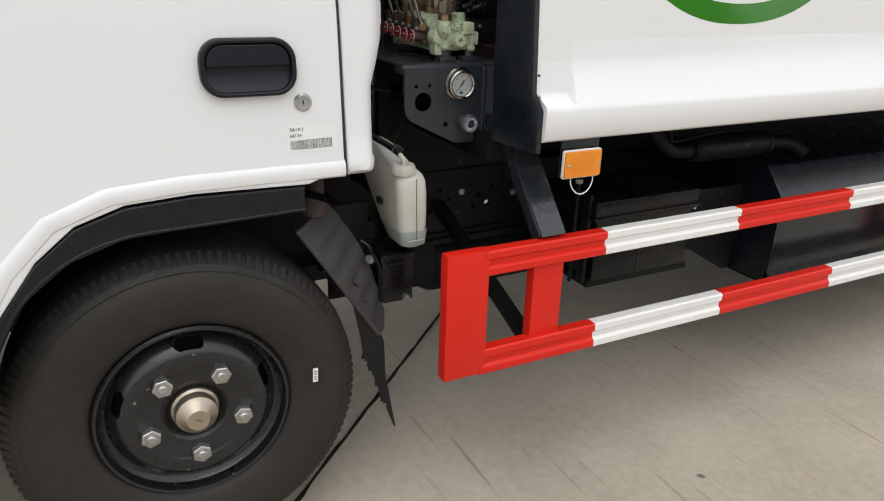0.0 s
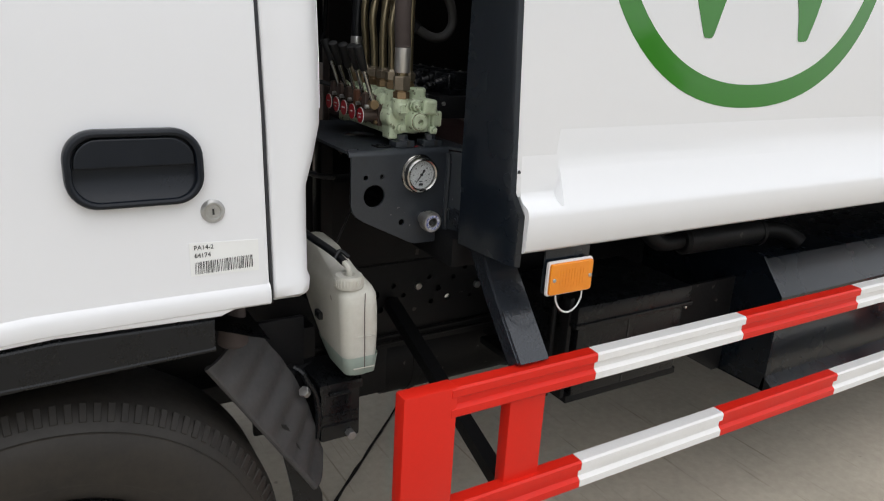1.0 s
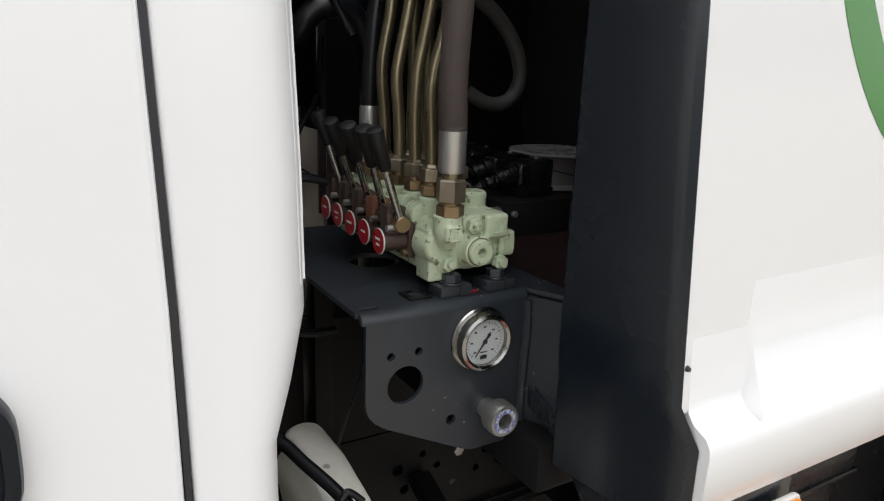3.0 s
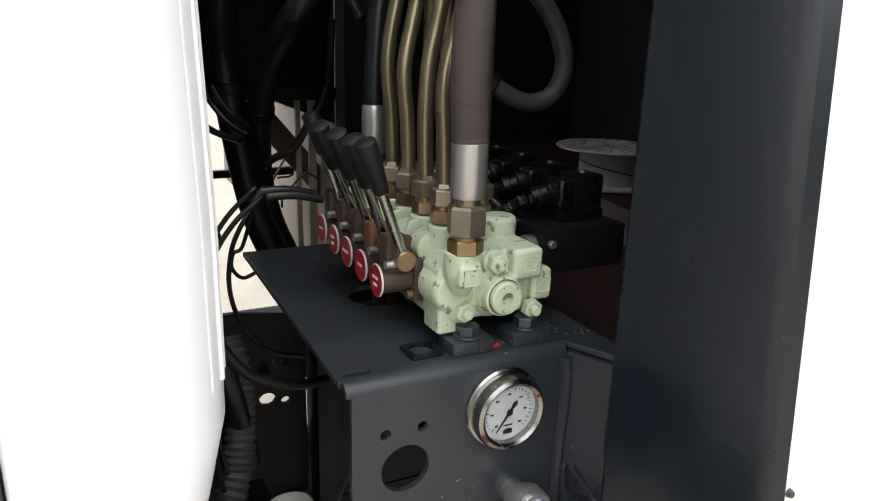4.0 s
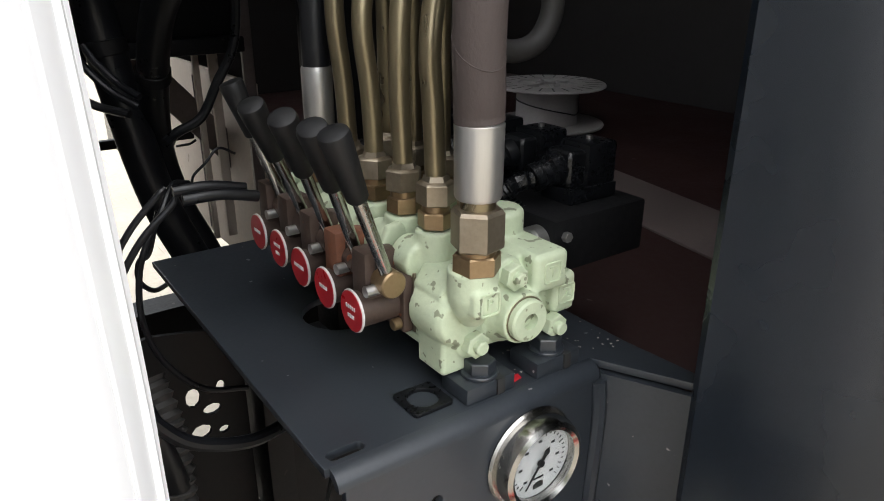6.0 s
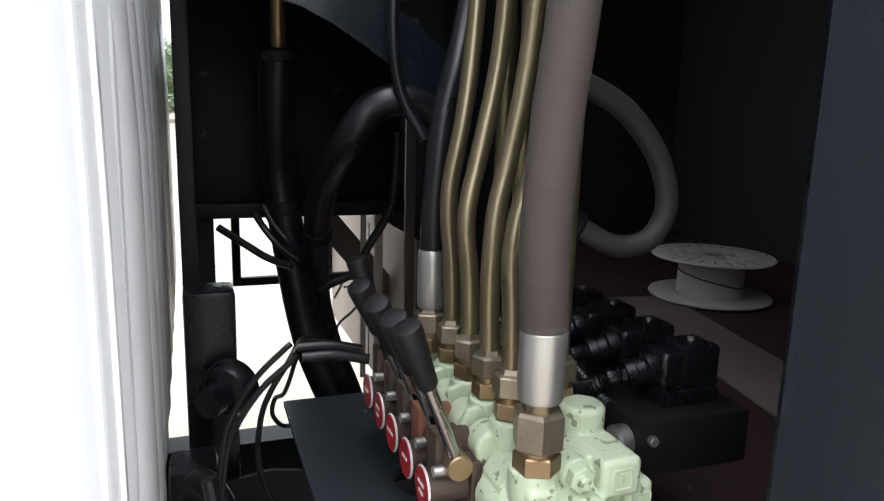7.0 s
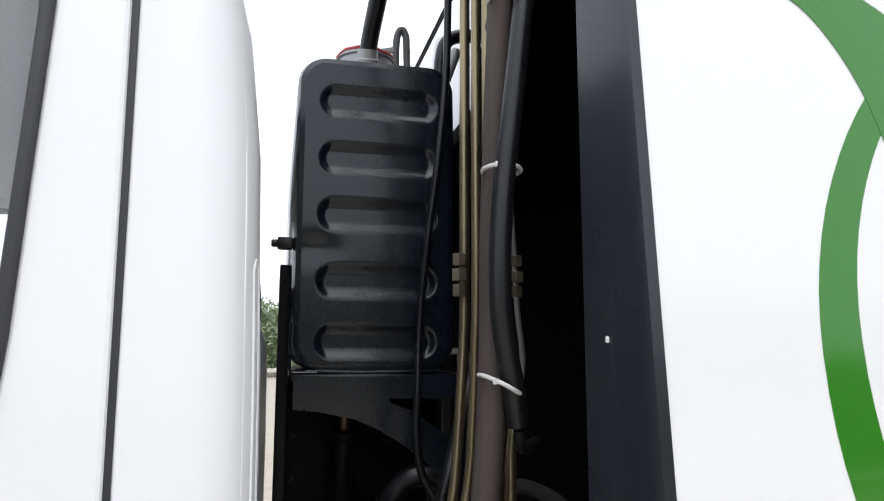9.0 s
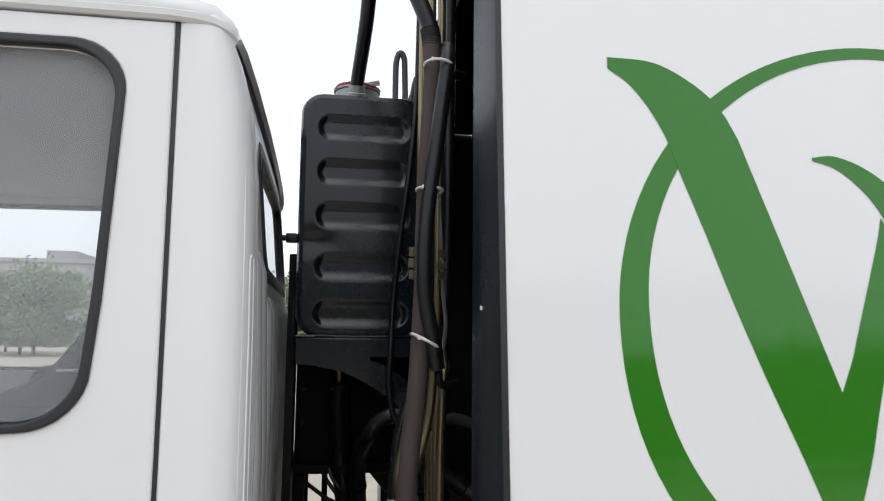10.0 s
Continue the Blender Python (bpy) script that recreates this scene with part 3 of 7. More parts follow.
    part("far_door", leaning_far(plate([far_door, window], 2.875, 0.03, 0.004)), WHITE, cab)
    part("far_window_seal", leaning_far(plate([seal_out, seal_in], 2.868, 0.02, 0.003)), SEAL, cab)
    part("front_wall", plate([round_rect(1.45, 2.83, 0.5, 1.38, 0.06)], -0.97, 0.03, 0.004, "rear"), WHITE, cab)
    part("cab_floor", block(-0.95, 0.43, 1.43, 2.84, 0.83, 0.86), BLACK, cab)
    part("headliner", block(-0.6, 0.42, 1.52, 2.77, 1.885, 1.895), LINER, cab, "pale grey headliner")
    part("rear_trim", block(0.43, 0.45, 1.52, 2.77, 0.90, 1.60, 0.004), LINER, cab, "pale grey rear trim panel")
    part("dashboard", block(-0.93, -0.70, 1.48, 2.80, 0.95, 1.36, 0.03), SEAT, cab)
    part("glass_mark", leaning(lettering("TEMPERED", 0.0052, 0.281, 1.447, SIDE + 0.0132)), TIE, pane, "white etched glass mark")
    part("lower_trim", leaning(block(-0.70, 0.315, SIDE + 0.030, SIDE + 0.075, 1.33, 1.405, 0.012)), SEAT, cab, "dark inner door trim")
    part("trim_corner", leaning(plate([[(0.17, 1.40), (0.335, 1.40), (0.335, 1.60), (0.325, 1.60), (0.305, 1.50), (0.26, 1.44)]], SIDE + 0.045, 0.02, 0.004)), SEAT, cab)
    # door furniture
    handle = part("door_handle", leaning(plate([round_rect(0.150, 0.318, 1.004, 1.103, 0.038, 8), round_rect(0.160, 0.308, 1.013, 1.094, 0.030, 8)], SIDE - 0.006, 0.020, 0.004)), HANDLE, cab, "black flush door handle")
    flap_edge = [(0.162, 1.056)] + [p for p in round_rect(0.162, 0.306, 1.010, 1.092, 0.030, 8) if p[1] > 1.057] + [(0.306, 1.056)]
    flap_edge.sort(key=lambda p: math.atan2(p[1] - 1.065, p[0] - 0.234))
    part("flap", leaning(plate([flap_edge], SIDE - 0.009, 0.008, 0.002)), HANDLE, handle)
    edge = round_rect(0.156, 0.312, 1.009, 1.098, 0.033, 8)
    bowl, rings = bmesh.new(), []
    for s in (1.0, 0.88, 0.74, 0.6, 0.45, 0.3, 0.15):
        ring = []
        for u, v in edge:
            z = 1.0535 + (v - 1.0535) * s
            deep = min(1.0, max(0.0, (z - 1.009) / 0.036))
            ring.append(bowl.verts.new((0.234 + (u - 0.234) * s, SIDE - 0.0135 + 0.0115 * deep * (2 - deep), z)))
        rings.append(ring)
    for p, q in zip(rings, rings[1:]):
        for k in range(len(p)):
            bowl.faces.new((p[k], p[(k + 1) % len(p)], q[(k + 1) % len(p)], q[k]))
    bowl.faces.new(rings[-1])
    bmesh.ops.recalc_face_normals(bowl, faces=bowl.faces[:])
    part("hand_recess", leaning(bowl), HANDLE, handle)
    lock = part("door_lock", leaning(lathe([(0, 0), (0.0165, 0), (0.0165, 0.003), (0.013, 0.007), (0.0105, 0.007), (0.0095, 0.005), (0, 0.005)], (0.328, SIDE + 0.001, 0.988), (0.328, SIDE - 1, 0.988), 28)), STEEL, cab, "round chrome door lock")
    part("key_slot", leaning(block(0.3268, 0.3292, SIDE - 0.0055, SIDE - 0.004, 0.984, 0.992)), INK, lock)
    return cab


build_cab()


def build_sticker():
    st = thing("barcode_sticker", (0.34, SIDE, 0.90), "white paper part label with black barcode on the cab door", "label")
    y = SIDE - 0.0004
    part("paper", leaning(plate([[(0.293, 0.899), (0.388, 0.897), (0.389, 0.942), (0.293, 0.946)]], y, 0.0008)), LABEL, st)
    rng = random.Random(4)
    u = 0.299
    while u < 0.378:
        w = rng.choice((0.0006, 0.0009, 0.0014))
        z0, z1 = 0.9015 + (u - 0.3) * 0.015, 0.9185 + (u - 0.3) * 0.03
        part("bar", leaning(block(u, u + w, y - 0.0007, y - 0.0003, z0, z1)), INK, st)
        u += w + rng.choice((0.0007, 0.0011, 0.0016))
    for text, z in (("PA14-2", 0.9385), ("64174", 0.9275)):
        part("writing", leaning(lettering(text, 0.0090, 0.299, z, y - 0.0006)), INK, st)


build_sticker()


def build_seat(x, y, name):
    seat = thing(name, (x, y, 0.86), "dark cloth truck seat with a headrest inside the cab", "seat", "cab seats")
    part("cushion", block(x - 0.45, x + 0.02, y - 0.23, y + 0.23, 0.861, 1.05, 0.05, 3), SEAT, seat)
    part("backrest", turned(block(-0.06, 0.06, y - 0.22, y + 0.22, 0, 0.35, 0.045, 3), Matrix.Translation((x + 0.02, 0, 1.0)) @ Matrix.Rotation(radians(8), 4, "Y")), SEAT, seat)
    part("headrest", turned(block(-0.035, 0.035, y - 0.12, y + 0.12, 0.355, 0.445, 0.028, 3), Matrix.Translation((x + 0.02, 0, 1.0)) @ Matrix.Rotation(radians(8), 4, "Y")), SEAT, seat)


build_seat(0.12, 1.80, "driver_seat")
build_seat(0.12, 2.50, "passenger_seat")


# ---- fender trim, wheel, mudguard ----
def build_fender():
    f = thing("wheel_arch_trim", (0.1, SIDE, 0.76), "dark grey plastic wheel arch trim under the cab", "fender")
    out = [(-0.30, 0.44), (-0.262, 0.57), (-0.212, 0.66), (-0.147, 0.746), (-0.079, 0.800), (0.004, 0.827), (0.117, 0.834), (0.322, 0.831)]
    inn = [(0.320, 0.783), (0.119, 0.777), (-0.003, 0.771), (-0.095, 0.741), (-0.17, 0.684), (-0.216, 0.613), (-0.25, 0.54), (-0.27, 0.44)]
    part("band", leaning(plate([out + inn], SIDE + 0.013, 0.022, 0.004)), BLACK, f)
    part("edge_bead", leaning(tube([(u, SIDE + 0.006, v + 0.004) for u, v in inn], 0.005, 8)), BLACK, f)
    liner = bmesh.new()
    rows = []
    for u, v in [(-0.29, 0.44), (-0.25, 0.57), (-0.19, 0.68), (-0.10, 0.755), (0.0, 0.79), (0.12, 0.80), (0.33, 0.80), (0.41, 0.77)]:
        rows.append([liner.verts.new((u, y, v)) for y in (SIDE + 0.02, 1.80)])
    for a, b in zip(rows, rows[1:]):
        liner.faces.new((a[0], a[1], b[1], b[0]))
    bmesh.ops.solidify(liner, geom=liner.faces[:], thickness=0.006)
    part("liner", liner, BLACK, f)


build_fender()

WX, WZ, WR = 0.086, 0.356, 0.356
AXLE = 1.446


def build_wheel():
    w = thing("front_wheel", (WX, 1.53, 0.0), "dusty black truck wheel with five nuts and worn hub cap", "wheel")
    a, b = (WX, AXLE, WZ), (WX, AXLE + 1, WZ)
    tyre_prof = [(0.188, 0.022), (0.195, 0.006), (0.204, -0.004), (0.220, -0.010), (0.250, -0.020), (0.280, -0.025), (0.308, -0.020), (0.328, -0.008), (0.340, 0.004), (0.345, 0.012), (0.351, 0.022),
                 (WR, 0.045), (WR, 0.150), (0.346, 0.175), (0.30, 0.205), (0.225, 0.195), (0.195, 0.18)]
    tyre = part("tyre", lathe(tyre_prof, a, b, 96), RUBBER, w, "dusty black tyre with blocky shoulder", angle=50)
    lugs = bmesh.new()
    for k in range(112):
        ang = 2 * math.pi * k / 112
        m = Matrix.Translation((WX, AXLE, WZ)) @ Matrix.Rotation(ang, 4, "Y")
        slope = Matrix.Translation((0.3400, 0.0035, 0)) @ Matrix.Rotation(radians(46), 4, "Z")
        merged(lugs, turned(block(-0.0150, 0.0150, -0.0012, 0.012, -0.0066, 0.0044, 0.0012, 1), m @ slope))
    part("shoulder_tread", lugs, RUBBER, tyre)
    for r, d in ((0.214, -0.006), (0.232, -0.0130), (0.316, -0.0155)):
        part("sidewall_ring", lathe([(r - 0.002, d + 0.004), (r - 0.001, d - 0.001), (r + 0.001, d - 0.001), (r + 0.002, d + 0.004)], a, b, 96), RUBBER, tyre)
    rim_prof = [(0.195, 0.006), (0.1965, -0.004), (0.193, -0.0085), (0.188, -0.007), (0.186, 0.004), (0.186, 0.018), (0.178, 0.026), (0.171, 0.028), (0.168, 0.036), (0.170, 0.15), (0.195, 0.185)]
    rim = part("rim", lathe(rim_prof, a, b, 80), RIM, w, "black painted steel rim", angle=40)
    # dished disc with hand holes
    disc = bmesh.new()
    prof = [(0.170, 0.040), (0.167, 0.0365)]
    prof += [(0.164 - 0.036 * s / 16, 0.032 - 0.033 * (1 - (1 - s / 16) ** 2)) for s in range(17)]
    prof += [(0.120, -0.001), (0.114, 0.001), (0.110, 0.0045), (0.076, 0.0045), (0.068, 0.008), (0.062, 0.016), (0.058, 0.022), (0.050, 0.024)]
    seg = 288
    rings = [[disc.verts.new((WX + r * math.cos(2 * math.pi * k / seg), AXLE + h, WZ + r * math.sin(2 * math.pi * k / seg))) for k in range(seg)] for r, h in prof]
    for band, (p, q) in enumerate(zip(rings, rings[1:])):
        r = (prof[band][0] + prof[band + 1][0]) / 2
        for k in range(seg):
            ang = math.degrees(2 * math.pi * (k + 0.5) / seg)
            off = min(abs((ang - c + 180) % 360 - 180) for c in (89, 17, 161, 233, 305))
            along = max(0.0, radians(off) * r - 0.0175)
            if math.hypot(along, (r - 0.1505) * 1.25) < 0.0105:
                continue
            disc.faces.new((p[k], p[(k + 1) % seg], q[(k + 1) % seg], q[k]))
    bmesh.ops.recalc_face_normals(disc, faces=disc.faces[:])
    bmesh.ops.delete(disc, geom=[v for v in disc.verts if not v.link_faces], context="VERTS")
    bmesh.ops.solidify(disc, geom=disc.faces[:], thickness=0.007)
    part("wheel_disc", disc, RIM, w, "black dished wheel disc with oval holes", angle=45)
    part("brake_drum", lathe([(0.05, 0.05), (0.15, 0.05), (0.165, 0.06), (0.165, 0.15), (0, 0.15)], a, b, 40), FRAME, w)
    cap = part("hub_cap", lathe([(0, -0.038), (0.0225, -0.038), (0.0250, -0.0355), (0.0365, -0.020), (0.0415, -0.017), (0.0430, -0.013), (0.0430, 0.004), (0.048, 0.008), (0.048, 0.03)], a, b, 40), HUBCAP, w, "worn zinc hub cap with a raised boss")
    part("cap_mark", turned(block(-0.008, 0.008, -0.0005, 0.0, -0.0015, 0.0015), Matrix.Translation((WX, AXLE - 0.0382, WZ)) @ Matrix.Rotation(radians(35), 4, "Y")), NUT_OLD, cap)
    for k in range(5):
        ang = radians(55 + 72 * k)
        x, z = WX + 0.097 * math.cos(ang), WZ + 0.097 * math.sin(ang)
        nut = part("wheel_nut", hexnut((x, AXLE + 0.004, z), (x, AXLE - 0.019, z), 0.0205, None, ang), STEEL, w, "zinc wheel nut")
        part("washer", lathe([(0.012, 0), (0.024, 0), (0.0235, 0.004), (0.012, 0.005)], (x, AXLE + 0.005, z), (x, AXLE - 1, z), 24), STEEL, nut)
        part("stud", rod((x, AXLE - 0.015, z), (x, AXLE - 0.025, z), 0.010, 18, 0.002), STEEL, nut)
    tag = part("tyre_mark", turned(block(-0.0055, 0.0055, -0.0008, 0.0004, -0.0165, 0.0165), Matrix.Translation((0.335, AXLE - 0.0285, 0.395)) @ Matrix.Rotation(radians(3), 4, "Y")), LABEL, w, "small white stick-on tyre mark")
    for dz in (-0.010, -0.004, 0.003, 0.009):
        part("print_bar", block(0.3325, 0.3375, AXLE - 0.0297, AXLE - 0.0292, 0.395 + dz - 0.0012, 0.395 + dz + 0.0012), INK, tag)


build_wheel()


def build_mudguard():
    g = thing("mudguard_flap", (0.45, 1.5, 0.40), "scuffed grey plastic mudguard with ragged rubber flap", "mudguard")
    # curved splash shield with a turned front lip
    sheet = bmesh.new()
    rows = []
    for i in range(61):
        t = i / 60
        sag = 0.022 * math.sin(math.pi * t)
        left = Vector((0.325 + 0.18 * t, 1.470, 0.713 - 0.281 * t))
        right = Vector((0.412 + 0.135 * t + sag * 0.9, 1.560, 0.738 - 0.298 * t + sag * 0.5))
        row = []
        for j in range(9):
            s = j / 8
            p = left.lerp(right, s)
            rib = 0.006 * (0.5 + 0.5 * math.cos((t + 0.05 * s) * 12 * math.pi)) * min(1.0, 6 * s, 8 * (1 - s))
            row.append(sheet.verts.new((p.x + rib * 0.7, p.y - rib * 0.7, p.z + rib * 0.5)))
        rows.append(row)
    for a, b in zip(rows, rows[1:]):
        for k in range(8):
            sheet.faces.new((a[k], a[k + 1], b[k + 1], b[k]))
    bmesh.ops.recalc_face_normals(sheet, faces=sheet.faces[:])
    bmesh.ops.solidify(sheet, geom=sheet.faces[:], thickness=0.006)
    bmesh.ops.recalc_face_normals(sheet, faces=sheet.faces[:])
    shield = part("shield", sheet, MUD, g, "scuffed grey ribbed splash shield", angle=50)
    part("edge_roll", tube([(0.325 + 0.18 * t, 1.470, 0.713 - 0.281 * t) for t in (0, 0.25, 0.5, 0.75, 1)], 0.006, 8), MUD, shield)
    rng = random.Random(8)
    ragged = [(0.525, 0.40), (0.528, 0.31), (0.556, 0.145), (0.548, 0.16)]
    x, z = 0.535, 0.205
    while z < 0.37:
        ragged.append((x - rng.random() * 0.009, z))
        x, z = x - 0.0048, z + 0.006 + rng.random() * 0.016
        ragged.append((x + 0.003 * rng.random(), z))
    ragged += [(0.468, 0.42), (0.452, 0.50), (0.432, 0.58), (0.46, 0.56), (0.505, 0.46)]
    part("rubber_flap", plate([ragged], 1.490, 0.006), BLACK, g, "torn black rubber flap")
    part("post", rod((0.378, 1.515, 0.725), (0.378, 1.515, 0.815), 0.025, 18, 0.004, r_end=0.020), HOSE, g, "dusty rubber buffer")
    part("shield_bolt", hexnut((0.478, 1.53, 0.560), (0.466, 1.53, 0.572), 0.009), STEEL, g)
    box = part("junction_box", block(0.545, 0.626, 1.546, 1.66, 0.466, 0.575, 0.006), BLACK, g, "black plastic box behind the flap")
    part("lid", block(0.541, 0.630, 1.542, 1.664, 0.572, 0.592, 0.004), BLACK, box)
    part("hinge", rod((0.560, 1.5405, 0.570), (0.600, 1.5405, 0.570), 0.004, 10), BLACK, box)
    part("clip", block(0.596, 0.606, 1.5385, 1.546, 0.540, 0.566, 0.002), BLACK, box)
    for z in (0.498, 0.520):
        part("rib", block(0.548, 0.622, 1.5435, 1.547, z, z + 0.004, 0.001), BLACK, box)
    part("bolt", hexnut((0.512, 1.535, 0.590), (0.504, 1.528, 0.600), 0.010), STEEL, g, "dull steel bolt")
    part("spring_clip", tube([(0.500, 1.57, 0.630), (0.515, 1.56, 0.618), (0.522, 1.555, 0.60), (0.535, 1.55, 0.575), (0.540, 1.545, 0.53), (0.536, 1.543, 0.485)], 0.006, 8), BLACK, g)
    part("support_plate", block(0.44, 0.545, 1.63, 1.645, 0.46, 0.70, 0.006), FRAME, g)
    part("box_screw", hexnut((0.603, 1.546, 0.478), (0.603, 1.528, 0.478), 0.009), STEEL, box)
    for p, q in (((0.47, 1.60, 0.60), (0.57, 1.66, 0.58)), ((0.42, 1.62, 0.56), (0.56, 1.70, 0.50))):
        part("bracket_arm", rod(p, q, 0.014, 8), FRAME, g)


build_mudguard()


# ---- coolant bottle ----
def build_bottle():
    b = thing("coolant_bottle", (0.59, 1.55, 0.62), "cloudy white plastic coolant bottle with ribbed cap", "bottle")
    out = bmesh.new()
    rings = []
    for z, y0, y1, x0, x1 in ((0.617, 1.515, 1.575, 0.592, 0.628), (0.624, 1.505, 1.60, 0.580, 0.640), (0.66, 1.501, 1.64, 0.573, 0.643), (0.70, 1.500, 1.685, 0.570, 0.644), (0.745, 1.500, 1.73, 0.568, 0.643), (0.775, 1.503, 1.755, 0.568, 0.641), (0.788, 1.510, 1.76, 0.572, 0.636), (0.800, 1.56, 1.755, 0.578, 0.630), (0.825, 1.64, 1.75, 0.580, 0.626), (0.832, 1.66, 1.74, 0.586, 0.620)):
        rr = min(0.022, (x1 - x0) * 0.45)
        rings.append([out.verts.new((u, v, z)) for u, v in round_rect(x0, x1, y0, y1, rr, 5)])
    for a, c in zip(rings, rings[1:]):
        for k in range(len(a)):
            out.faces.new((a[k], a[(k + 1) % len(a)], c[(k + 1) % len(a)], c[k]))
    out.faces.new(rings[0][::-1])
    out.faces.new(rings[-1])
    bmesh.ops.recalc_face_normals(out, faces=out.faces[:])
    body = part("bottle_body", out, BOTTLE, b, angle=70)
    low = bmesh.new()
    rows = []
    for z, y0, y1, x0, x1 in ((0.6165, 1.514, 1.576, 0.591, 0.629), (0.6235, 1.5042, 1.601, 0.5792, 0.6408), (0.66, 1.5002, 1.641, 0.5722, 0.6438)):
        rows.append([low.verts.new((u, v, z)) for u, v in round_rect(x0, x1, y0, y1, 0.016, 5)])
    for a, c in zip(rows, rows[1:]):
        for k in range(len(a)):
            low.faces.new((a[k], a[(k + 1) % len(a)], c[(k + 1) % len(a)], c[k]))
    bmesh.ops.recalc_face_normals(low, faces=low.faces[:])
    part("coolant_level", low, COOLANT, b, "greenish coolant showing through", angle=70)
    part("mould_seam", tube([(0.610, 1.4995, 0.785), (0.6095, 1.4985, 0.74), (0.611, 1.4985, 0.68), (0.612, 1.4995, 0.635)], 0.0008, 6), BEAM, body)
    for z in (0.637, 0.70):
        part("level_line", block(0.59, 0.632, 1.4985, 1.5005, z, z + 0.0016), BOTTLE, body)
    cap = part("cap", lathe([(0, 0), (0.026, 0), (0.027, 0.003), (0.026, 0.019), (0.0235, 0.023), (0.012, 0.023), (0.008, 0.018), (0, 0.018)], (0.592, 1.532, 0.790), (0.592, 1.532, 1.79), 36), BOTTLE, b, "ribbed off-white screw cap")
    for k in range(30):
        ang = 2 * math.pi * k / 30
        part("rib", rod((0.592 + 0.0265 * math.cos(ang), 1.532 + 0.0265 * math.sin(ang), 0.794), (0.592 + 0.0258 * math.cos(ang), 1.532 + 0.0258 * math.sin(ang), 0.808), 0.0011, 5), BOTTLE, cap)
    part("nipple", tube([(0.592, 1.532, 0.805), (0.592, 1.532, 0.822), (0.588, 1.545, 0.832)], 0.0055, 10), BOTTLE, cap)
    part("overflow_hose", tube([(0.588, 1.544, 0.832), (0.580, 1.575, 0.842), (0.564, 1.62, 0.853), (0.548, 1.67, 0.862), (0.525, 1.72, 0.855), (0.50, 1.78, 0.80)], 0.0072, 12), HOSE_BLACK, b, "black rubber overflow hose")
    part("hose_clip", tube([(0.600, 1.552, 0.838), (0.585, 1.557, 0.850), (0.574, 1.555, 0.838)], 0.004, 8), HOSE_BLACK, b)
    part("wire", tube([(0.63, 1.70, 0.800), (0.66, 1.74, 0.815), (0.71, 1.80, 0.85), (0.74, 1.85, 0.88)], 0.0022, 6), HOSE_GREY, b)
    part("holder_strap", block(0.562, 0.650, 1.60, 1.625, 0.70, 0.715, 0.002), BLACK, b)
    part("holder_arm", block(0.575, 0.62, 1.70, 1.94, 0.70, 0.72, 0.004), FRAME, b)


build_bottle()


# ---- refuse body ----
BY = 1.350


def body_lean(bm):
    for v in bm.verts:
        v.co.y += 0.075 * max(0.0, v.co.z - 0.98)
    return bm


def whole(bm):
    bmesh.ops.remove_doubles(bm, verts=bm.verts[:], dist=0.00005)
    return bm


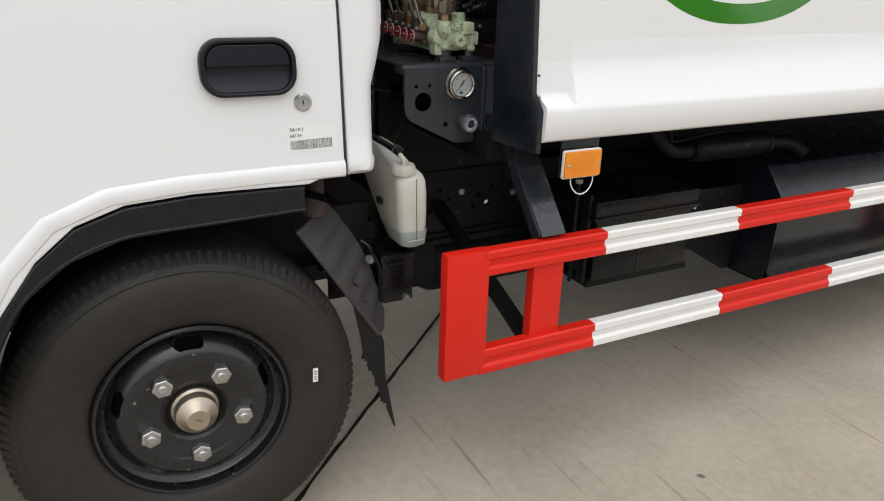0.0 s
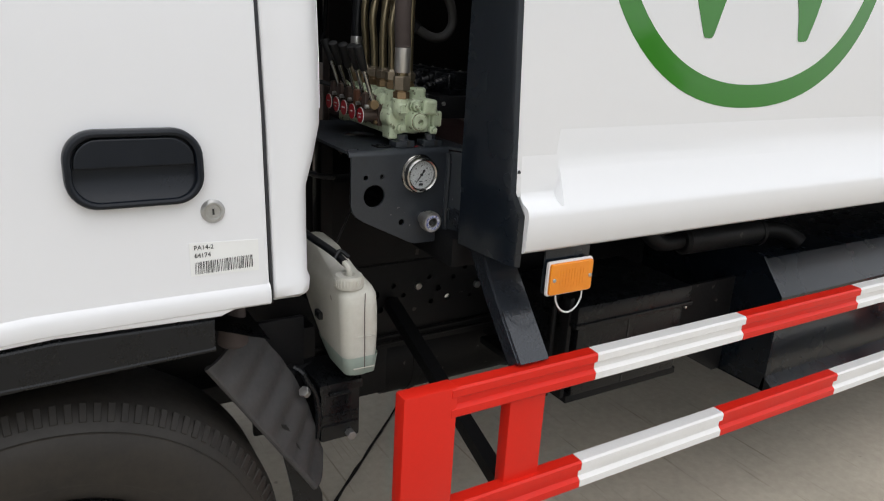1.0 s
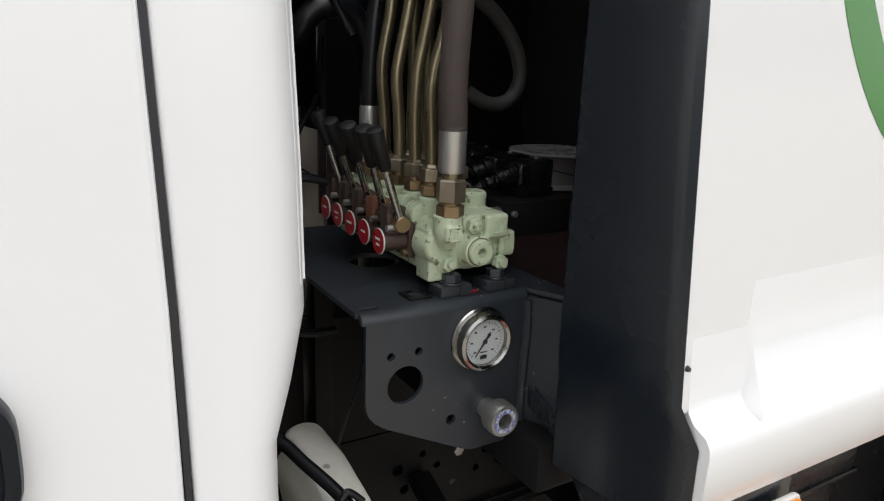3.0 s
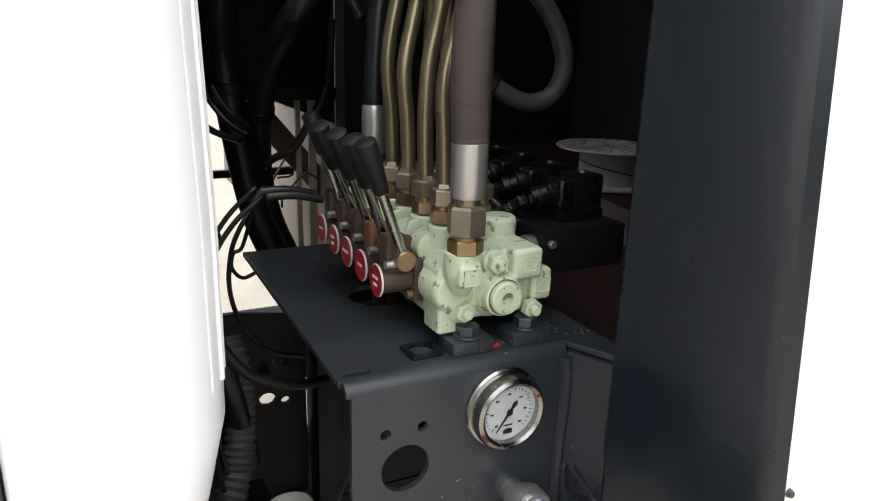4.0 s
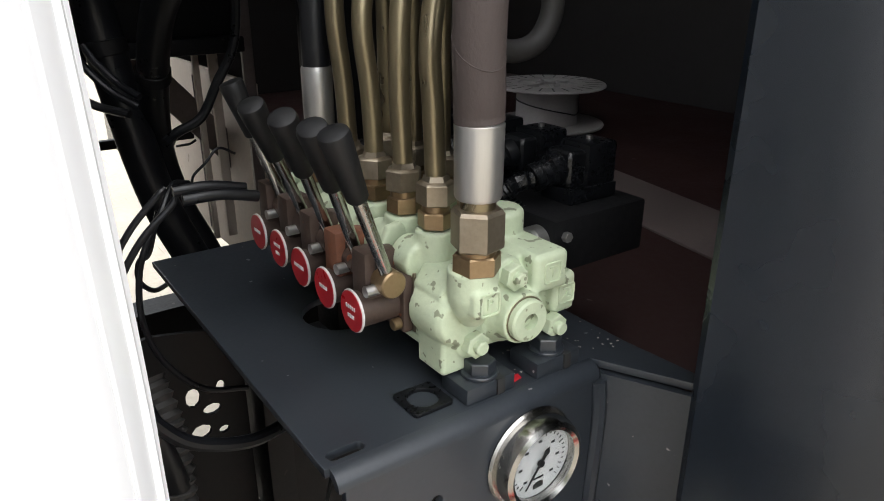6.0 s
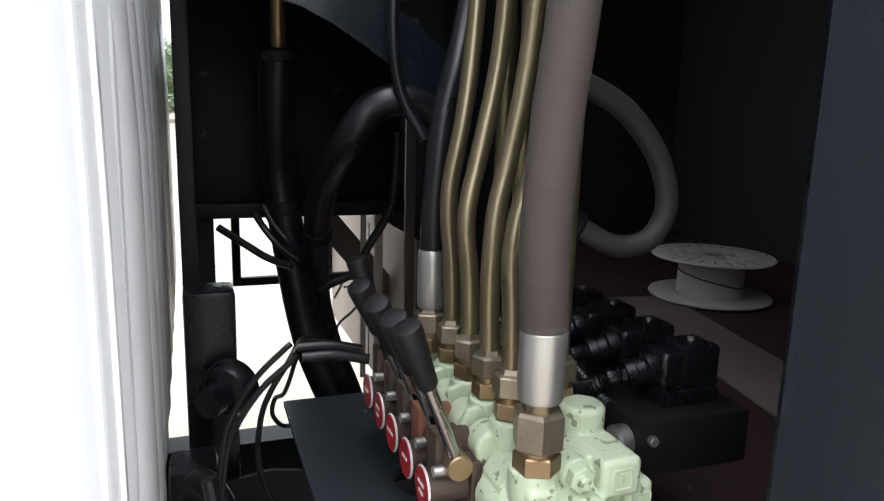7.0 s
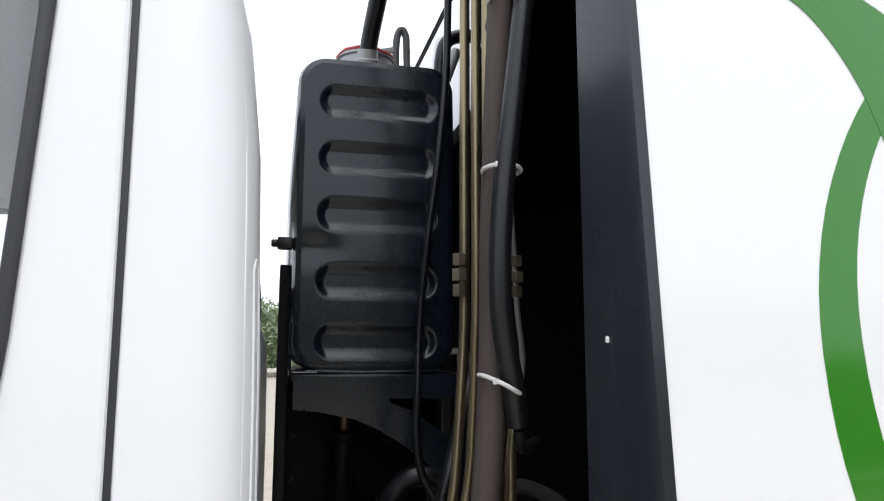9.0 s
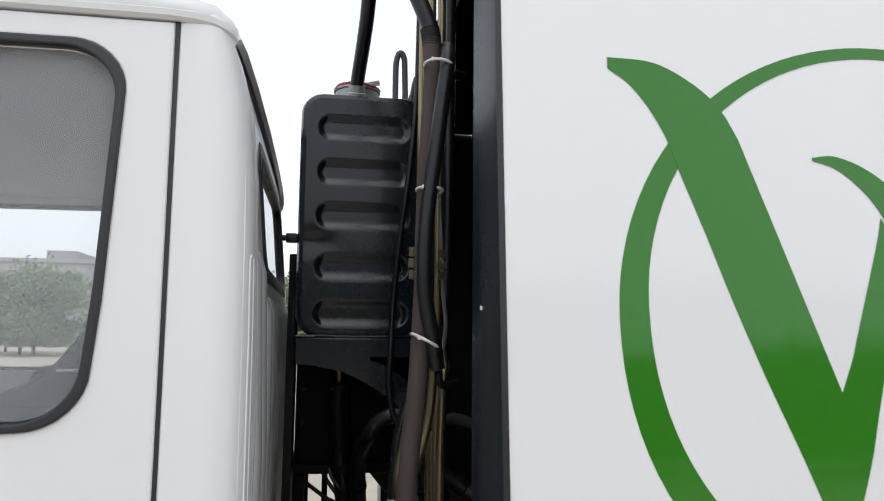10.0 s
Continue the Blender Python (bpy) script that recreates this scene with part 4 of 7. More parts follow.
def build_body():
    body = thing("refuse_body", (3.0, 2.3, 0.87), "white steel refuse body with dark grey corner post and green emblem", "truck body")
    L, H = 5.6, 2.75
    part("side_panel", body_lean(block(0.8095, L, BY, BY + 0.025, 0.98, H, 0.003)), WHITE_BODY, body, "white painted steel side panel")
    # folded skirt: the sheet kicks outward above a vertical lip, lower down at its front end
    def skirt_ring(x, top):
        knee, y0, y1 = 0.955, BY - 0.002 + 0.075 * (top - 0.98), BY - 0.029
        low, y_low = top - 0.016, y0 - 0.0066
        steep = min(0.9, (y_low - y1 - 0.006) / max(0.006, low - knee - 0.010))
        bend, z, y = [(y_low, low)], low, y_low
        for k in range(9):
            z += 0.0085
            y = min(y + 0.0085 * (0.075 + (steep - 0.075) * (1 - (k + 0.5) / 9) ** 1.6), BY + 0.075 * (z - 0.98) - 0.00015)
            bend.append((y, z))
        run = [(BY + 0.02, z)] + bend[::-1] + [(y1 + 0.006, knee + 0.010), (y1 + 0.0016, knee + 0.003), (y1, knee - 0.006), (y1 + 0.002, 0.894), (y1 + 0.009, 0.887), (BY + 0.02, 0.887)]
        return [(x, y, z) for y, z in run]
    part("skirt", loft([skirt_ring(0.8205, 0.988), skirt_ring(0.893, 0.988), skirt_ring(0.8995, 1.030), skirt_ring(1.6, 1.034), skirt_ring(L, 1.036)]), WHITE_BODY, body, "white folded lower edge", angle=50)
    # front corner post
    low = [(0.8195, BY - 0.018), (0.812, BY - 0.012), (0.805, BY + 0.004), (0.7935, BY + 0.118), (0.790, BY + 0.136), (0.794, BY + 0.143), (0.86, BY + 0.146), (0.86, BY + 0.030), (0.8200, BY + 0.022)]
    rings = [[(x, y, z) for x, y in low] for z in (0.862, 0.952)]
    for z in (0.988, 1.30, 1.65, 2.0, 2.4, H):
        o = BY + 0.075 * max(0.0, z - 0.98)
        i = max(1.493, o + 0.045)
        rings.append([(0.811, o - 0.001, z), (0.804, o + 0.004, z), (0.800, o + 0.014, z), (0.7925, i - 0.020, z), (0.789, i - 0.004, z), (0.793, i + 0.002, z), (0.86, i + 0.004, z), (0.86, o + 0.030, z), (0.816, o + 0.026, z)])
    part("corner_post", loft(rings), DARK, body, "dark grey folded corner post", angle=25)
    part("paint_chip", block(0.7912, 0.7942, 1.4490, 1.4525, 1.5260, 1.5320, 0.0014), LABEL, body)
    part("rivet", body_lean(lathe([(0, 0), (0.003, 0), (0.002, 0.003), (0, 0.003)], (0.8155, BY, 1.023), (0.8155, BY - 1, 1.023), 10)), INK, body)
    # inner return, floor, ceiling and the packer wall far inside
    part("inner_side", block(0.86, L, 1.505, 1.515, 0.90, H), DARK, body)
    part("body_floor", block(0.93, L, 1.516, 3.19, 0.935, 0.968, 0.004), PRIMER, body, "red oxide primed floor")
    part("floor_beam", turned(block(-0.30, 0.55, -0.066, 0.066, 0.9682, 0.9715, 0.001), Matrix.Translation((1.262, 1.87, 0)) @ Matrix.Rotation(radians(79), 4, "Z")), BEAM, body, "grey brown floor strip")
    part("body_ceiling", block(1.12, L, 1.56, 3.12, H - 0.03, H - 0.002), DARK, body)
    # added lid and cheek close the gap where sky would show inside
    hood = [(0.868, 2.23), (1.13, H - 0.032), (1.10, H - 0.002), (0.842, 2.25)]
    part("hood", loft([[(x, y, z) for x, z in hood] for y in (1.50, 3.12)]), INNER, body, "dark sloping lid added to shut the sky out")
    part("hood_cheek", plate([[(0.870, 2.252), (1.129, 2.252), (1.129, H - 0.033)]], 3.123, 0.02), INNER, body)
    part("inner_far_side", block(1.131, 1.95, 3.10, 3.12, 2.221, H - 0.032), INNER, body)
    part("head_panel", block(0.842, 0.868, 2.05, 3.018, 1.95, 2.229, 0.004), WHITE_BODY, body, "white front head panel")
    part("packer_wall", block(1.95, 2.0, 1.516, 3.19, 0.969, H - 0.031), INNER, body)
    # dark liner, added over the white far side to darken the inside
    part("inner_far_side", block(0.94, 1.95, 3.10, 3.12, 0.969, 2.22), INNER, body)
    part("far_side", block(0.882, 1.13, 3.125, 3.145, 0.88, 2.25, 0.003), WHITE_BODY, body)
    part("far_side", block(1.131, L, 3.125, 3.145, 0.88, H, 0.003), WHITE_BODY, body)
    part("tail_wall", block(L + 0.001, L + 0.03, BY + 0.14, 3.12, 0.88, H - 0.002), WHITE_BODY, body)
    part("far_post", block(0.80, 0.88, 3.02, 3.145, 0.88, 2.19, 0.01), DARK, body)
    part("front_sill", block(0.895, 0.928, 1.517, 3.18, 0.905, 0.962, 0.004), FRAME, body)
    part("inner_rail", turned(block(-0.6, 0.6, -0.008, 0.008, -0.02, 0.02, 0.003), Matrix.Translation((1.6, 2.05, 1.52)) @ Matrix.Rotation(radians(40), 4, "Z") @ Matrix.Rotation(radians(6), 4, "Y")), DARK, body)
    part("ram_cylinder", rod((1.30, 1.72, 1.70), (2.30, 1.90, 1.40), 0.06, 20), FRAME, body)
    part("underside", block(0.95, L, BY + 0.06, 3.2, 0.885, 0.905), FRAME, body)
    # emblem: a ring and a double leaf-tipped stroke, laid on as vinyl
    def oval(cx, cz, left, right, high):
        loop = []
        for k in range(96):
            c, s = math.cos(2 * math.pi * k / 96), math.sin(2 * math.pi * k / 96)
            e = 2 / 2.2 if s < 0 else 1.0
            loop.append((cx + (right if c > 0 else left) * math.copysign(abs(c) ** e, c), cz + high * math.copysign(abs(s) ** e, s)))
        return loop
    part("emblem_ring", body_lean(whole(plate([oval(1.375, 1.517, 0.418, 0.438, 0.397), oval(1.375, 1.531, 0.378, 0.402, 0.366)], BY - 0.0005, 0.0006))), GREEN, body, "green vinyl emblem ring")
    one = (curve2([(0.957, 1.868), (1.010, 1.867), (1.041, 1.859), (1.073, 1.842), (1.101, 1.821), (1.122, 1.796), (1.140, 1.762)]) + [(1.258, 1.424)]
           + curve2([(1.278, 1.466), (1.305, 1.540), (1.336, 1.626), (1.346, 1.66)]) + curve2([(1.378, 1.60), (1.350, 1.53), (1.326, 1.455), (1.309, 1.400), (1.289, 1.335), (1.257, 1.254)])
           + [(1.252, 1.250), (1.234, 1.250)] + curve2([(1.230, 1.254), (1.213, 1.295), (1.192, 1.348), (1.152, 1.442), (1.114, 1.540), (1.080, 1.635), (1.051, 1.712), (1.036, 1.756), (1.014, 1.797), (0.987, 1.831), (0.957, 1.852)]))
    two = (curve2([(1.250, 1.742), (1.278, 1.746), (1.303, 1.741), (1.328, 1.731), (1.358, 1.712), (1.385, 1.684), (1.408, 1.645)]) + [(1.530, 1.430), (1.64, 1.71), (1.70, 1.71)]
           + curve2([(1.64, 1.54), (1.580, 1.335), (1.548, 1.257)]) + [(1.542, 1.253), (1.520, 1.252)] + curve2([(1.516, 1.256), (1.500, 1.332), (1.440, 1.47), (1.364, 1.632), (1.342, 1.675), (1.316, 1.705), (1.284, 1.728), (1.250, 1.738)]))
    part("emblem_stroke", body_lean(plate([one], BY - 0.0008, 0.0006)), GREEN, body, "green leaf-tipped stroke")
    part("emblem_stroke", body_lean(plate([two], BY - 0.0011, 0.0006)), GREEN, body, "green leaf-tipped stroke")


build_body()


def build_marker():
    m = thing("side_marker_lamp", (0.931, 1.325, 0.804), "amber side marker lamp with white frame and loose wire", "marker lamp")
    part("mount_plate", block(0.886, 0.988, 1.336, 1.342, 0.80, 0.90, 0.002), DARK, m)
    part("frame", plate([round_rect(0.884, 0.987, 0.798, 0.862, 0.006)], 1.326, 0.007, 0.002), TIE, m, "white plastic frame")
    lens = part("lens", plate([round_rect(0.8870, 0.9840, 0.8010, 0.8590, 0.005)], 1.3205, 0.006, 0.002), ORANGE, m, "amber ribbed lens")
    for k in range(9):
        part("lens_rib", block(0.908 + k * 0.0066, 0.9110 + k * 0.0066, 1.3170, 1.3180, 0.812, 0.848), ORANGE, lens)
    for x in (0.896, 0.978):
        part("screw", lathe([(0, 0), (0.004, 0), (0.003, 0.002), (0, 0.002)], (x, 1.3178, 0.829), (x, 0.3, 0.829), 12), STEEL, m)
    part("wire_loop", tube([(0.915, 1.333, 0.800), (0.916, 1.331, 0.782), (0.928, 1.329, 0.764), (0.946, 1.328, 0.758), (0.964, 1.329, 0.766), (0.975, 1.331, 0.783), (0.976, 1.333, 0.800)], 0.0017, 8), TIE, m, "white wire loop")
    for piece in m.children_recursive:
        piece.data.transform(Matrix.Translation((-0.009, 0, 0.004)))


build_marker()


# ---- side guard ----
def build_guard():
    g = thing("side_guard", (1.8, 1.36, 0.35), "red and white striped steel side guard rail", "side guard")
    def rail(z1, h):
        z0 = z1 - h
        f = 1.331
        s = [(f + 0.004, z1), (f, z1 - 0.004), (f, z1 - h * 0.30), (f + 0.008, z1 - h * 0.40), (f + 0.008, z1 - h * 0.60), (f, z1 - h * 0.70), (f, z0 + 0.004), (f + 0.004, z0), (f + 0.03, z0), (f + 0.034, z0 + 0.004), (f + 0.034, z1 - 0.004), (f + 0.03, z1)]
        return s
    for z1, h, stops in ((0.657, 0.060, (0.70, 1.032, 1.478, 1.935, 2.39, 2.85, 3.3, 3.75)), (0.414, 0.066, (0.70, 1.027, 1.465, 1.925, 2.38, 2.84, 3.29, 3.74))):
        for k, (a, b) in enumerate(zip(stops, stops[1:])):
            part("rail", profile_run(rail(z1, h), a, b - 0.001), (RED_PAINT, WHITE_GUARD)[k % 2], g, ("red painted ribbed rail", "white painted ribbed rail")[k % 2])
    part("end_plate", block(0.606, 0.712, 1.332, 1.366, 0.352, 0.659, 0.006), RED_PAINT, g, "red end upright")
    part("upright", block(0.838, 0.922, 1.345, 1.375, 0.36, 0.640, 0.004), RED_PAINT, g, "red upright")
    part("upright", block(2.40, 2.48, 1.345, 1.375, 0.36, 0.640, 0.004), RED_PAINT, g, "red upright")
    # box-section arm from the body down to the rail
    arm = bmesh.new()
    sect = ((-0.036, -0.018), (0.036, -0.018), (0.036, 0.018), (-0.036, 0.018))
    path = [(0.883, 1.358, 0.655), (0.872, 1.43, 0.76), (0.864, 1.50, 0.862), (0.862, 1.60, 0.90)]
    rows = []
    for p in path:
        rows.append([arm.verts.new((p[0] + u, p[1] + v * 0.9 - 0.0, p[2] - v * 0.6)) for u, v in sect])
    for a, b in zip(rows, rows[1:]):
        for k in range(4):
            arm.faces.new((a[k], a[(k + 1) % 4], b[(k + 1) % 4], b[k]))
    arm.faces.new(rows[0][::-1])
    arm.faces.new(rows[-1])
    bmesh.ops.recalc_face_normals(arm, faces=arm.faces[:])
    bmesh.ops.bevel(arm, geom=[e for e in arm.edges if abs((e.verts[0].co - e.verts[1].co).normalized().x) < 0.5], offset=0.004, segments=2, affect="EDGES")
    part("support_arm", arm, SATIN, g, "dark grey box-section support arm")
    part("diagonal_brace", rod((0.885, 1.93, 0.56), (0.868, 1.385, 0.375), 0.022, 4, phase=0.785), FRAME, g, "dark diagonal brace")
    part("diagonal_brace", rod((2.42, 1.90, 0.60), (2.44, 1.38, 0.50), 0.014, 4), FRAME, g)


build_guard()


# ---- boxes and pipes under the body ----
def build_battery_box():
    b = thing("battery_box", (1.36, 1.65, 0.40), "black plastic battery box with overhanging lid", "battery box")
    part("box_body", block(1.19, 1.545, 1.560, 1.80, 0.405, 0.600, 0.006), BLACK, b)
    part("lid", block(1.172, 1.556, 1.548, 1.81, 0.596, 0.645, 0.010), BLACK, b, "black ribbed lid")
    part("lid_lip", block(1.168, 1.560, 1.544, 1.814, 0.590, 0.601, 0.003), BLACK, b)
    part("seam", block(1.352, 1.357, 1.5585, 1.562, 0.408, 0.592), INK, b)
    part("carrier", block(1.18, 1.56, 1.565, 1.94, 0.385, 0.404, 0.002), FRAME, b)
    part("side_stay", block(1.165, 1.178, 1.57, 1.60, 0.40, 0.66, 0.003), FRAME, b)
    rod_ob = part("tie_rod", rod((1.145, 1.60, 0.40), (1.145, 1.60, 0.70), 0.006, 10), FRAME, b)
    part("wing_nut", hexnut((1.145, 1.60, 0.690), (1.145, 1.60, 0.703), 0.011), STEEL, rod_ob)
    part("tag", block(1.556, 1.560, 1.56, 1.60, 0.575, 0.630), LABEL, b, "pale tag on the lid")
    part("hanger", block(1.22, 1.50, 1.93, 1.99, 0.39, 0.70, 0.004), FRAME, b)


def build_tool_box():
    t = thing("steel_tool_box", (2.6, 1.6, 0.33), "dark grey steel box with a sloping top edge", "tool box")
    sec = [(1.47, 0.338), (1.455, 0.36), (1.455, 0.605), (1.53, 0.690), (1.95, 0.690), (1.95, 0.338)]
    part("shell", profile_run(sec, 1.80, 3.6), DARK, t)
    part("bottom_flange", profile_run([(1.40, 0.333), (1.40, 0.338), (1.455, 0.375), (1.46, 0.338), (1.96, 0.338), (1.96, 0.333)], 1.79, 3.6), DARK, t)
    part("end_plate", profile_run([(1.45, 0.335), (1.45, 0.61), (1.525, 0.70), (1.96, 0.70), (1.96, 0.335)], 1.790, 1.799), DARK, t)
    gus = plate([[(1.60, 0.62), (1.79, 0.62), (1.79, 0.335), (1.76, 0.335), (1.56, 0.45)]], 1.60, 0.01, 0.002)
    part("gusset", gus, FRAME, t)


def build_exhaust():
    e = thing("exhaust_silencer", (1.7, 1.62, 0.69), "sooty dark exhaust silencer with a curved outlet", "exhaust")
    part("can", lathe([(0, 0), (0.03, 0.004), (0.038, 0.012), (0.038, 0.305), (0.03, 0.315), (0, 0.318)], (1.56, 1.62, 0.742), (2.56, 1.62, 0.732), 28), FRAME, e)
    part("inlet", tube([(1.57, 1.62, 0.742), (1.50, 1.62, 0.742), (1.46, 1.62, 0.76), (1.42, 1.64, 0.81), (1.40, 1.70, 0.87)], 0.021, 16), FRAME, e)
    part("outlet", tube([(1.87, 1.62, 0.738), (1.93, 1.61, 0.738), (1.975, 1.59, 0.728), (2.0, 1.56, 0.705)], 0.024, 16), FRAME, e)
    part("clamp", lathe([(0.040, 0), (0.042, 0.002), (0.042, 0.014), (0.040, 0.016)], (1.86, 1.62, 0.736), (2.86, 1.62, 0.735), 24), FRAME, e)
    part("hanger_wire", tube([(1.40, 1.58, 0.875), (1.44, 1.58, 0.80), (1.46, 1.58, 0.785), (1.66, 1.59, 0.800)], 0.004, 6), FRAME, e)


build_battery_box()
build_tool_box()
build_exhaust()


def build_chassis():
    c = thing("chassis_frame", (1.5, 2.3, 0.50), "black punched steel chassis rails with crossmembers", "chassis")
    def rail_loops(x0, x1, z0, z1, holes):
        loops = [[(x0, z0), (x1, z0), (x1, z1), (x0, z1)]]
        return loops + [ring_loop(x, z, r, None, 14) for x, z, r in holes]
    holes = [(0.845, 0.582, 0.011), (0.70, 0.60, 0.008), (0.745, 0.57, 0.009), (0.895, 0.60, 0.007), (0.925, 0.57, 0.007), (0.965, 0.592, 0.008), (1.0, 0.61, 0.006), (1.03, 0.575, 0.009), (1.075, 0.60, 0.006), (1.11, 0.625, 0.007),
             (0.79, 0.54, 0.007), (0.86, 0.54, 0.009), (0.92, 0.53, 0.006), (1.01, 0.54, 0.007), (1.06, 0.545, 0.009), (1.15, 0.57, 0.012), (1.18, 0.61, 0.006), (1.13, 0.54, 0.006)]
    part("rail", plate(rail_loops(-1.0, 5.4, 0.43, 0.66, holes), 1.942, 0.007), FRAME, c, "punched black chassis rail")
    # dark backing, added so all rail holes but one look unlit
    part("inner_web", plate([[(0.60, 0.44), (1.36, 0.44), (1.36, 0.65), (0.60, 0.65)], ring_loop(1.068, 0.545, 0.012, None, 14)], 1.958, 0.006), FRAME, c)
    part("top_flange", block(-1.0, 5.4, 1.942, 2.01, 0.656, 0.663), FRAME, c)
    part("bottom_flange", block(-1.0, 5.4, 1.942, 2.01, 0.425, 0.432), FRAME, c)
    part("rail", block(-1.0, 5.4, 2.62, 2.69, 0.50, 0.66), FRAME, c)
    part("subframe_rail", block(0.70, 5.4, 1.93, 2.01, 0.668, 0.885, 0.004), FRAME, c)
    part("subframe_rail", block(0.95, 5.4, 2.62, 2.70, 0.668, 0.885, 0.004), FRAME, c)
    for x in (-0.4, 0.35, 1.35, 2.2, 3.4):
        part("crossmember", block(x, x + 0.08, 1.95, 2.66, 0.52, 0.63, 0.01), FRAME, c)
    # unseen blocks, added to keep outside light from reaching under the truck
    part("fuel_tank", block(1.40, 2.6, 2.76, 3.08, 0.32, 0.84, 0.05, 3), FRAME, c)
    part("far_locker", block(2.65, 3.6, 2.76, 3.08, 0.32, 0.84, 0.02), FRAME, c)
    part("far_step", block(-0.95, 0.44, 2.86, 2.88, 0.34, 0.82, 0.01), FRAME, c)
    part("front_bumper", block(-1.02, -0.96, 1.46, 2.84, 0.28, 0.50, 0.02), FRAME, c)
    part("gearbox", block(-0.5, 0.42, 2.10, 2.52, 0.42, 0.86, 0.08, 3), FRAME, c)
    # drum stands in for dark underbody parts, enlarged to cover shaded ground
    part("air_tank", lathe([(0, 0), (0.07, 0.006), (0.108, 0.025), (0.122, 0.05), (0.122, 0.67), (0.108, 0.695), (0.07, 0.714), (0, 0.72)], (0.90, 2.16, 0.298), (1.90, 2.16, 0.305), 28), FRAME, c, "black drum standing in for the dark underbody")
    for x in (1.02, 1.40):
        part("tank_band", lathe([(0.1225, 0), (0.125, 0.002), (0.125, 0.028), (0.1225, 0.03)], (x, 2.16, 0.299), (x + 1, 2.16, 0.306), 28), FRAME, c)
    part("spring_shackle", block(0.70, 0.90, 1.96, 2.10, 0.28, 0.43, 0.02), FRAME, c)
    # added dark sheet hides bright ground; its holes leave small bright patches
    screen_loops = [[(0.50, 0.665), (0.688, 0.665), (0.688, 0.93), (0.60, 0.945), (0.50, 0.93)]] + [ring_loop(x, z, r, q, 9) for x, z, r, q in ((0.632, 0.862, 0.008, 0.012), (0.650, 0.842, 0.010, 0.007), (0.636, 0.818, 0.011, 0.009), (0.662, 0.866, 0.005, 0.008), (0.660, 0.812, 0.006, 0.005))]
    part("mounting_web", plate(screen_loops, 1.968, 0.005), FRAME, c, "black punched sheet added to hide bright ground")
    part("propshaft", rod((0.4, 2.31, 0.52), (3.2, 2.31, 0.42), 0.045, 20), FRAME, c)
    part("axle_beam", rod((WX, 1.60, 0.33), (WX, 2.95, 0.33), 0.045, 16), FRAME, c)
    part("leaf_spring", block(-0.45, 0.62, 1.88, 1.945, 0.40, 0.45, 0.008), FRAME, c)
    part("spring_hanger", block(0.58, 0.66, 1.87, 1.95, 0.40, 0.56, 0.012), FRAME, c)
    part("outrigger", block(0.80, 0.87, 1.52, 1.95, 0.80, 0.86, 0.006), FRAME, c)
    part("outrigger", block(0.70, 0.75, 1.86, 1.93, 0.36, 0.60, 0.006), FRAME, c)
    for x, z in ((1.15, 0.57), (0.965, 0.592)):
        part("frame_bolt", hexnut((x, 1.940, z), (x, 1.928, z), 0.010), STEEL, c)
    for k in range(2):
        part("brake_line", tube([(0.50, 1.932, 0.47 - 0.022 * k), (0.80, 1.930, 0.465 - 0.02 * k), (1.2, 1.932, 0.47 - 0.02 * k), (1.6, 1.932, 0.475 - 0.02 * k)], 0.004, 8), FRAME, c)
    part("far_wheel", lathe([(0.0, 0.0), (0.20, 0.0), (0.33, 0.0), (0.36, 0.03), (0.36, 0.17), (0.33, 0.2), (0, 0.2)], (WX, 2.72, 0.36), (WX, 3.72, 0.36), 40), RUBBER, c)
    for y in (1.50, 2.75):
        part("rear_wheel", lathe([(0.0, 0.06), (0.20, 0.06), (0.21, 0.0), (0.33, 0.0), (0.36, 0.03), (0.36, 0.36), (0.33, 0.39), (0, 0.39)], (4.1, y, 0.36), (4.1, y + 1, 0.36), 40), RUBBER, c)


build_chassis()


# ---- valve bench ----
TOP = 1.023


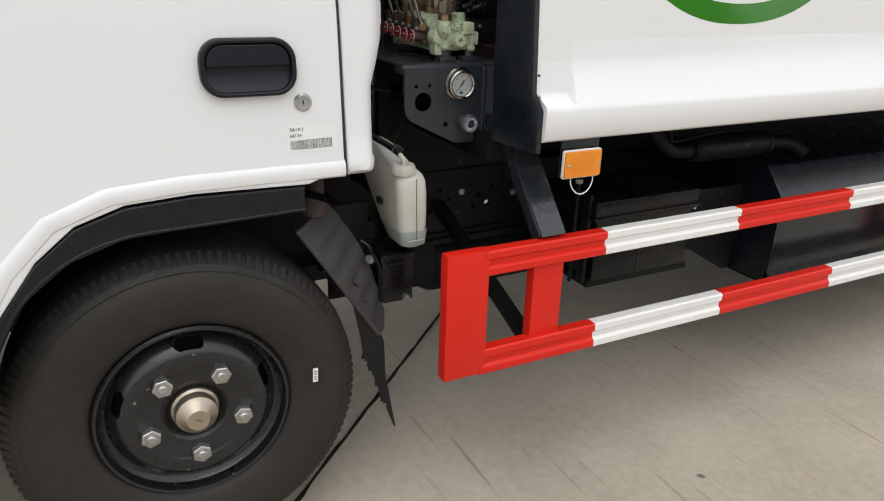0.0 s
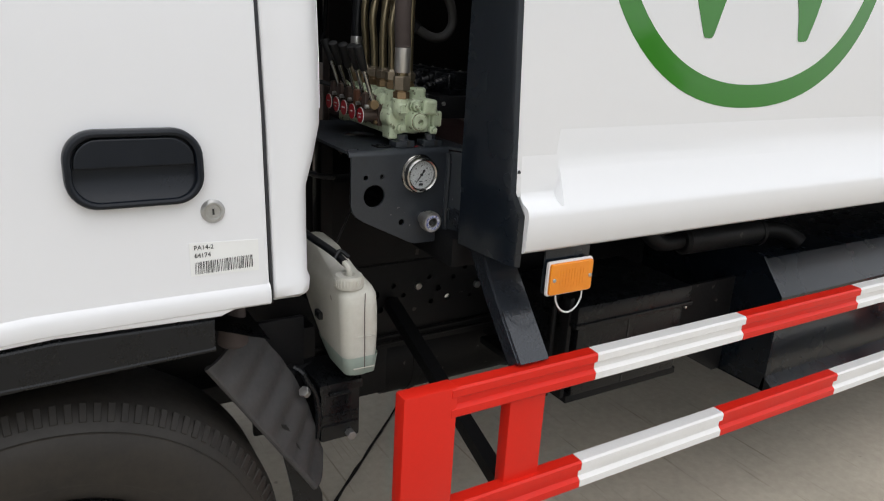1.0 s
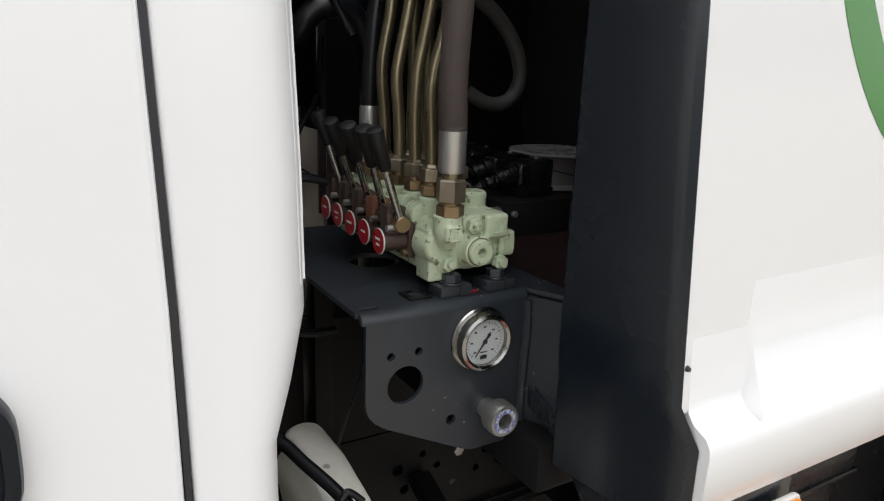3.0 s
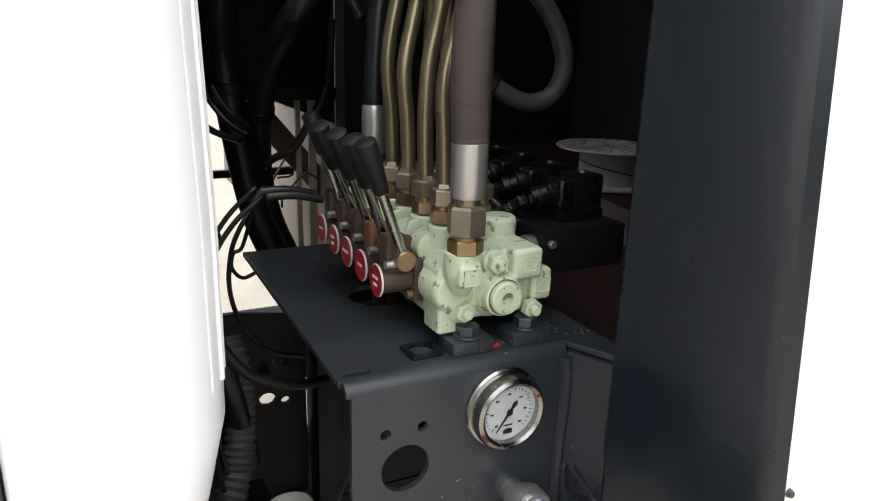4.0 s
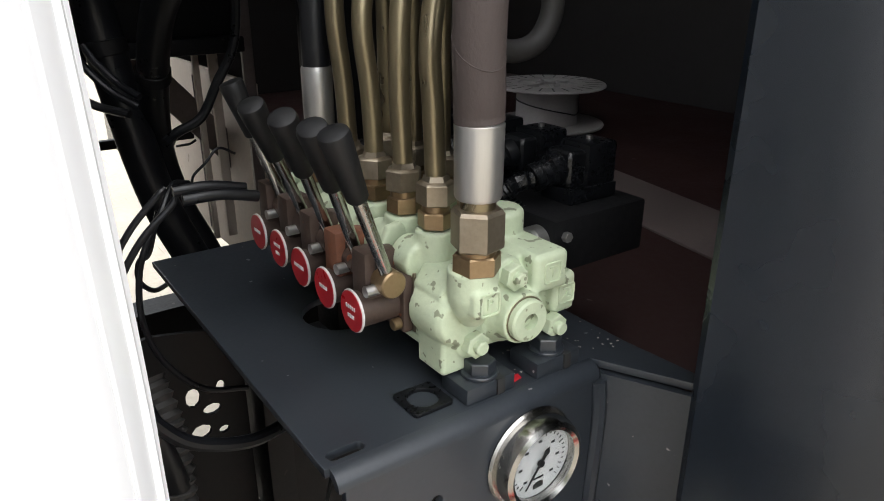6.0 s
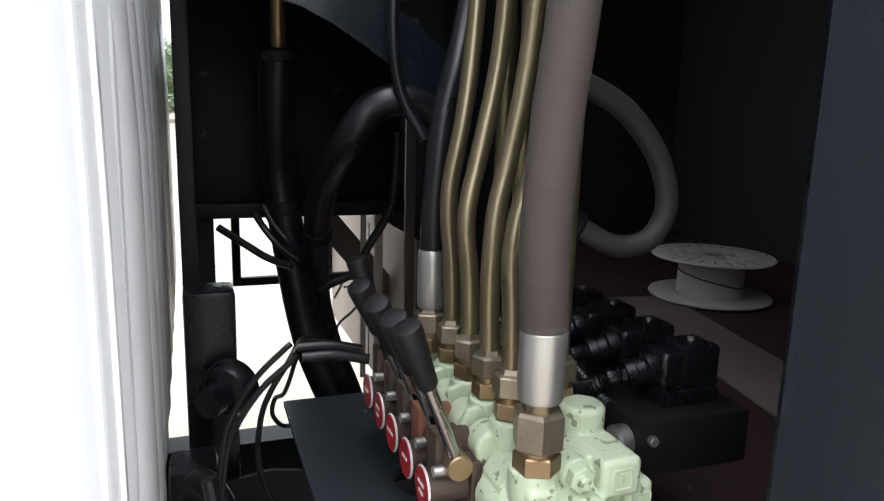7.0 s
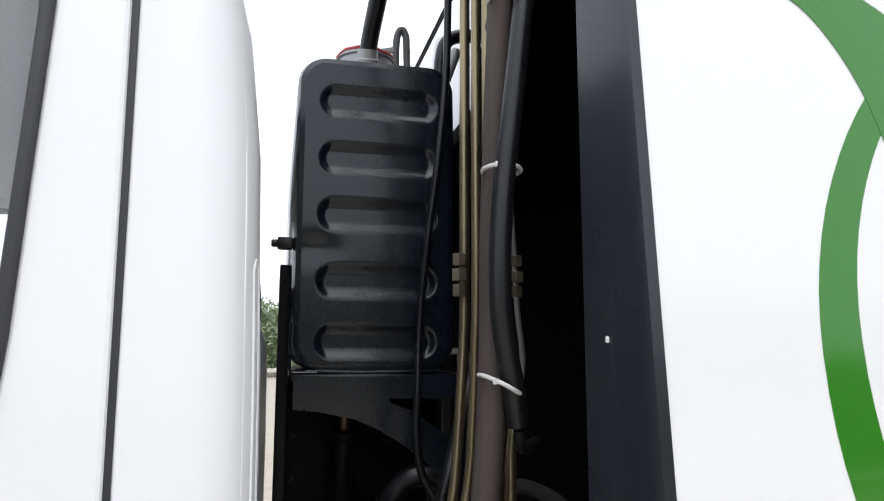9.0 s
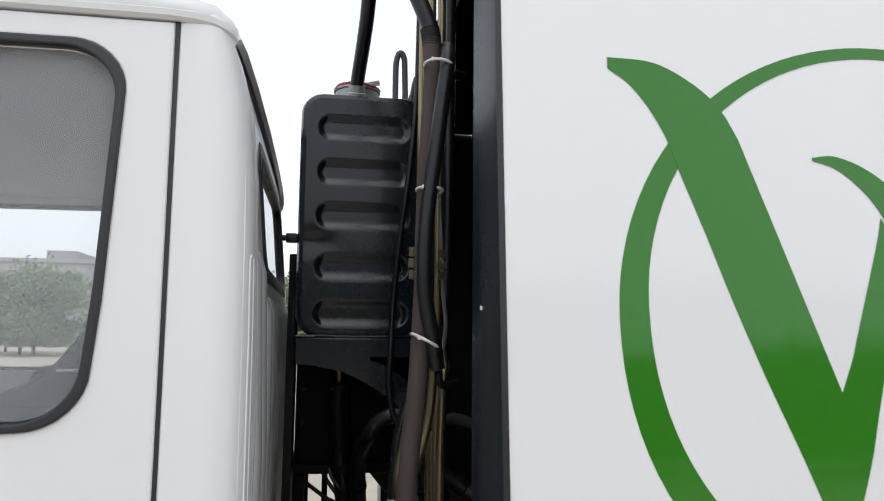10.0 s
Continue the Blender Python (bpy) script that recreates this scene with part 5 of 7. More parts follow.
def build_bench():
    b = thing("valve_bench", (0.72, 1.8, 0.84), "folded dark grey steel bench with scratches and drilled holes", "bracket")
    FY = 1.590
    face = [(0.618, TOP - 0.010), (0.618, 0.924), (0.622, 0.909), (0.630, 0.899), (0.645, 0.889), (0.742, 0.840), (0.754, 0.836), (0.822, 0.836), (0.822, TOP - 0.010)]
    loops = [face, ring_loop(0.665, 0.9375, 0.0215, None, 32), ring_loop(0.647, 0.973, 0.0046, None, 14), ring_loop(0.680, 0.9735, 0.0046, None, 14), ring_loop(0.724, 0.882, 0.0062, None, 16)]
    part("front_plate", plate(loops, FY, 0.006, 0.0005), DUSTY, b, "dark grey drilled front plate")
    slot = round_rect(0.617, 0.641, 1.6025, 1.611, 0.0042)
    square = round_rect(0.679, 0.709, 1.608, 1.637, 0.003)
    round_cut = ring_loop(0.712, 1.768, 0.032, None, 28)
    top = [(0.611, 1.598), (0.822, 1.598), (0.828, 1.586), (0.864, 1.514), (0.868, 1.514), (0.862, 1.60), (0.861, 1.965), (0.614, 1.965)]
    part("top_plate", plate([top, slot, round_cut], TOP - 0.003, 0.006, 0.0005, "top"), DUSTY, b, "dark grey bench top with cut-outs")
    fold = bmesh.new()
    pts = arc(1.598, TOP - 0.011, 0.011, 0.011, 90, 180, 10)
    inner = arc(1.598, TOP - 0.011, 0.005, 0.005, 180, 90, 10)
    merged(fold, profile_run(pts + inner, 0.614, 0.822))
    part("folded_edge", fold, DUSTY, b)
    ring = part("square_boss", plate([square, ring_loop(0.694, 1.6225, 0.0105, None, 24)], TOP + 0.0015, 0.003, 0.0005, "top"), BLACK, b)
    # right-hand web to the body post, with a welded corner and a recessed panel
    part("corner_weld", tube([(0.820, FY - 0.004, TOP - 0.012), (0.821, FY - 0.006, 0.98), (0.820, FY - 0.004, 0.90), (0.821, FY - 0.005, 0.845)], 0.0055, 8), DUSTY, b, "grey weld bead")
    web = plan_run([(0.823, FY - 0.003), (0.866, 1.500), (0.870, 1.503), (0.828, FY + 0.004)], 0.840, TOP - 0.008)
    part("web_plate", web, DUSTY, b)
    part("web_frame", plan_run([(0.832, FY - 0.021), (0.834, FY - 0.024), (0.863, FY - 0.080), (0.861, FY - 0.082)], 0.88, 0.885), DARK, b)
    part("rear_leg", block(0.69, 0.72, 1.92, 1.96, 0.66, TOP - 0.006, 0.003), FRAME, b)
    part("rear_leg", block(0.82, 0.855, 1.92, 1.96, 0.887, TOP - 0.006, 0.003), FRAME, b)
    part("red_paint_dab", plate([[(0.752, 1.604), (0.764, 1.606), (0.765, 1.611), (0.755, 1.610)]], TOP + 0.0006, 0.0008, 0, "top"), SIGNAL, b)
    rng, crumbs = random.Random(17), bmesh.new()
    for _ in range(60):
        x, y = rng.uniform(0.745, 0.858), rng.uniform(1.598, 1.650)
        r = rng.uniform(0.0004, 0.0009)
        merged(crumbs, turned(block(-r, r, -0.6 * r, 0.6 * r, 0, 0.5 * r), Matrix.Translation((x, y, TOP + 0.0002)) @ Matrix.Rotation(rng.uniform(0, 3), 4, "Z")))
    tagged(part("paint_crumbs", crumbs, BOARD, b, "pale flakes of paint and grit"), kind="stuff")
    for x, y in ((0.733, 1.613), (0.791, 1.611)):
        lug = part("foot_clamp", block(x - 0.020, x + 0.020, y - 0.013, y + 0.016, TOP, TOP + 0.012, 0.002), DUSTY, b, "dark steel clamp under the valve")
        part("slot_cut", block(x + 0.004, x + 0.010, y - 0.0145, y - 0.008, TOP + 0.001, TOP + 0.0125), INK, lug)
        bolt = part("bolt", hexnut((x, y, TOP + 0.014), (x, y, TOP + 0.023), 0.0105, None, 0.4), DUSTY, lug)
        part("washer", rod((x, y, TOP + 0.012), (x, y, TOP + 0.0145), 0.0125, 20, 0.0006), DUSTY, lug)


build_bench()


def build_gauge():
    g = thing("pressure_gauge", (0.784, 1.58, 0.94), "round steel pressure gauge with white dial", "gauge")
    x, z, y = 0.757, 0.975, 1.587
    a, b = (x, y, z), (x, y - 1, z)
    part("flange", lathe([(0.03, 0.0), (0.0405, 0.0), (0.0415, 0.002), (0.040, 0.004), (0.033, 0.005)], a, b, 48), CHROME, g)
    part("bezel", lathe([(0.031, 0.003), (0.0375, 0.004), (0.0385, 0.012), (0.0365, 0.018), (0.033, 0.020), (0.030, 0.018), (0.0295, 0.012)], a, b, 48), CHROME, g, "polished steel bezel")
    dial = part("dial", lathe([(0, 0.0105), (0.0305, 0.0105), (0.0305, 0.008)], a, b, 40), DIAL, g, "white dial with black marks")
    yy = y - 0.0108
    for k in range(28):
        ang = radians(225 - 270 * k / 27)
        long = 0.0042 if k % 5 == 0 else 0.0022
        m = Matrix.Translation((x, yy, z)) @ Matrix.Rotation(-ang, 4, "Y")
        part("tick", turned(block(0.026 - long, 0.026, -0.0003, 0.0002, -0.0003, 0.0003), m), INK, dial)
    for k in range(7):
        ang = radians(225 - 270 * k / 6)
        part("numeral_bar", block(x + 0.0185 * math.cos(ang) - 0.0018, x + 0.0185 * math.cos(ang) + 0.0018, yy - 0.0003, yy, z + 0.0185 * math.sin(ang) - 0.001, z + 0.0185 * math.sin(ang) + 0.001), INK, dial)
    for u, w in ((-0.004, 0.010), (-0.0085, 0.006)):
        part("print_bar", block(x - w / 2, x + w / 2, yy - 0.0003, yy, z + u - 0.011, z + u - 0.0095), INK, dial)
    part("logo_block", block(x - 0.005, x + 0.005, yy - 0.0003, yy, z - 0.0235, z - 0.019), INK, dial)
    m = Matrix.Translation((x, yy - 0.002, z)) @ Matrix.Rotation(radians(-54), 4, "Y")
    part("needle", turned(plate([[(-0.024, -0.0004), (0.006, -0.0016), (0.010, -0.0028), (0.014, 0.0), (0.010, 0.0028), (0.006, 0.0016), (-0.024, 0.0004)]], 0, 0.0006), m), INK, g)
    part("pivot", rod((x, yy - 0.001, z), (x, yy - 0.0035, z), 0.0028, 14), INK, g)
    part("lens", rod((x, y - 0.0155, z), (x, y - 0.0165, z), 0.0300, 40), GLASS, g).visible_shadow = False
    part("case", rod((x, y + 0.004, z), (x, y + 0.035, z), 0.033, 32), STEEL, g)
    for piece in g.children_recursive:
        for vert in piece.data.vertices:
            vert.co = Vector((x, y, z)) + (vert.co - Vector((x, y, z))) * 0.90


build_gauge()


def build_coupling():
    c = thing("test_coupling", (0.797, 1.56, 0.87), "knurled steel screw coupling with a blue printed ring", "coupling")
    x, z, y = 0.771, 0.887, 1.587
    a, b = (x, y, z), (x, y - 1, z)
    part("neck", lathe([(0, 0), (0.012, 0), (0.012, 0.008), (0.0135, 0.010), (0.0135, 0.018), (0.011, 0.020), (0.011, 0.024)], a, b, 28), STEEL, c)
    body = part("sleeve", lathe([(0.011, 0.016), (0.0180, 0.017), (0.0192, 0.020), (0.0192, 0.036), (0.0182, 0.039), (0.0085, 0.039), (0.0080, 0.030), (0.0, 0.030)], a, b, 36), STEEL, c, "knurled steel sleeve")
    ax, _ = axis_frame(a, b)
    for k in range(32):
        ang = 2 * math.pi * k / 32
        part("knurl", turned(block(-0.0006, 0.0006, 0.0189, 0.0198, 0.021, 0.0355), ax @ Matrix.Rotation(ang, 4, "Z")), STEEL, body)
    part("printed_ring", lathe([(0.0100, 0.0392), (0.0145, 0.0392), (0.0145, 0.0396), (0.0100, 0.0396)], a, b, 32), BLUE, c, "blue printed ring")
    part("socket", lathe([(0.0, 0.0345), (0.0040, 0.0345), (0.0052, 0.0335), (0.0079, 0.0305)], a, b, 20), INK, c)


build_coupling()


def build_valve():
    v = thing("hydraulic_valve_bank", (0.755, 1.73, TOP), "pale green cast hydraulic valve bank with five hand levers", "valve")
    pitch = 0.0392
    z0 = TOP + 0.019
    # end cover: one casting with foot, ear, ports and bosses
    bm = plate([[(0.708, z0 + 0.014), (0.716, z0 + 0.006), (0.735, z0 + 0.005), (0.792, z0 + 0.005), (0.803, z0 + 0.014), (0.806, z0 + 0.052), (0.798, z0 + 0.064), (0.745, z0 + 0.066), (0.716, z0 + 0.064), (0.707, z0 + 0.052)]], 1.637, 0.030)
    block(0.708, 0.737, 1.620, 1.650, z0 - 0.006, z0 + 0.020, 0.002, 1, bm)
    lathe([(0, 0), (0.017, 0), (0.0195, 0.004), (0.0205, 0.012), (0.0205, 0.034), (0, 0.034)], (0.7215, 1.6155, z0 + 0.034), (0.7215, 2.6, z0 + 0.034), 28, bm)
    lathe([(0, 0), (0.006, 0), (0.0125, 0.010), (0.0155, 0.020), (0.0160, 0.0385), (0, 0.0385)], (0.7235, 1.610, z0 + 0.034), (0.7235, 1.606, z0 + 1.0), 28, bm)
    block(0.7130, 0.7340, 1.5925, 1.630, z0 + 0.044, z0 + 0.064, 0.003, 1, bm)
    block(0.773, 0.803, 1.606, 1.650, z0 + 0.040, z0 + 0.068, 0.003, 1, bm)
    block(0.797, 0.818, 1.612, 1.650, z0 + 0.016, z0 + 0.046, 0.003, 1, bm)
    rod((0.787, 1.660, z0 + 0.050), (0.787, 1.660, z0 + 0.086), 0.0165, 20, 0.003, bm)
    lathe([(0.034, -0.022), (0.024, 0.002), (0.0185, 0.012), (0.0178, 0.020), (0, 0.020)], (0.763, 1.624, z0 + 0.028), (0.763, 0.6, z0 + 0.028), 32, bm)
    rod((0.729, 1.630, z0 + 0.016), (0.729, 1.617, z0 + 0.016), 0.0125, 20, 0.001, bm)
    rod((0.7595, 1.630, z0 + 0.056), (0.7595, 1.6165, z0 + 0.056), 0.0115, 20, 0.001, bm)
    cover = cast(part("end_cover", bm, MINT, v, "pale green end casting", angle=60), 0.0012)
    plug = part("port_plug", lathe([(0.0, -0.004), (0.0058, -0.004), (0.0058, 0.0045), (0.0135, 0.0045), (0.0148, 0.003), (0.0148, -0.006)], (0.763, 1.6025, z0 + 0.028), (0.763, 0.6, z0 + 0.028), 32), MINT, v, "painted socket plug")
    part("hex_socket", hexnut((0.763, 1.6055, z0 + 0.028), (0.763, 1.6048, z0 + 0.028), 0.0057), INK, plug)
    part("rim_line", lathe([(0.0149, 0.0), (0.0160, 0.0004), (0.0160, -0.002)], (0.763, 1.6035, z0 + 0.028), (0.763, 0.6, z0 + 0.028), 32), NUT, plug)
    for x, y, z in ((0.729, 1.618, z0 + 0.016), (0.797, 1.616, z0 + 0.010), (0.7595, 1.6175, z0 + 0.056)):
        tie = part("tie_nut", hexnut((x, y, z), (x, y - 0.009, z), 0.0092, None, 0.3), MINT, v)
        part("stud_end", rod((x, y - 0.008, z), (x, y - 0.014, z), 0.0048, 14, 0.001), MINT, tie)
    for x, y, z, text in ((0.7235, 1.5922, z0 + 0.054, "P"), (0.788, 1.6058, z0 + 0.054, "T"), (0.808, 1.6118, z0 + 0.031, "Z")):
        pad = part("cast_pad", plate([round_rect(x - 0.0075, x + 0.0075, z - 0.0075, z + 0.0075, 0.002), round_rect(x - 0.0062, x + 0.0062, z - 0.0062, z + 0.0062, 0.0015)], y, 0.0016, 0.0004), MINT, v)
        part("cast_letter", lettering(text, 0.0115, x, z, y, "side", 0.0008, "CENTER"), MINT, pad)
    part("side_plug", rod((0.816, 1.662, z0 + 0.050), (0.829, 1.662, z0 + 0.050), 0.0125, 24, 0.002), STEEL, v)
    # lever sections
    for k in range(5):
        y = 1.651 + pitch * k
        ny = 1.656 + 0.0385 * k
        bm = block(0.712, 0.812, y + 0.0006, y + pitch - 0.0006, z0 + 0.002, z0 + 0.054, 0.002, 1)
        rod((0.718, y + 0.003, z0 + 0.062), (0.718, y + pitch * 0.66, z0 + 0.062), 0.0145, 24, 0.002, bm)
        rod((0.7285, ny, z0 + 0.045), (0.7285, ny, z0 + 0.0835), 0.0142, 24, 0.001, bm)
        rod((0.779, ny + 0.026, z0 + 0.045), (0.779, ny + 0.026, z0 + 0.080), 0.0145, 24, 0.001, bm)
        block(0.707, 0.718, y + 0.004, y + pitch - 0.004, z0 + 0.012, z0 + 0.056, 0.002, 1, bm)
        block(0.742, 0.762, y + 0.010, y + pitch - 0.008, z0 + 0.050, z0 + 0.072, 0.003, 1, bm)
        plate([[(0.704, z0 + 0.045), (0.716, z0 + 0.040), (0.734, z0 + 0.045), (0.730, z0 + 0.070), (0.718, z0 + 0.082), (0.708, z0 + 0.080), (0.703, z0 + 0.068)]], y + pitch * 0.88, 0.0065, 0.0, "side", bm)
        cast(part("section", bm, MINT, v, "pale green valve section with flaking paint", angle=60), 0.0015)
        yc = 1.670 + pitch * k
        zc = 1.0755 + 0.0019 * k
        spool = part("spool_housing", rod((0.708, yc, zc), (0.6722, yc, zc), 0.0125, 28, 0.001), RUST, v, "brown spool housing")
        part("collar", block(0.7005, 0.708, yc - 0.0165, yc + 0.0165, zc - 0.019, zc + 0.022, 0.002), RUST, spool)
        part("collar_edge", block(0.7082, 0.7102, yc - 0.0175, yc + 0.0175, zc - 0.020, zc + 0.023, 0.0006), NUT, spool)
        for dz in (-0.013, 0.017):
            part("collar_screw", rod((0.701, yc - 0.011, zc + dz), (0.6945, yc - 0.011, zc + dz), 0.0042, 14, 0.0008), NUT_OLD, spool)
        disc = part("function_disc", rod((0.6724, yc, zc), (0.6706, yc, zc), 0.0150, 40, 0.0004), TIE, v, "red enamel disc with white rim")
        part("enamel", rod((0.6707, yc, zc), (0.6702, yc, zc), 0.0142, 40), SIGNAL, disc)
        bars = {0: ((0.003, 0.013), (-0.0035, 0.009)), 1: ((0.001, 0.012),), 2: ((0.001, 0.016),), 3: ((0.003, 0.012), (-0.0035, 0.008)), 4: ((0.001, 0.013),)}[k]
        for dz, w in bars:
            n = max(3, round(w / 0.0024))
            for i in range(n):
                u = -w / 2 + (i + 0.5) * w / n
                part("print_bar", block(0.6696, 0.6701, yc - u - 0.0007, yc - u + 0.0007, zc + dz - 0.0013, zc + dz + 0.0013), TIE, disc)
        bm = block(0.677, 0.697, yc - 0.0085, yc + 0.010, zc + 0.004, zc + 0.041, 0.003, 2)
        block(0.695, 0.708, yc + 0.000, yc + 0.014, zc + 0.006, zc + 0.036, 0.003, 2, bm)
        tower = part("lever_bracket", bm, RUST_RED if k == 1 else RUST, v, "orange rusted lever bracket" if k == 1 else "rust brown lever bracket")
        part("slot_cut", block(0.6845, 0.6925, yc - 0.0090, yc - 0.0080, zc + 0.012, zc + 0.034), INK, tower)
        # lever: pivot knuckle, bright rod, black grip
        px, pz = 0.690, zc + 0.0215
        knuckle = part("knuckle", rod((px, yc - 0.006, pz), (px, yc - 0.023, pz), 0.0092, 24, 0.001), NUT_OLD if k == 0 else RUST, v, "bronzed pivot knuckle" if k == 0 else "")
        part("pivot_pin", rod((px - 0.016, yc - 0.013, pz - 0.004), (px - 0.007, yc - 0.013, pz - 0.004), 0.0038, 12), STEEL, knuckle)
        base = Vector((px, yc - 0.016, pz + 0.002))
        top = Vector(((0.6465, 0.6445, 0.6425, 0.6420, 0.658)[k], (1.634, 1.6555, 1.691, 1.739, 1.818)[k], (1.2035, 1.203, 1.203, 1.203, 1.206)[k]))
        part("lever_rod", rod(base, base.lerp(top, 0.70), 0.0043, 16), CHROME, v, "bright steel lever rod")
        grip = base.lerp(top, 0.59)
        d = (top - base).normalized()
        length = (top - grip).length
        part("grip", lathe([(0.0, 0), (0.0060, 0), (0.0068, 0.0015), (0.0094, length - 0.003), (0.0088, length - 0.0006), (0.0078, length), (0.0, length)], grip, grip + d, 28), GRIP, v, "black plastic lever grip")
    bm = block(0.711, 0.812, 1.8475, 1.872, z0 - 0.004, z0 + 0.062, 0.003, 1)
    cast(part("rear_cover", bm, MINT, v, angle=60), 0.0018)
    for y in (1.812, 1.838):
        part("cable_boot", tube([(0.668, y, 1.118), (0.640, y + 0.002, 1.124), (0.612, y + 0.004, 1.124)], 0.0045, 12), HOSE_BLACK, v, "black rubber cable boot")


build_valve()


# ---- pipes and hoses above the valve ----
def fitting(owner, x, y, z, r, tall, mats=(NUT, NUT_OLD), phase=0.3):
    part("lock_nut", hexnut((x, y, z), (x, y, z + tall * 0.30), r * 0.94, None, phase), mats[1], owner)
    part("thread", rod((x, y, z + tall * 0.28), (x, y, z + tall * 0.46), r * 0.72, 18), mats[1], owner)
    part("union_nut", lathe([(0, 0), (r * 0.9, 0), (r, r * 0.07), (r, tall * 0.36), (r * 0.9, tall * 0.39), (r * 0.72, tall * 0.41), (r * 0.62, tall * 0.50), (0, tall * 0.50)], (x, y, z + tall * 0.42), (x, y, z + 1), 6, None, phase + 0.2), mats[0], owner)



ZF = 1.1265


def build_pipes():
    ys = [1.656 + 0.0385 * k for k in range(4)]
    lines = [[(0.7245, 0, 1.236), (0.7290, 0.002, 1.264), (0.7390, 0.004, 1.294), (0.757, 0.010, 1.36), (0.765, 0.008, 1.44), (0.769, 0.004, 1.52), (0.770, 0.004, 1.60)],
             [(0.7275, 0, 1.240), (0.7310, 0.002, 1.266), (0.7390, 0.004, 1.298), (0.7500, 0.004, 1.36), (0.7545, 0.000, 1.44), (0.756, -0.006, 1.52), (0.757, -0.010, 1.60)],
             [(0.7225, 0, 1.242), (0.7250, 0.002, 1.266), (0.7330, 0.006, 1.295), (0.7490, 0.012, 1.365), (0.7540, 0.010, 1.44), (0.7555, 0.004, 1.52), (0.7565, 0.000, 1.60)],
             [(0.7225, 0, 1.246), (0.7240, 0.001, 1.275), (0.7340, 0.003, 1.325), (0.7420, 0.008, 1.38), (0.7490, 0.014, 1.46), (0.7540, 0.017, 1.53), (0.7560, 0.018, 1.60)]]
    for k, y in enumerate(ys):
        p = thing("hydraulic_pipe", (0.7285, y, ZF), "yellow zinc steel hydraulic pipe with hexagon fitting", "pipe", "pipes over the valve")
        fitting(p, 0.7285, y, ZF, 0.0130, 0.038, phase=0.3 + 0.35 * k)
        run = [(x, y + dy, z) for x, dy, z in lines[k]]
        ux, uy = run[-1][:2]
        part("tube", tube([(0.7285, y, ZF + 0.030), (0.7265, y, 1.205)] + run + [(ux, uy, 1.75), (ux + 0.001, uy, 2.0), (ux + 0.001, uy, 2.70)], 0.0070, 16, 5), BRASS, p, "bent yellow zinc tube")
    for z, r in ((1.590, 0.0095), (1.610, 0.0105), (1.630, 0.0095)):
        part("union_nut", hexnut((0.7450, 1.775, z), (0.7450, 1.775, z + 0.016), r, None, 0.2), NUT, p, "dull yellow zinc union nut")
    for k, y in enumerate(ys):
        p = thing("hydraulic_pipe", (0.779, y + 0.026, ZF), "yellow zinc steel hydraulic pipe with hexagon fitting", "pipe", "pipes over the valve")
        fitting(p, 0.779, y + 0.026, ZF - 0.004, 0.0130, 0.038, phase=0.1 + 0.4 * k)
        part("tube", tube([(0.779, y + 0.026, ZF + 0.028), (0.779, y + 0.026, 1.30), (0.782, y + 0.030, 1.40), (0.792, y + 0.075, 1.455), (0.82 + 0.006 * k, 2.05, 1.50), (0.86, 2.2, 1.52), (0.90, 2.5, 1.52)], 0.0070, 12, 5), BRASS, p)
    g = thing("grease_line", (0.769, 1.622, 1.60), "thin steel line with a small hexagon coupling beside the hoses", "pipe")
    part("line", tube([(0.762, 1.625, 1.76), (0.765, 1.623, 1.68), (0.768, 1.622, 1.62), (0.771, 1.622, 1.56), (0.776, 1.622, 1.51), (0.772, 1.625, 1.47)], 0.0032, 10), STEEL, g)
    for z, r in ((1.578, 0.0075), (1.594, 0.0090), (1.612, 0.0075)):
        part("coupling_nut", hexnut((0.769, 1.622, z), (0.769, 1.622, z + 0.012), r, None, 0.4), NUT, g)


build_pipes()


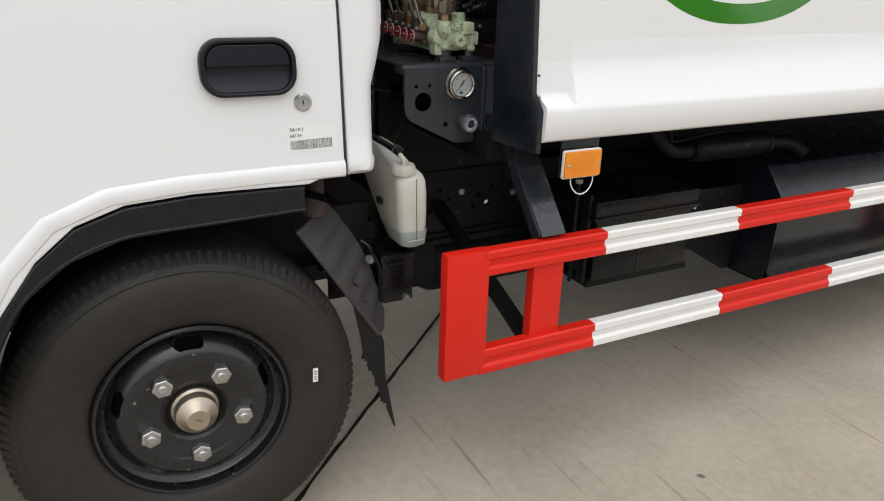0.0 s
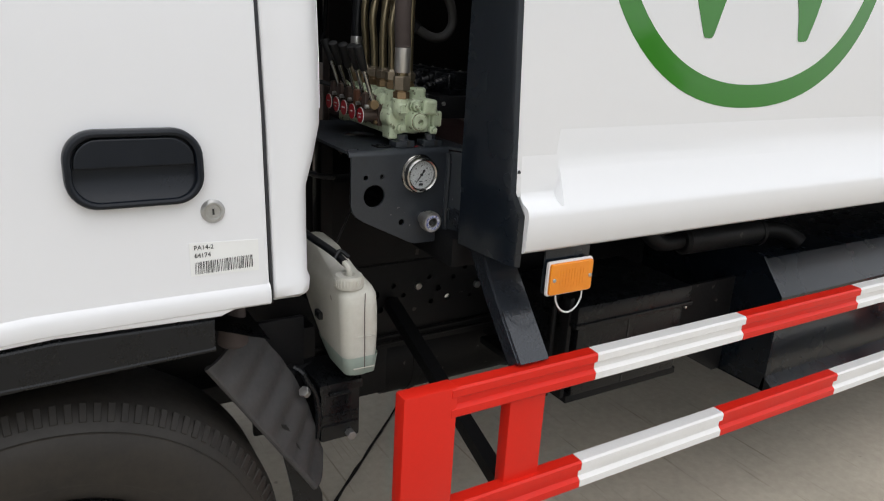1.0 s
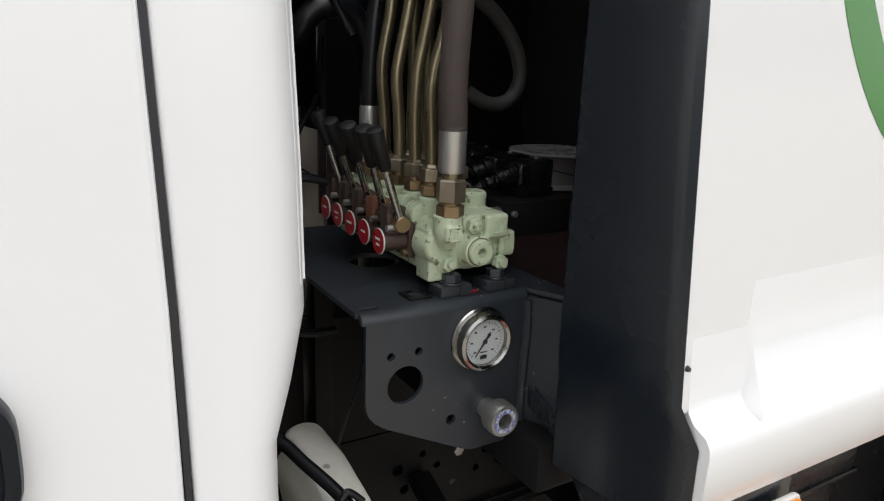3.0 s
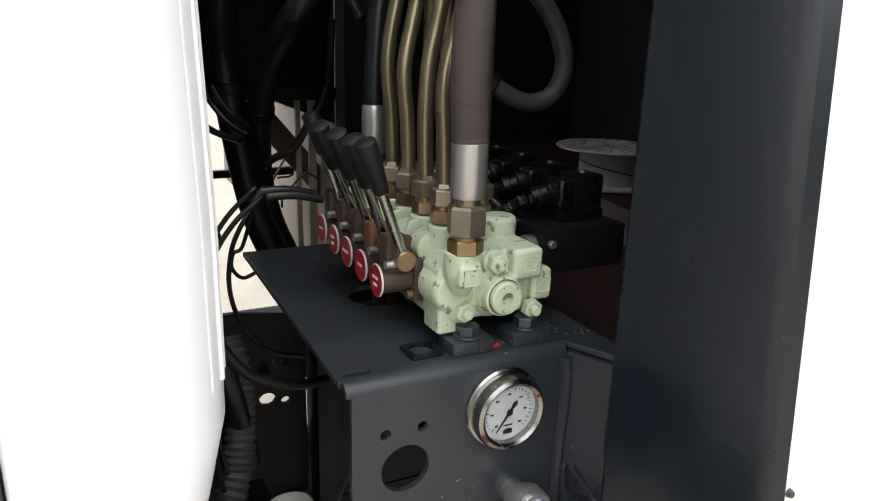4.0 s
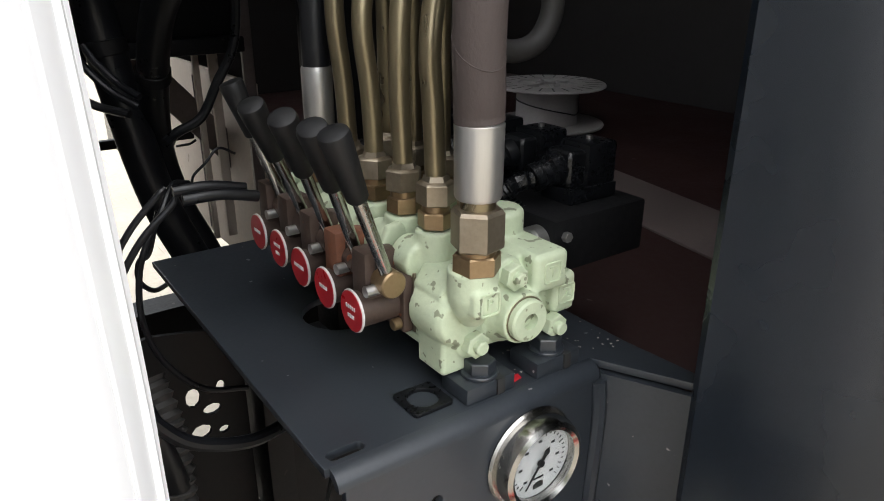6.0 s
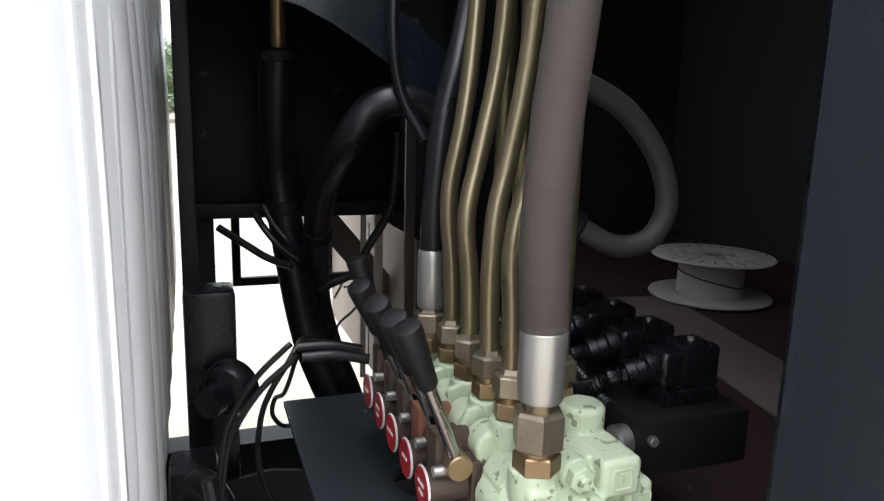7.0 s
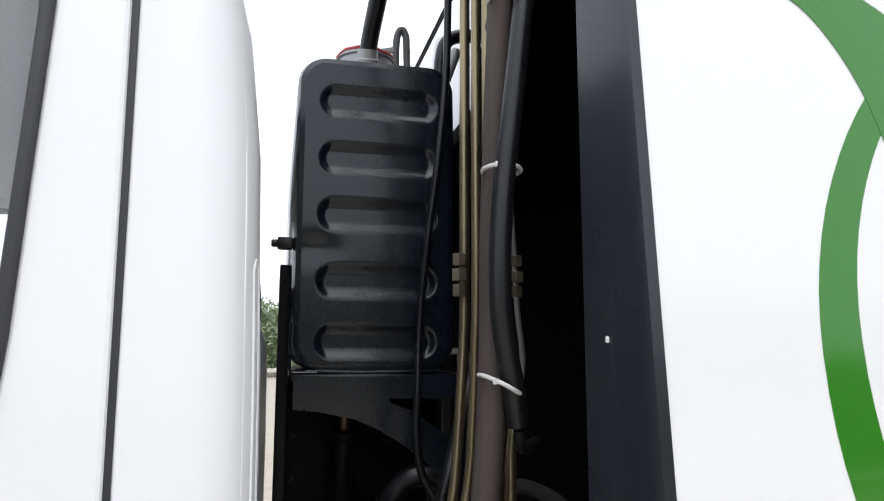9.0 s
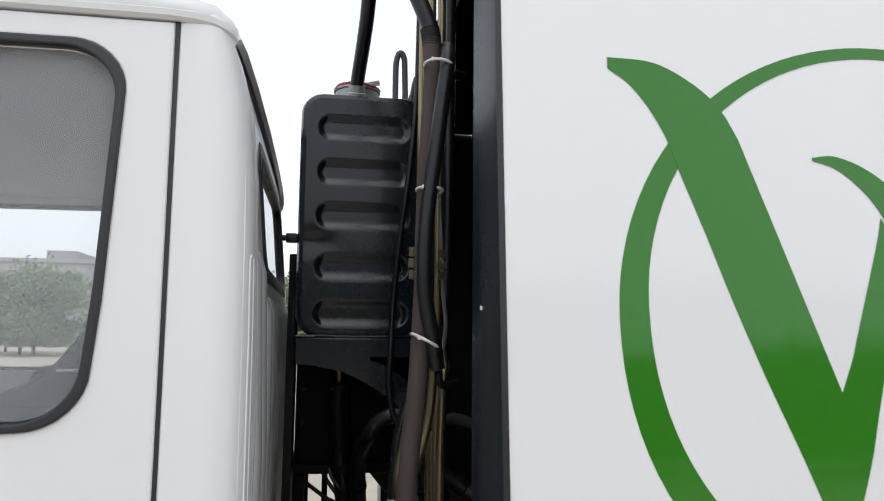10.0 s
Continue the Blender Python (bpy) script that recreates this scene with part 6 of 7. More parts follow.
def build_main_hose():
    h = thing("sleeved_pressure_hose", (0.744, 1.627, ZF), "brown fabric-sleeved hydraulic hose with crimped steel end", "hose")
    x, y, z = 0.7235, 1.606, 1.1135
    part("lock_nut", hexnut((x, y, z), (x, y, z + 0.0125), 0.0150, None, 0.62), NUT_OLD, h, "bronzed lock nut")
    part("thread", rod((x, y, z + 0.012), (x, y, z + 0.0165), 0.0118, 20), NUT_OLD, h)
    part("union_nut", lathe([(0, 0), (0.0148, 0), (0.0163, 0.0014), (0.0163, 0.0225), (0.0146, 0.0248), (0.0118, 0.0255), (0, 0.0255)], (x, y, z + 0.0155), (x, y, z + 1), 6, None, 0.22), NUT, h, "large yellow zinc union nut")
    part("stem", rod((x, y, z + 0.040), (x, y, z + 0.0485), 0.0108, 20), BRASS, h)
    part("ferrule", lathe([(0, 0), (0.0132, 0), (0.0142, 0.002), (0.0145, 0.040), (0.0146, 0.0435), (0.0136, 0.0445), (0, 0.0445)], (x, y, z + 0.0465), (x, y, z + 1), 36), ALU, h, "bright crimped ferrule")
    line = [(x, y, z + 0.0912), (x - 0.0005, y, z + 0.097), (x - 0.002, y - 0.002, z + 0.108), (0.7190, 1.602, 1.245), (0.7185, 1.600, 1.285), (0.7215, 1.600, 1.33), (0.7265, 1.600, 1.375), (0.7310, 1.600, 1.43), (0.7345, 1.602, 1.49), (0.738, 1.607, 1.56), (0.739, 1.606, 1.65), (0.742, 1.604, 1.74), (0.745, 1.603, 1.82), (0.748, 1.603, 1.90), (0.7455, 1.604, 1.955)]
    sleeve = part("sleeve", tube(line, 0.0146, 24, 8), HOSE, h, "brown wrapped fabric sleeve")
    pts = smooth_path(line, 10)
    for i in range(30, len(pts) - 6, 13):
        c, d = pts[i], (pts[i + 1] - pts[i]).normalized()
        s = d.orthogonal().normalized()
        o = d.cross(s)
        wrap = [c + 0.0145 * (math.cos(a) * s + math.sin(a) * o) + d * 0.010 * math.cos(a - 0.7) for a in [radians(q * 24) for q in range(16)]]
        part("wrap_edge", tube(wrap, 0.0004, 5, 2), HOSE, sleeve)
    part("upper_hose", tube([(0.7455, 1.604, 1.940), (0.7435, 1.604, 1.972), (0.730, 1.606, 2.008), (0.715, 1.61, 2.045), (0.700, 1.62, 2.10), (0.68, 1.65, 2.25), (0.67, 1.66, 2.6)], 0.0135, 18), HOSE_BLACK, h, "bare black rubber hose above the sleeve")
    part("tape_band", tube([(0.7462, 1.604, 1.945), (0.7450, 1.604, 1.958), (0.7425, 1.604, 1.972)], 0.0156, 16, 4, None, 0.08, 0.004), SEAL, h, "wound black tape")


build_main_hose()


def build_black_hose():
    h = thing("black_return_hose", (0.775, 1.56, 1.40), "glossy black rubber hose tied to the sleeved hose", "hose")
    part("hose", tube([(0.758, 1.590, 1.445), (0.750, 1.578, 1.484), (0.741, 1.571, 1.52), (0.7345, 1.567, 1.56), (0.7335, 1.566, 1.61), (0.736, 1.566, 1.66), (0.741, 1.567, 1.71), (0.749, 1.568, 1.77), (0.759, 1.570, 1.85), (0.766, 1.573, 1.905), (0.768, 1.582, 1.930), (0.767, 1.612, 1.940), (0.765, 1.66, 1.93), (0.765, 1.70, 1.90)], 0.0116, 20), HOSE_BLACK, h)
    part("elbow", tube([(0.760, 1.590, 1.440), (0.763, 1.597, 1.425), (0.774, 1.612, 1.418), (0.80, 1.65, 1.42)], 0.0060, 14), FRAME, h, "dark elbow fitting")
    for z, (cx, cy), r, droop in ((1.484, (0.741, 1.594), 0.025, 0.011), (1.71, (0.743, 1.588), 0.023, 0.001), (1.905, (0.756, 1.590), 0.027, 0.003)):
        loop = [(cx + r * 0.85 * math.cos(a), cy + r * 1.22 * math.sin(a), z - droop * math.cos(a)) for a in [radians(20 * q) for q in range(19)]]
        tie = thing("cable_tie", (cx, cy, z), "white nylon cable tie round two hoses", "cable tie", "hose ties")
        part("strap", tube(loop, 0.0023, 8, 2), TIE, tie)
        part("buckle", block(cx - r * 0.5 - 0.003, cx - r * 0.5 + 0.002, cy - r * 1.05 - 0.002, cy - r * 1.05 + 0.002, z + droop * 0.5 - 0.003, z + droop * 0.5 + 0.003, 0.0008), TIE, tie)


build_black_hose()


def build_back_hose():
    h = thing("crimped_black_hose", (0.720, 1.826, ZF), "black hydraulic hose with crimped steel end", "hose")
    x, y = 0.719, 1.800
    fitting(h, x, y, ZF, 0.0150, 0.042)
    part("ferrule", lathe([(0, 0), (0.0105, 0), (0.0118, 0.003), (0.0118, 0.047), (0.011, 0.050), (0, 0.050)], (x, y, ZF + 0.038), (x, y, ZF + 1), 24), ALU, h)
    part("hose", tube([(x, y, ZF + 0.08), (x + 0.001, y, 1.25), (x + 0.009, y + 0.004, 1.325), (x + 0.027, y + 0.015, 1.38), (x + 0.06, y + 0.07, 1.45), (0.815, 1.925, 1.53), (0.835, 1.95, 1.65), (0.84, 1.96, 2.6)], 0.0105, 16), HOSE_BLACK, h)
    g = thing("looped_suction_hose", (0.70, 1.95, 1.30), "black suction hose looping under the oil tank", "hose")
    part("hose", tube([(0.800, 1.945, 1.08), (0.797, 1.945, 1.20), (0.788, 1.948, 1.285), (0.768, 1.950, 1.325), (0.738, 1.950, 1.338), (0.708, 1.955, 1.330), (0.686, 1.965, 1.30), (0.672, 2.03, 1.25), (0.674, 2.10, 1.18), (0.688, 2.18, 1.08), (0.708, 2.20, 1.0), (0.735, 2.20, 0.93), (0.77, 2.20, 0.82)], 0.0165, 16), HOSE_BLACK, g, "black rubber hose")
    part("clamp_band", rod((0.7975, 1.945, 1.185), (0.7972, 1.945, 1.197), 0.0182, 20, 0.001), FRAME, g, "dark hose clamp")
    part("clamp_band", rod((0.6738, 2.097, 1.184), (0.6750, 2.106, 1.172), 0.0182, 20, 0.001), FRAME, g, "dark hose clamp")


build_back_hose()


def build_grey_loop():
    h = thing("grey_looped_hose", (0.88, 1.75, 1.24), "grey rubber hose hanging in a loop inside the body front", "hose")
    part("hose", tube([(0.775, 1.74, 1.338), (0.800, 1.745, 1.352), (0.825, 1.75, 1.352), (0.866, 1.75, 1.332), (0.900, 1.75, 1.295), (0.913, 1.75, 1.255), (0.900, 1.752, 1.226), (0.872, 1.757, 1.219), (0.840, 1.765, 1.234), (0.80, 1.78, 1.262)], 0.0096, 16), HOSE_GREY, h)
    part("coupling", rod((0.838, 1.766, 1.232), (0.80, 1.78, 1.258), 0.0155, 16, 0.002), FRAME, h)


build_grey_loop()


# ---- connectors beside the valve ----
def build_solenoids():
    s = thing("solenoid_block", (0.88, 1.70, TOP), "black solenoid block with cable plugs and corrugated conduit", "solenoid valve")
    top = 1.111
    part("base_block", block(0.828, 0.9275, 1.646, 1.895, 1.068, top, 0.003), FRAME, s, "dark machined block")
    part("mount_foot", block(0.832, 0.857, 1.70, 1.87, TOP + 0.0005, 1.068, 0.002), FRAME, s)
    part("face_screw", hexnut((0.838, 1.646, 1.098), (0.838, 1.641, 1.098), 0.004), STEEL, s)
    for k in range(4):
        y = 1.683 + 0.0555 * k
        plug = part("plug", block(0.880, 0.912, y - 0.0165, y + 0.0165, top + 0.010, top + 0.046, 0.004), BLACK, s, "black square cable plug")
        part("plug_foot", block(0.862, 0.913, y - 0.0175, y + 0.0175, top, top + 0.0125, 0.002), BLACK, plug)
        part("coil", block(0.862, 0.882, y - 0.014, y + 0.014, top + 0.012, top + 0.042, 0.006, 3), BLACK, plug)
        part("gland", lathe([(0, 0), (0.0125, 0), (0.0130, 0.002), (0.0130, 0.009), (0.0105, 0.011), (0.0105, 0.018), (0.0115, 0.019), (0.0115, 0.026), (0, 0.027)], (0.866, y, top + 0.028), (0.840, y + 0.006, top + 0.020), 20), BLACK, plug)
        part("latch", block(0.911, 0.917, y - 0.006, y + 0.006, top + 0.014, top + 0.020, 0.001), BLACK, plug)
        part("plug_screw", rod((0.896, y, top + 0.046), (0.896, y, top + 0.0485), 0.0028, 12), STEEL, plug)
        part("conduit", tube([(0.846, y + 0.004, top + 0.021), (0.832, y + 0.010, top + 0.018), (0.824, y + 0.024, top + 0.006), (0.821, y + 0.045, top - 0.002), (0.820, y + 0.075, top + 0.004)], 0.0078, 10, 6, None, 0.16, 0.0045), BLACK, s, "corrugated black conduit")
    for dx, dz in ((0.0, 0.0), (0.012, 0.012)):
        part("loom", tube([(0.822 + dx, 1.690, top - 0.020 + dz), (0.818 + dx, 1.74, top - 0.006 + dz), (0.822 + dx, 1.82, top + 0.016 + dz), (0.834 + dx, 1.89, top + 0.022 + dz), (0.85, 1.93, top - 0.03)], 0.0088, 10, 6, None, 0.16, 0.0045), BLACK, s, "thick corrugated loom")


build_solenoids()


def build_spool():
    s = thing("wire_spool", (1.515, 2.380, 0.969), "empty grey plastic wire spool with a strand of black wire", "spool")
    a, b = (1.515, 2.380, 0.9722), (1.515, 2.380, 2.0)
    R = 0.117
    part("lower_flange", lathe([(0.03, 0), (R, 0), (R + 0.002, 0.003), (R, 0.006), (0.03, 0.006)], a, b, 56), SPOOL, s)
    part("core", lathe([(0.064, 0.006), (0.064, 0.080), (0.055, 0.080), (0.055, 0.006)], a, b, 40), SPOOL, s)
    up = bmesh.new()
    merged(up, lathe([(0.066, 0.080), (R, 0.080), (R + 0.002, 0.082), (R, 0.085), (R - 0.004, 0.0855), (0.062, 0.0855), (0.062, 0.083), (0.052, 0.0815), (0.052, 0.080)], a, b, 56))
    flange = part("upper_flange", up, SPOOL, s)
    for k in range(24):
        m = Matrix.Translation((1.515, 2.380, 0.9722 + 0.0855)) @ Matrix.Rotation(2 * math.pi * k / 24, 4, "Z") @ Matrix.Rotation(radians(8), 4, "Z")
        part("slot", turned(block(0.076, 0.110, -0.0015, 0.0015, -0.001, 0.0004), m), INK, flange)
    for k in range(6):
        m = Matrix.Translation((1.515, 2.380, 0.9722 + 0.080)) @ Matrix.Rotation(2 * math.pi * k / 6, 4, "Z")
        part("spoke", turned(block(0.022, 0.056, -0.002, 0.002, -0.03, 0.006), m), SPOOL, flange)
    part("hub", lathe([(0.018, 0.02), (0.027, 0.02), (0.027, 0.084), (0.018, 0.084)], a, b, 28), SPOOL, s)
    loop = [(1.515 + 0.066 * math.cos(q), 2.380 + 0.066 * math.sin(q), 0.998 + 0.03 * abs(math.sin(q * 0.5 + 0.6))) for q in [radians(24 * i) for i in range(24)]]
    part("wire_strand", tube(loop, 0.0014, 6, 3), INK, s, "thin black wire")


build_spool()


# ---- oil tank on its stand ----
def build_tank():
    t = thing("hydraulic_oil_tank", (0.63, 2.2, 1.53), "dark grey pressed steel hydraulic oil tank with rounded corners", "oil tank")
    y0, y1 = 1.965, 2.85
    x0, x1, z0, z1 = 0.536, 0.787, 1.488, 1.983
    shell = bmesh.new()
    outer = [round_rect(x0 + d, x1 - d, z0 + d, z1 - d, 0.045 - d, 8) for d in (0.0, 0.0, 0.004, 0.012)]
    rings = [[shell.verts.new((u, y, w)) for u, w in o] for o, y in zip(outer, (y1, y0 + 0.012, y0 + 0.002, y0))]
    for a, b in zip(rings, rings[1:]):
        for k in range(len(a)):
            shell.faces.new((a[k], a[(k + 1) % len(a)], b[(k + 1) % len(a)], b[k]))
    shell.faces.new(rings[0])
    bmesh.ops.recalc_face_normals(shell, faces=shell.faces[:])
    part("shell", shell, TANK, t, "dark grey tank shell", angle=45)
    # pressed end with five horizontal flutes
    end = bmesh.new()
    nu, nv = 70, 170
    flutes = [1.910, 1.818, 1.7285, 1.626, 1.534]
    bx0, bx1, bz0, bz1 = x0 + 0.012, x1 - 0.012, z0 + 0.012, z1 - 0.012
    grid = []
    for j in range(nv + 1):
        row = []
        w = bz0 + (bz1 - bz0) * j / nv
        dz = max(0.0, 0.033 - min(w - bz0, bz1 - w))
        inset = 0.033 - math.sqrt(max(0.0, 0.033 ** 2 - dz ** 2))
        for i in range(nu + 1):
            u = bx0 + inset + (bx1 - bx0 - 2 * inset) * i / nu
            press = 0.0
            for f in flutes:
                d = math.hypot(max(0.0, abs(u - 0.664) - 0.066), w - f)
                lev = (w - f) / 0.029
                across = (lev + 1.0) / 0.66 if lev < -0.2 else (1.0 - lev) / 0.62
                p = min(1.0, max(0.0, min(across, (0.029 - d) / 0.013)))
                press = max(press, p * p * (3 - 2 * p))
            dent = 0.004 * math.exp(-(((u - 0.568) / 0.03) ** 2 + ((w - 1.675) / 0.02) ** 2))
            row.append(end.verts.new((u, y0 + 0.0062 * press + dent, w)))
        grid.append(row)
    for a, b in zip(grid, grid[1:]):
        for k in range(nu):
            end.faces.new((a[k], a[k + 1], b[k + 1], b[k]))
    bmesh.ops.recalc_face_normals(end, faces=end.faces[:])
    part("pressed_end", end, TANK, t, "dark grey end plate with five pressed flutes", angle=60)
    part("bottom_weld", tube([(0.56, y0 + 0.004, z0 + 0.002), (0.65, y0 + 0.002, z0), (0.765, y0 + 0.004, z0 + 0.002)], 0.003, 6), DARK, t)
    fx, fy = 0.650, 2.055
    neck = part("filler_neck", lathe([(0.040, -0.004), (0.0465, -0.004), (0.0465, 0.030), (0.050, 0.032), (0.050, 0.036), (0.044, 0.037)], (fx, fy, z1), (fx, fy, z1 + 1), 36), FILLER, t, "silvery grey filler neck")
    rim = [(fx + 0.0475 * math.cos(a), fy + 0.0475 * math.sin(a), z1 + 0.0385 + 0.0022 * math.sin(3 * a + 0.6) + 0.0012 * math.sin(7 * a)) for a in [radians(15 * q) for q in range(25)]]
    part("rim_seal", tube(rim, 0.0036, 8, 2), REDCAP, neck, "uneven red rubber rim")
    part("filler_cap", lathe([(0, 0.047), (0.020, 0.047), (0.030, 0.044), (0.041, 0.042), (0.043, 0.036)], (fx, fy, z1), (fx, fy, z1 + 1), 36), FILLER, t, "flat grey filler cap")
    part("cap_wing", turned(block(-0.006, 0.032, -0.004, 0.004, 0.0, 0.010, 0.002), Matrix.Translation((fx + 0.018, fy - 0.006, z1 + 0.045)) @ Matrix.Rotation(radians(-14), 4, "Y")), FILLER, t)
    part("return_hose", tube([(0.646, 1.998, z1 - 0.004), (0.646, 1.99, z1 + 0.02), (0.649, 1.972, z1 + 0.05), (0.655, 1.93, z1 + 0.095), (0.660, 1.88, z1 + 0.15), (0.662, 1.83, z1 + 0.24), (0.662, 1.79, z1 + 0.40), (0.660, 1.78, z1 + 0.65)], 0.0142, 16), HOSE_BLACK, t, "black hose rising from the tank")
    part("return_elbow", lathe([(0.012, 0), (0.0195, 0.0), (0.0195, 0.016), (0.0170, 0.018), (0.0170, 0.032)], (0.646, 1.998, z1 - 0.004), (0.646, 1.78, z1 + 0.6), 20), FILLER, t, "grey hose sleeve")
    part("breather_loop", tube([(0.778, 2.51, z1 - 0.004), (0.777, 2.51, z1 + 0.22), (0.778, 2.51, z1 + 0.285), (0.784, 2.51, z1 + 0.312), (0.792, 2.51, z1 + 0.318), (0.799, 2.51, z1 + 0.308), (0.803, 2.51, z1 + 0.275), (0.804, 2.51, z1 + 0.10), (0.775, 2.51, z1 - 0.006)], 0.0085, 12), HOSE_GREY, t, "dull grey breather hose loop")
    part("side_hose", tube([(0.770, 2.00, z1 - 0.012), (0.772, 2.00, z1 + 0.025), (0.779, 2.00, z1 + 0.055), (0.797, 2.00, z1 + 0.070), (0.830, 2.00, z1 + 0.074), (0.88, 2.01, z1 + 0.07)], 0.0115, 14), HOSE_BLACK, t)
    part("side_fitting", rod((0.776, 1.985, z1 - 0.016), (0.796, 1.985, z1 + 0.040), 0.0085, 14, 0.001), FILLER, t, "grey elbow fitting")
    strap = tube([(0.5355, 1.955, 1.559), (0.5350, 1.954, 1.53), (0.5355, 1.954, 1.500), (0.538, 1.954, 1.490), (0.548, 1.954, 1.4885), (0.575, 1.954, 1.4885)], 0.0022, 8)
    part("hold_strap", strap, DARK, t, "thin bent steel strap")
    part("side_latch", block(0.512, 0.536, 1.985, 2.010, 1.676, 1.694, 0.004), BLACK, t)
    part("side_latch_knob", rod((0.513, 1.997, 1.685), (0.503, 1.997, 1.685), 0.006, 12, 0.002), BLACK, t)
    # thin corrugated cable in front of the end
    c = thing("hanging_cable", (0.72, 1.90, 1.35), "thin black rubber cable hanging before the tank", "cable")
    part("cable", tube([(0.772, 1.935, 2.45), (0.768, 1.935, 2.07), (0.764, 1.935, 1.94), (0.754, 1.940, 1.82), (0.737, 1.945, 1.68), (0.727, 1.948, 1.56), (0.722, 1.936, 1.46), (0.720, 1.932, 1.40), (0.728, 1.930, 1.345), (0.75, 1.92, 1.30)], 0.0060, 12, 8), HOSE_BLACK, c)



build_tank()


def build_stand():
    s = thing("tank_stand", (0.63, 2.2, 0.66), "dark grey steel stand with a curved gusset under the oil tank", "stand")
    part("shelf", block(0.540, 0.820, 1.951, 2.66, 1.474, 1.486, 0.002), DARK, s)
    front = [(0.541, 1.484), (0.541, 1.436), (0.58, 1.432), (0.632, 1.421), (0.665, 1.406), (0.700, 1.385), (0.728, 1.366), (0.760, 1.333), (0.785, 1.295), (0.812, 1.24), (0.82, 1.24), (0.82, 1.484)]
    hole = [(0.682, 1.450), (0.806, 1.450), (0.806, 1.355), (0.78, 1.385), (0.745, 1.413), (0.712, 1.434), (0.684, 1.444)]
    part("gusset", plate([front, hole], 1.945, 0.006, 0.001), TANK, s, "curved dark grey gusset plate")
    part("left_post", block(0.518, 0.5355, 2.06, 2.20, 0.66, 1.66, 0.003), FRAME, s)
    part("back_panel", block(0.5365, 0.82, 2.245, 2.260, 1.19, 1.470, 0.003), FRAME, s, "dark steel back panel")
    part("panel_lip", block(0.5365, 0.82, 2.215, 2.244, 1.180, 1.200, 0.003), FRAME, s)
    part("post", block(0.800, 0.845, 1.955, 2.01, 0.88, 1.473, 0.003), FRAME, s)
    part("post", block(0.525, 0.565, 2.56, 2.62, 0.66, 1.473, 0.003), FRAME, s)


build_stand()


def build_air_pipe():
    a = thing("intake_duct", (0.66, 2.06, 0.66), "thick black intake duct between cab and body", "duct")
    part("duct", tube([(0.630, 2.09, 1.385), (0.631, 2.12, 1.31), (0.636, 2.15, 1.24), (0.651, 2.15, 1.13), (0.670, 2.15, 1.03), (0.694, 2.15, 0.96), (0.74, 2.15, 0.85), (0.78, 2.15, 0.70)], 0.0215, 20), HOSE_BLACK, a)
    part("collar", rod((0.630, 2.09, 1.379), (0.630, 2.088, 1.393), 0.0245, 20, 0.002), FRAME, a)
    part("metal_pipe", tube([(0.630, 2.09, 1.380), (0.629, 2.08, 1.42), (0.629, 2.07, 1.472)], 0.0085, 14), NUT_OLD, a, "tarnished yellow metal pipe")
    part("clamp_band", rod((0.6395, 2.15, 1.212), (0.6418, 2.15, 1.196), 0.0232, 20, 0.001), FRAME, a)
    f = thing("cab_catch_frame", (0.56, 2.28, 0.9), "thin black steel frame behind the cab", "frame")
    part("upright", block(0.602, 0.618, 2.63, 2.645, 0.999, 1.28, 0.002), FRAME, f)
    part("cross_bar", block(0.602, 0.86, 2.63, 2.645, 0.983, 0.999, 0.002), FRAME, f)
    part("top_bar", block(0.56, 0.86, 2.63, 2.645, 1.28, 1.30, 0.002), FRAME, f)
    part("upright", block(0.530, 0.560, 2.27, 2.30, 0.66, 1.188, 0.003), FRAME, f)
    part("head_rail", block(0.52, 0.83, 2.26, 2.30, 1.188, 1.22, 0.003), FRAME, f)
    d = thing("diagonal_stay", (0.8, 2.5, 0.9), "grey flat steel stay under the tank", "stay")
    part("bar", turned(block(-0.24, 0.24, -0.004, 0.004, -0.022, 0.022, 0.002), Matrix.Translation((0.835, 2.47, 1.035)) @ Matrix.Rotation(radians(50), 4, "Y")), BEAM, d)
    b = thing("beige_board", (0.872, 2.7, 0.80), "dusty beige board standing against the body front", "board")
    part("board", block(0.868, 0.876, 2.33, 3.015, 0.80, 1.12, 0.001), BOARD, b)
    part("seam", block(0.8665, 0.8680, 2.62, 2.624, 0.81, 1.10), BEAM, b)
    part("wire_tie", tube([(0.790, 2.495, 1.005), (0.800, 2.485, 1.008), (0.812, 2.495, 1.006), (0.822, 2.492, 1.012)], 0.0022, 6), INK, d, "twist of black wire")
    part("bent_wire", tube([(0.772, 2.495, 0.985), (0.792, 2.48, 1.03), (0.815, 2.47, 1.065), (0.835, 2.47, 1.058)], 0.0022, 6), HUBCAP, d, "bent dull wire")
    for x, w, mat, text in ((0.779, 0.004, BOARD, "slim pale upright"), (0.803, 0.0065, BOARD, "pale upright"), (0.853, 0.008, BEAM, "dusty brown upright")):
        q = thing("upright_bar", (x, 2.3, 0.90), text + " behind the valve bench", "upright", "uprights behind the bench")
        part("bar", block(x - w, x + w, 2.296, 2.304, 0.906 if x < 0.85 else 0.963, 1.46, 0.001), mat, q)
    h = thing("engine_clutter", (0.52, 2.0, 0.66), "greasy black brake servo and hose fittings", "brake servo")
    part("servo", lathe([(0, 0), (0.022, 0.003), (0.029, 0.010), (0.029, 0.022), (0.024, 0.030), (0.015, 0.034), (0.014, 0.06), (0, 0.06)], (0.570, 1.98, 1.045), (0.33, 1.62, 1.02), 28), BLACK, h)
    part("bracket", block(0.518, 0.570, 1.99, 2.04, 0.86, 1.139, 0.006), BLACK, h)
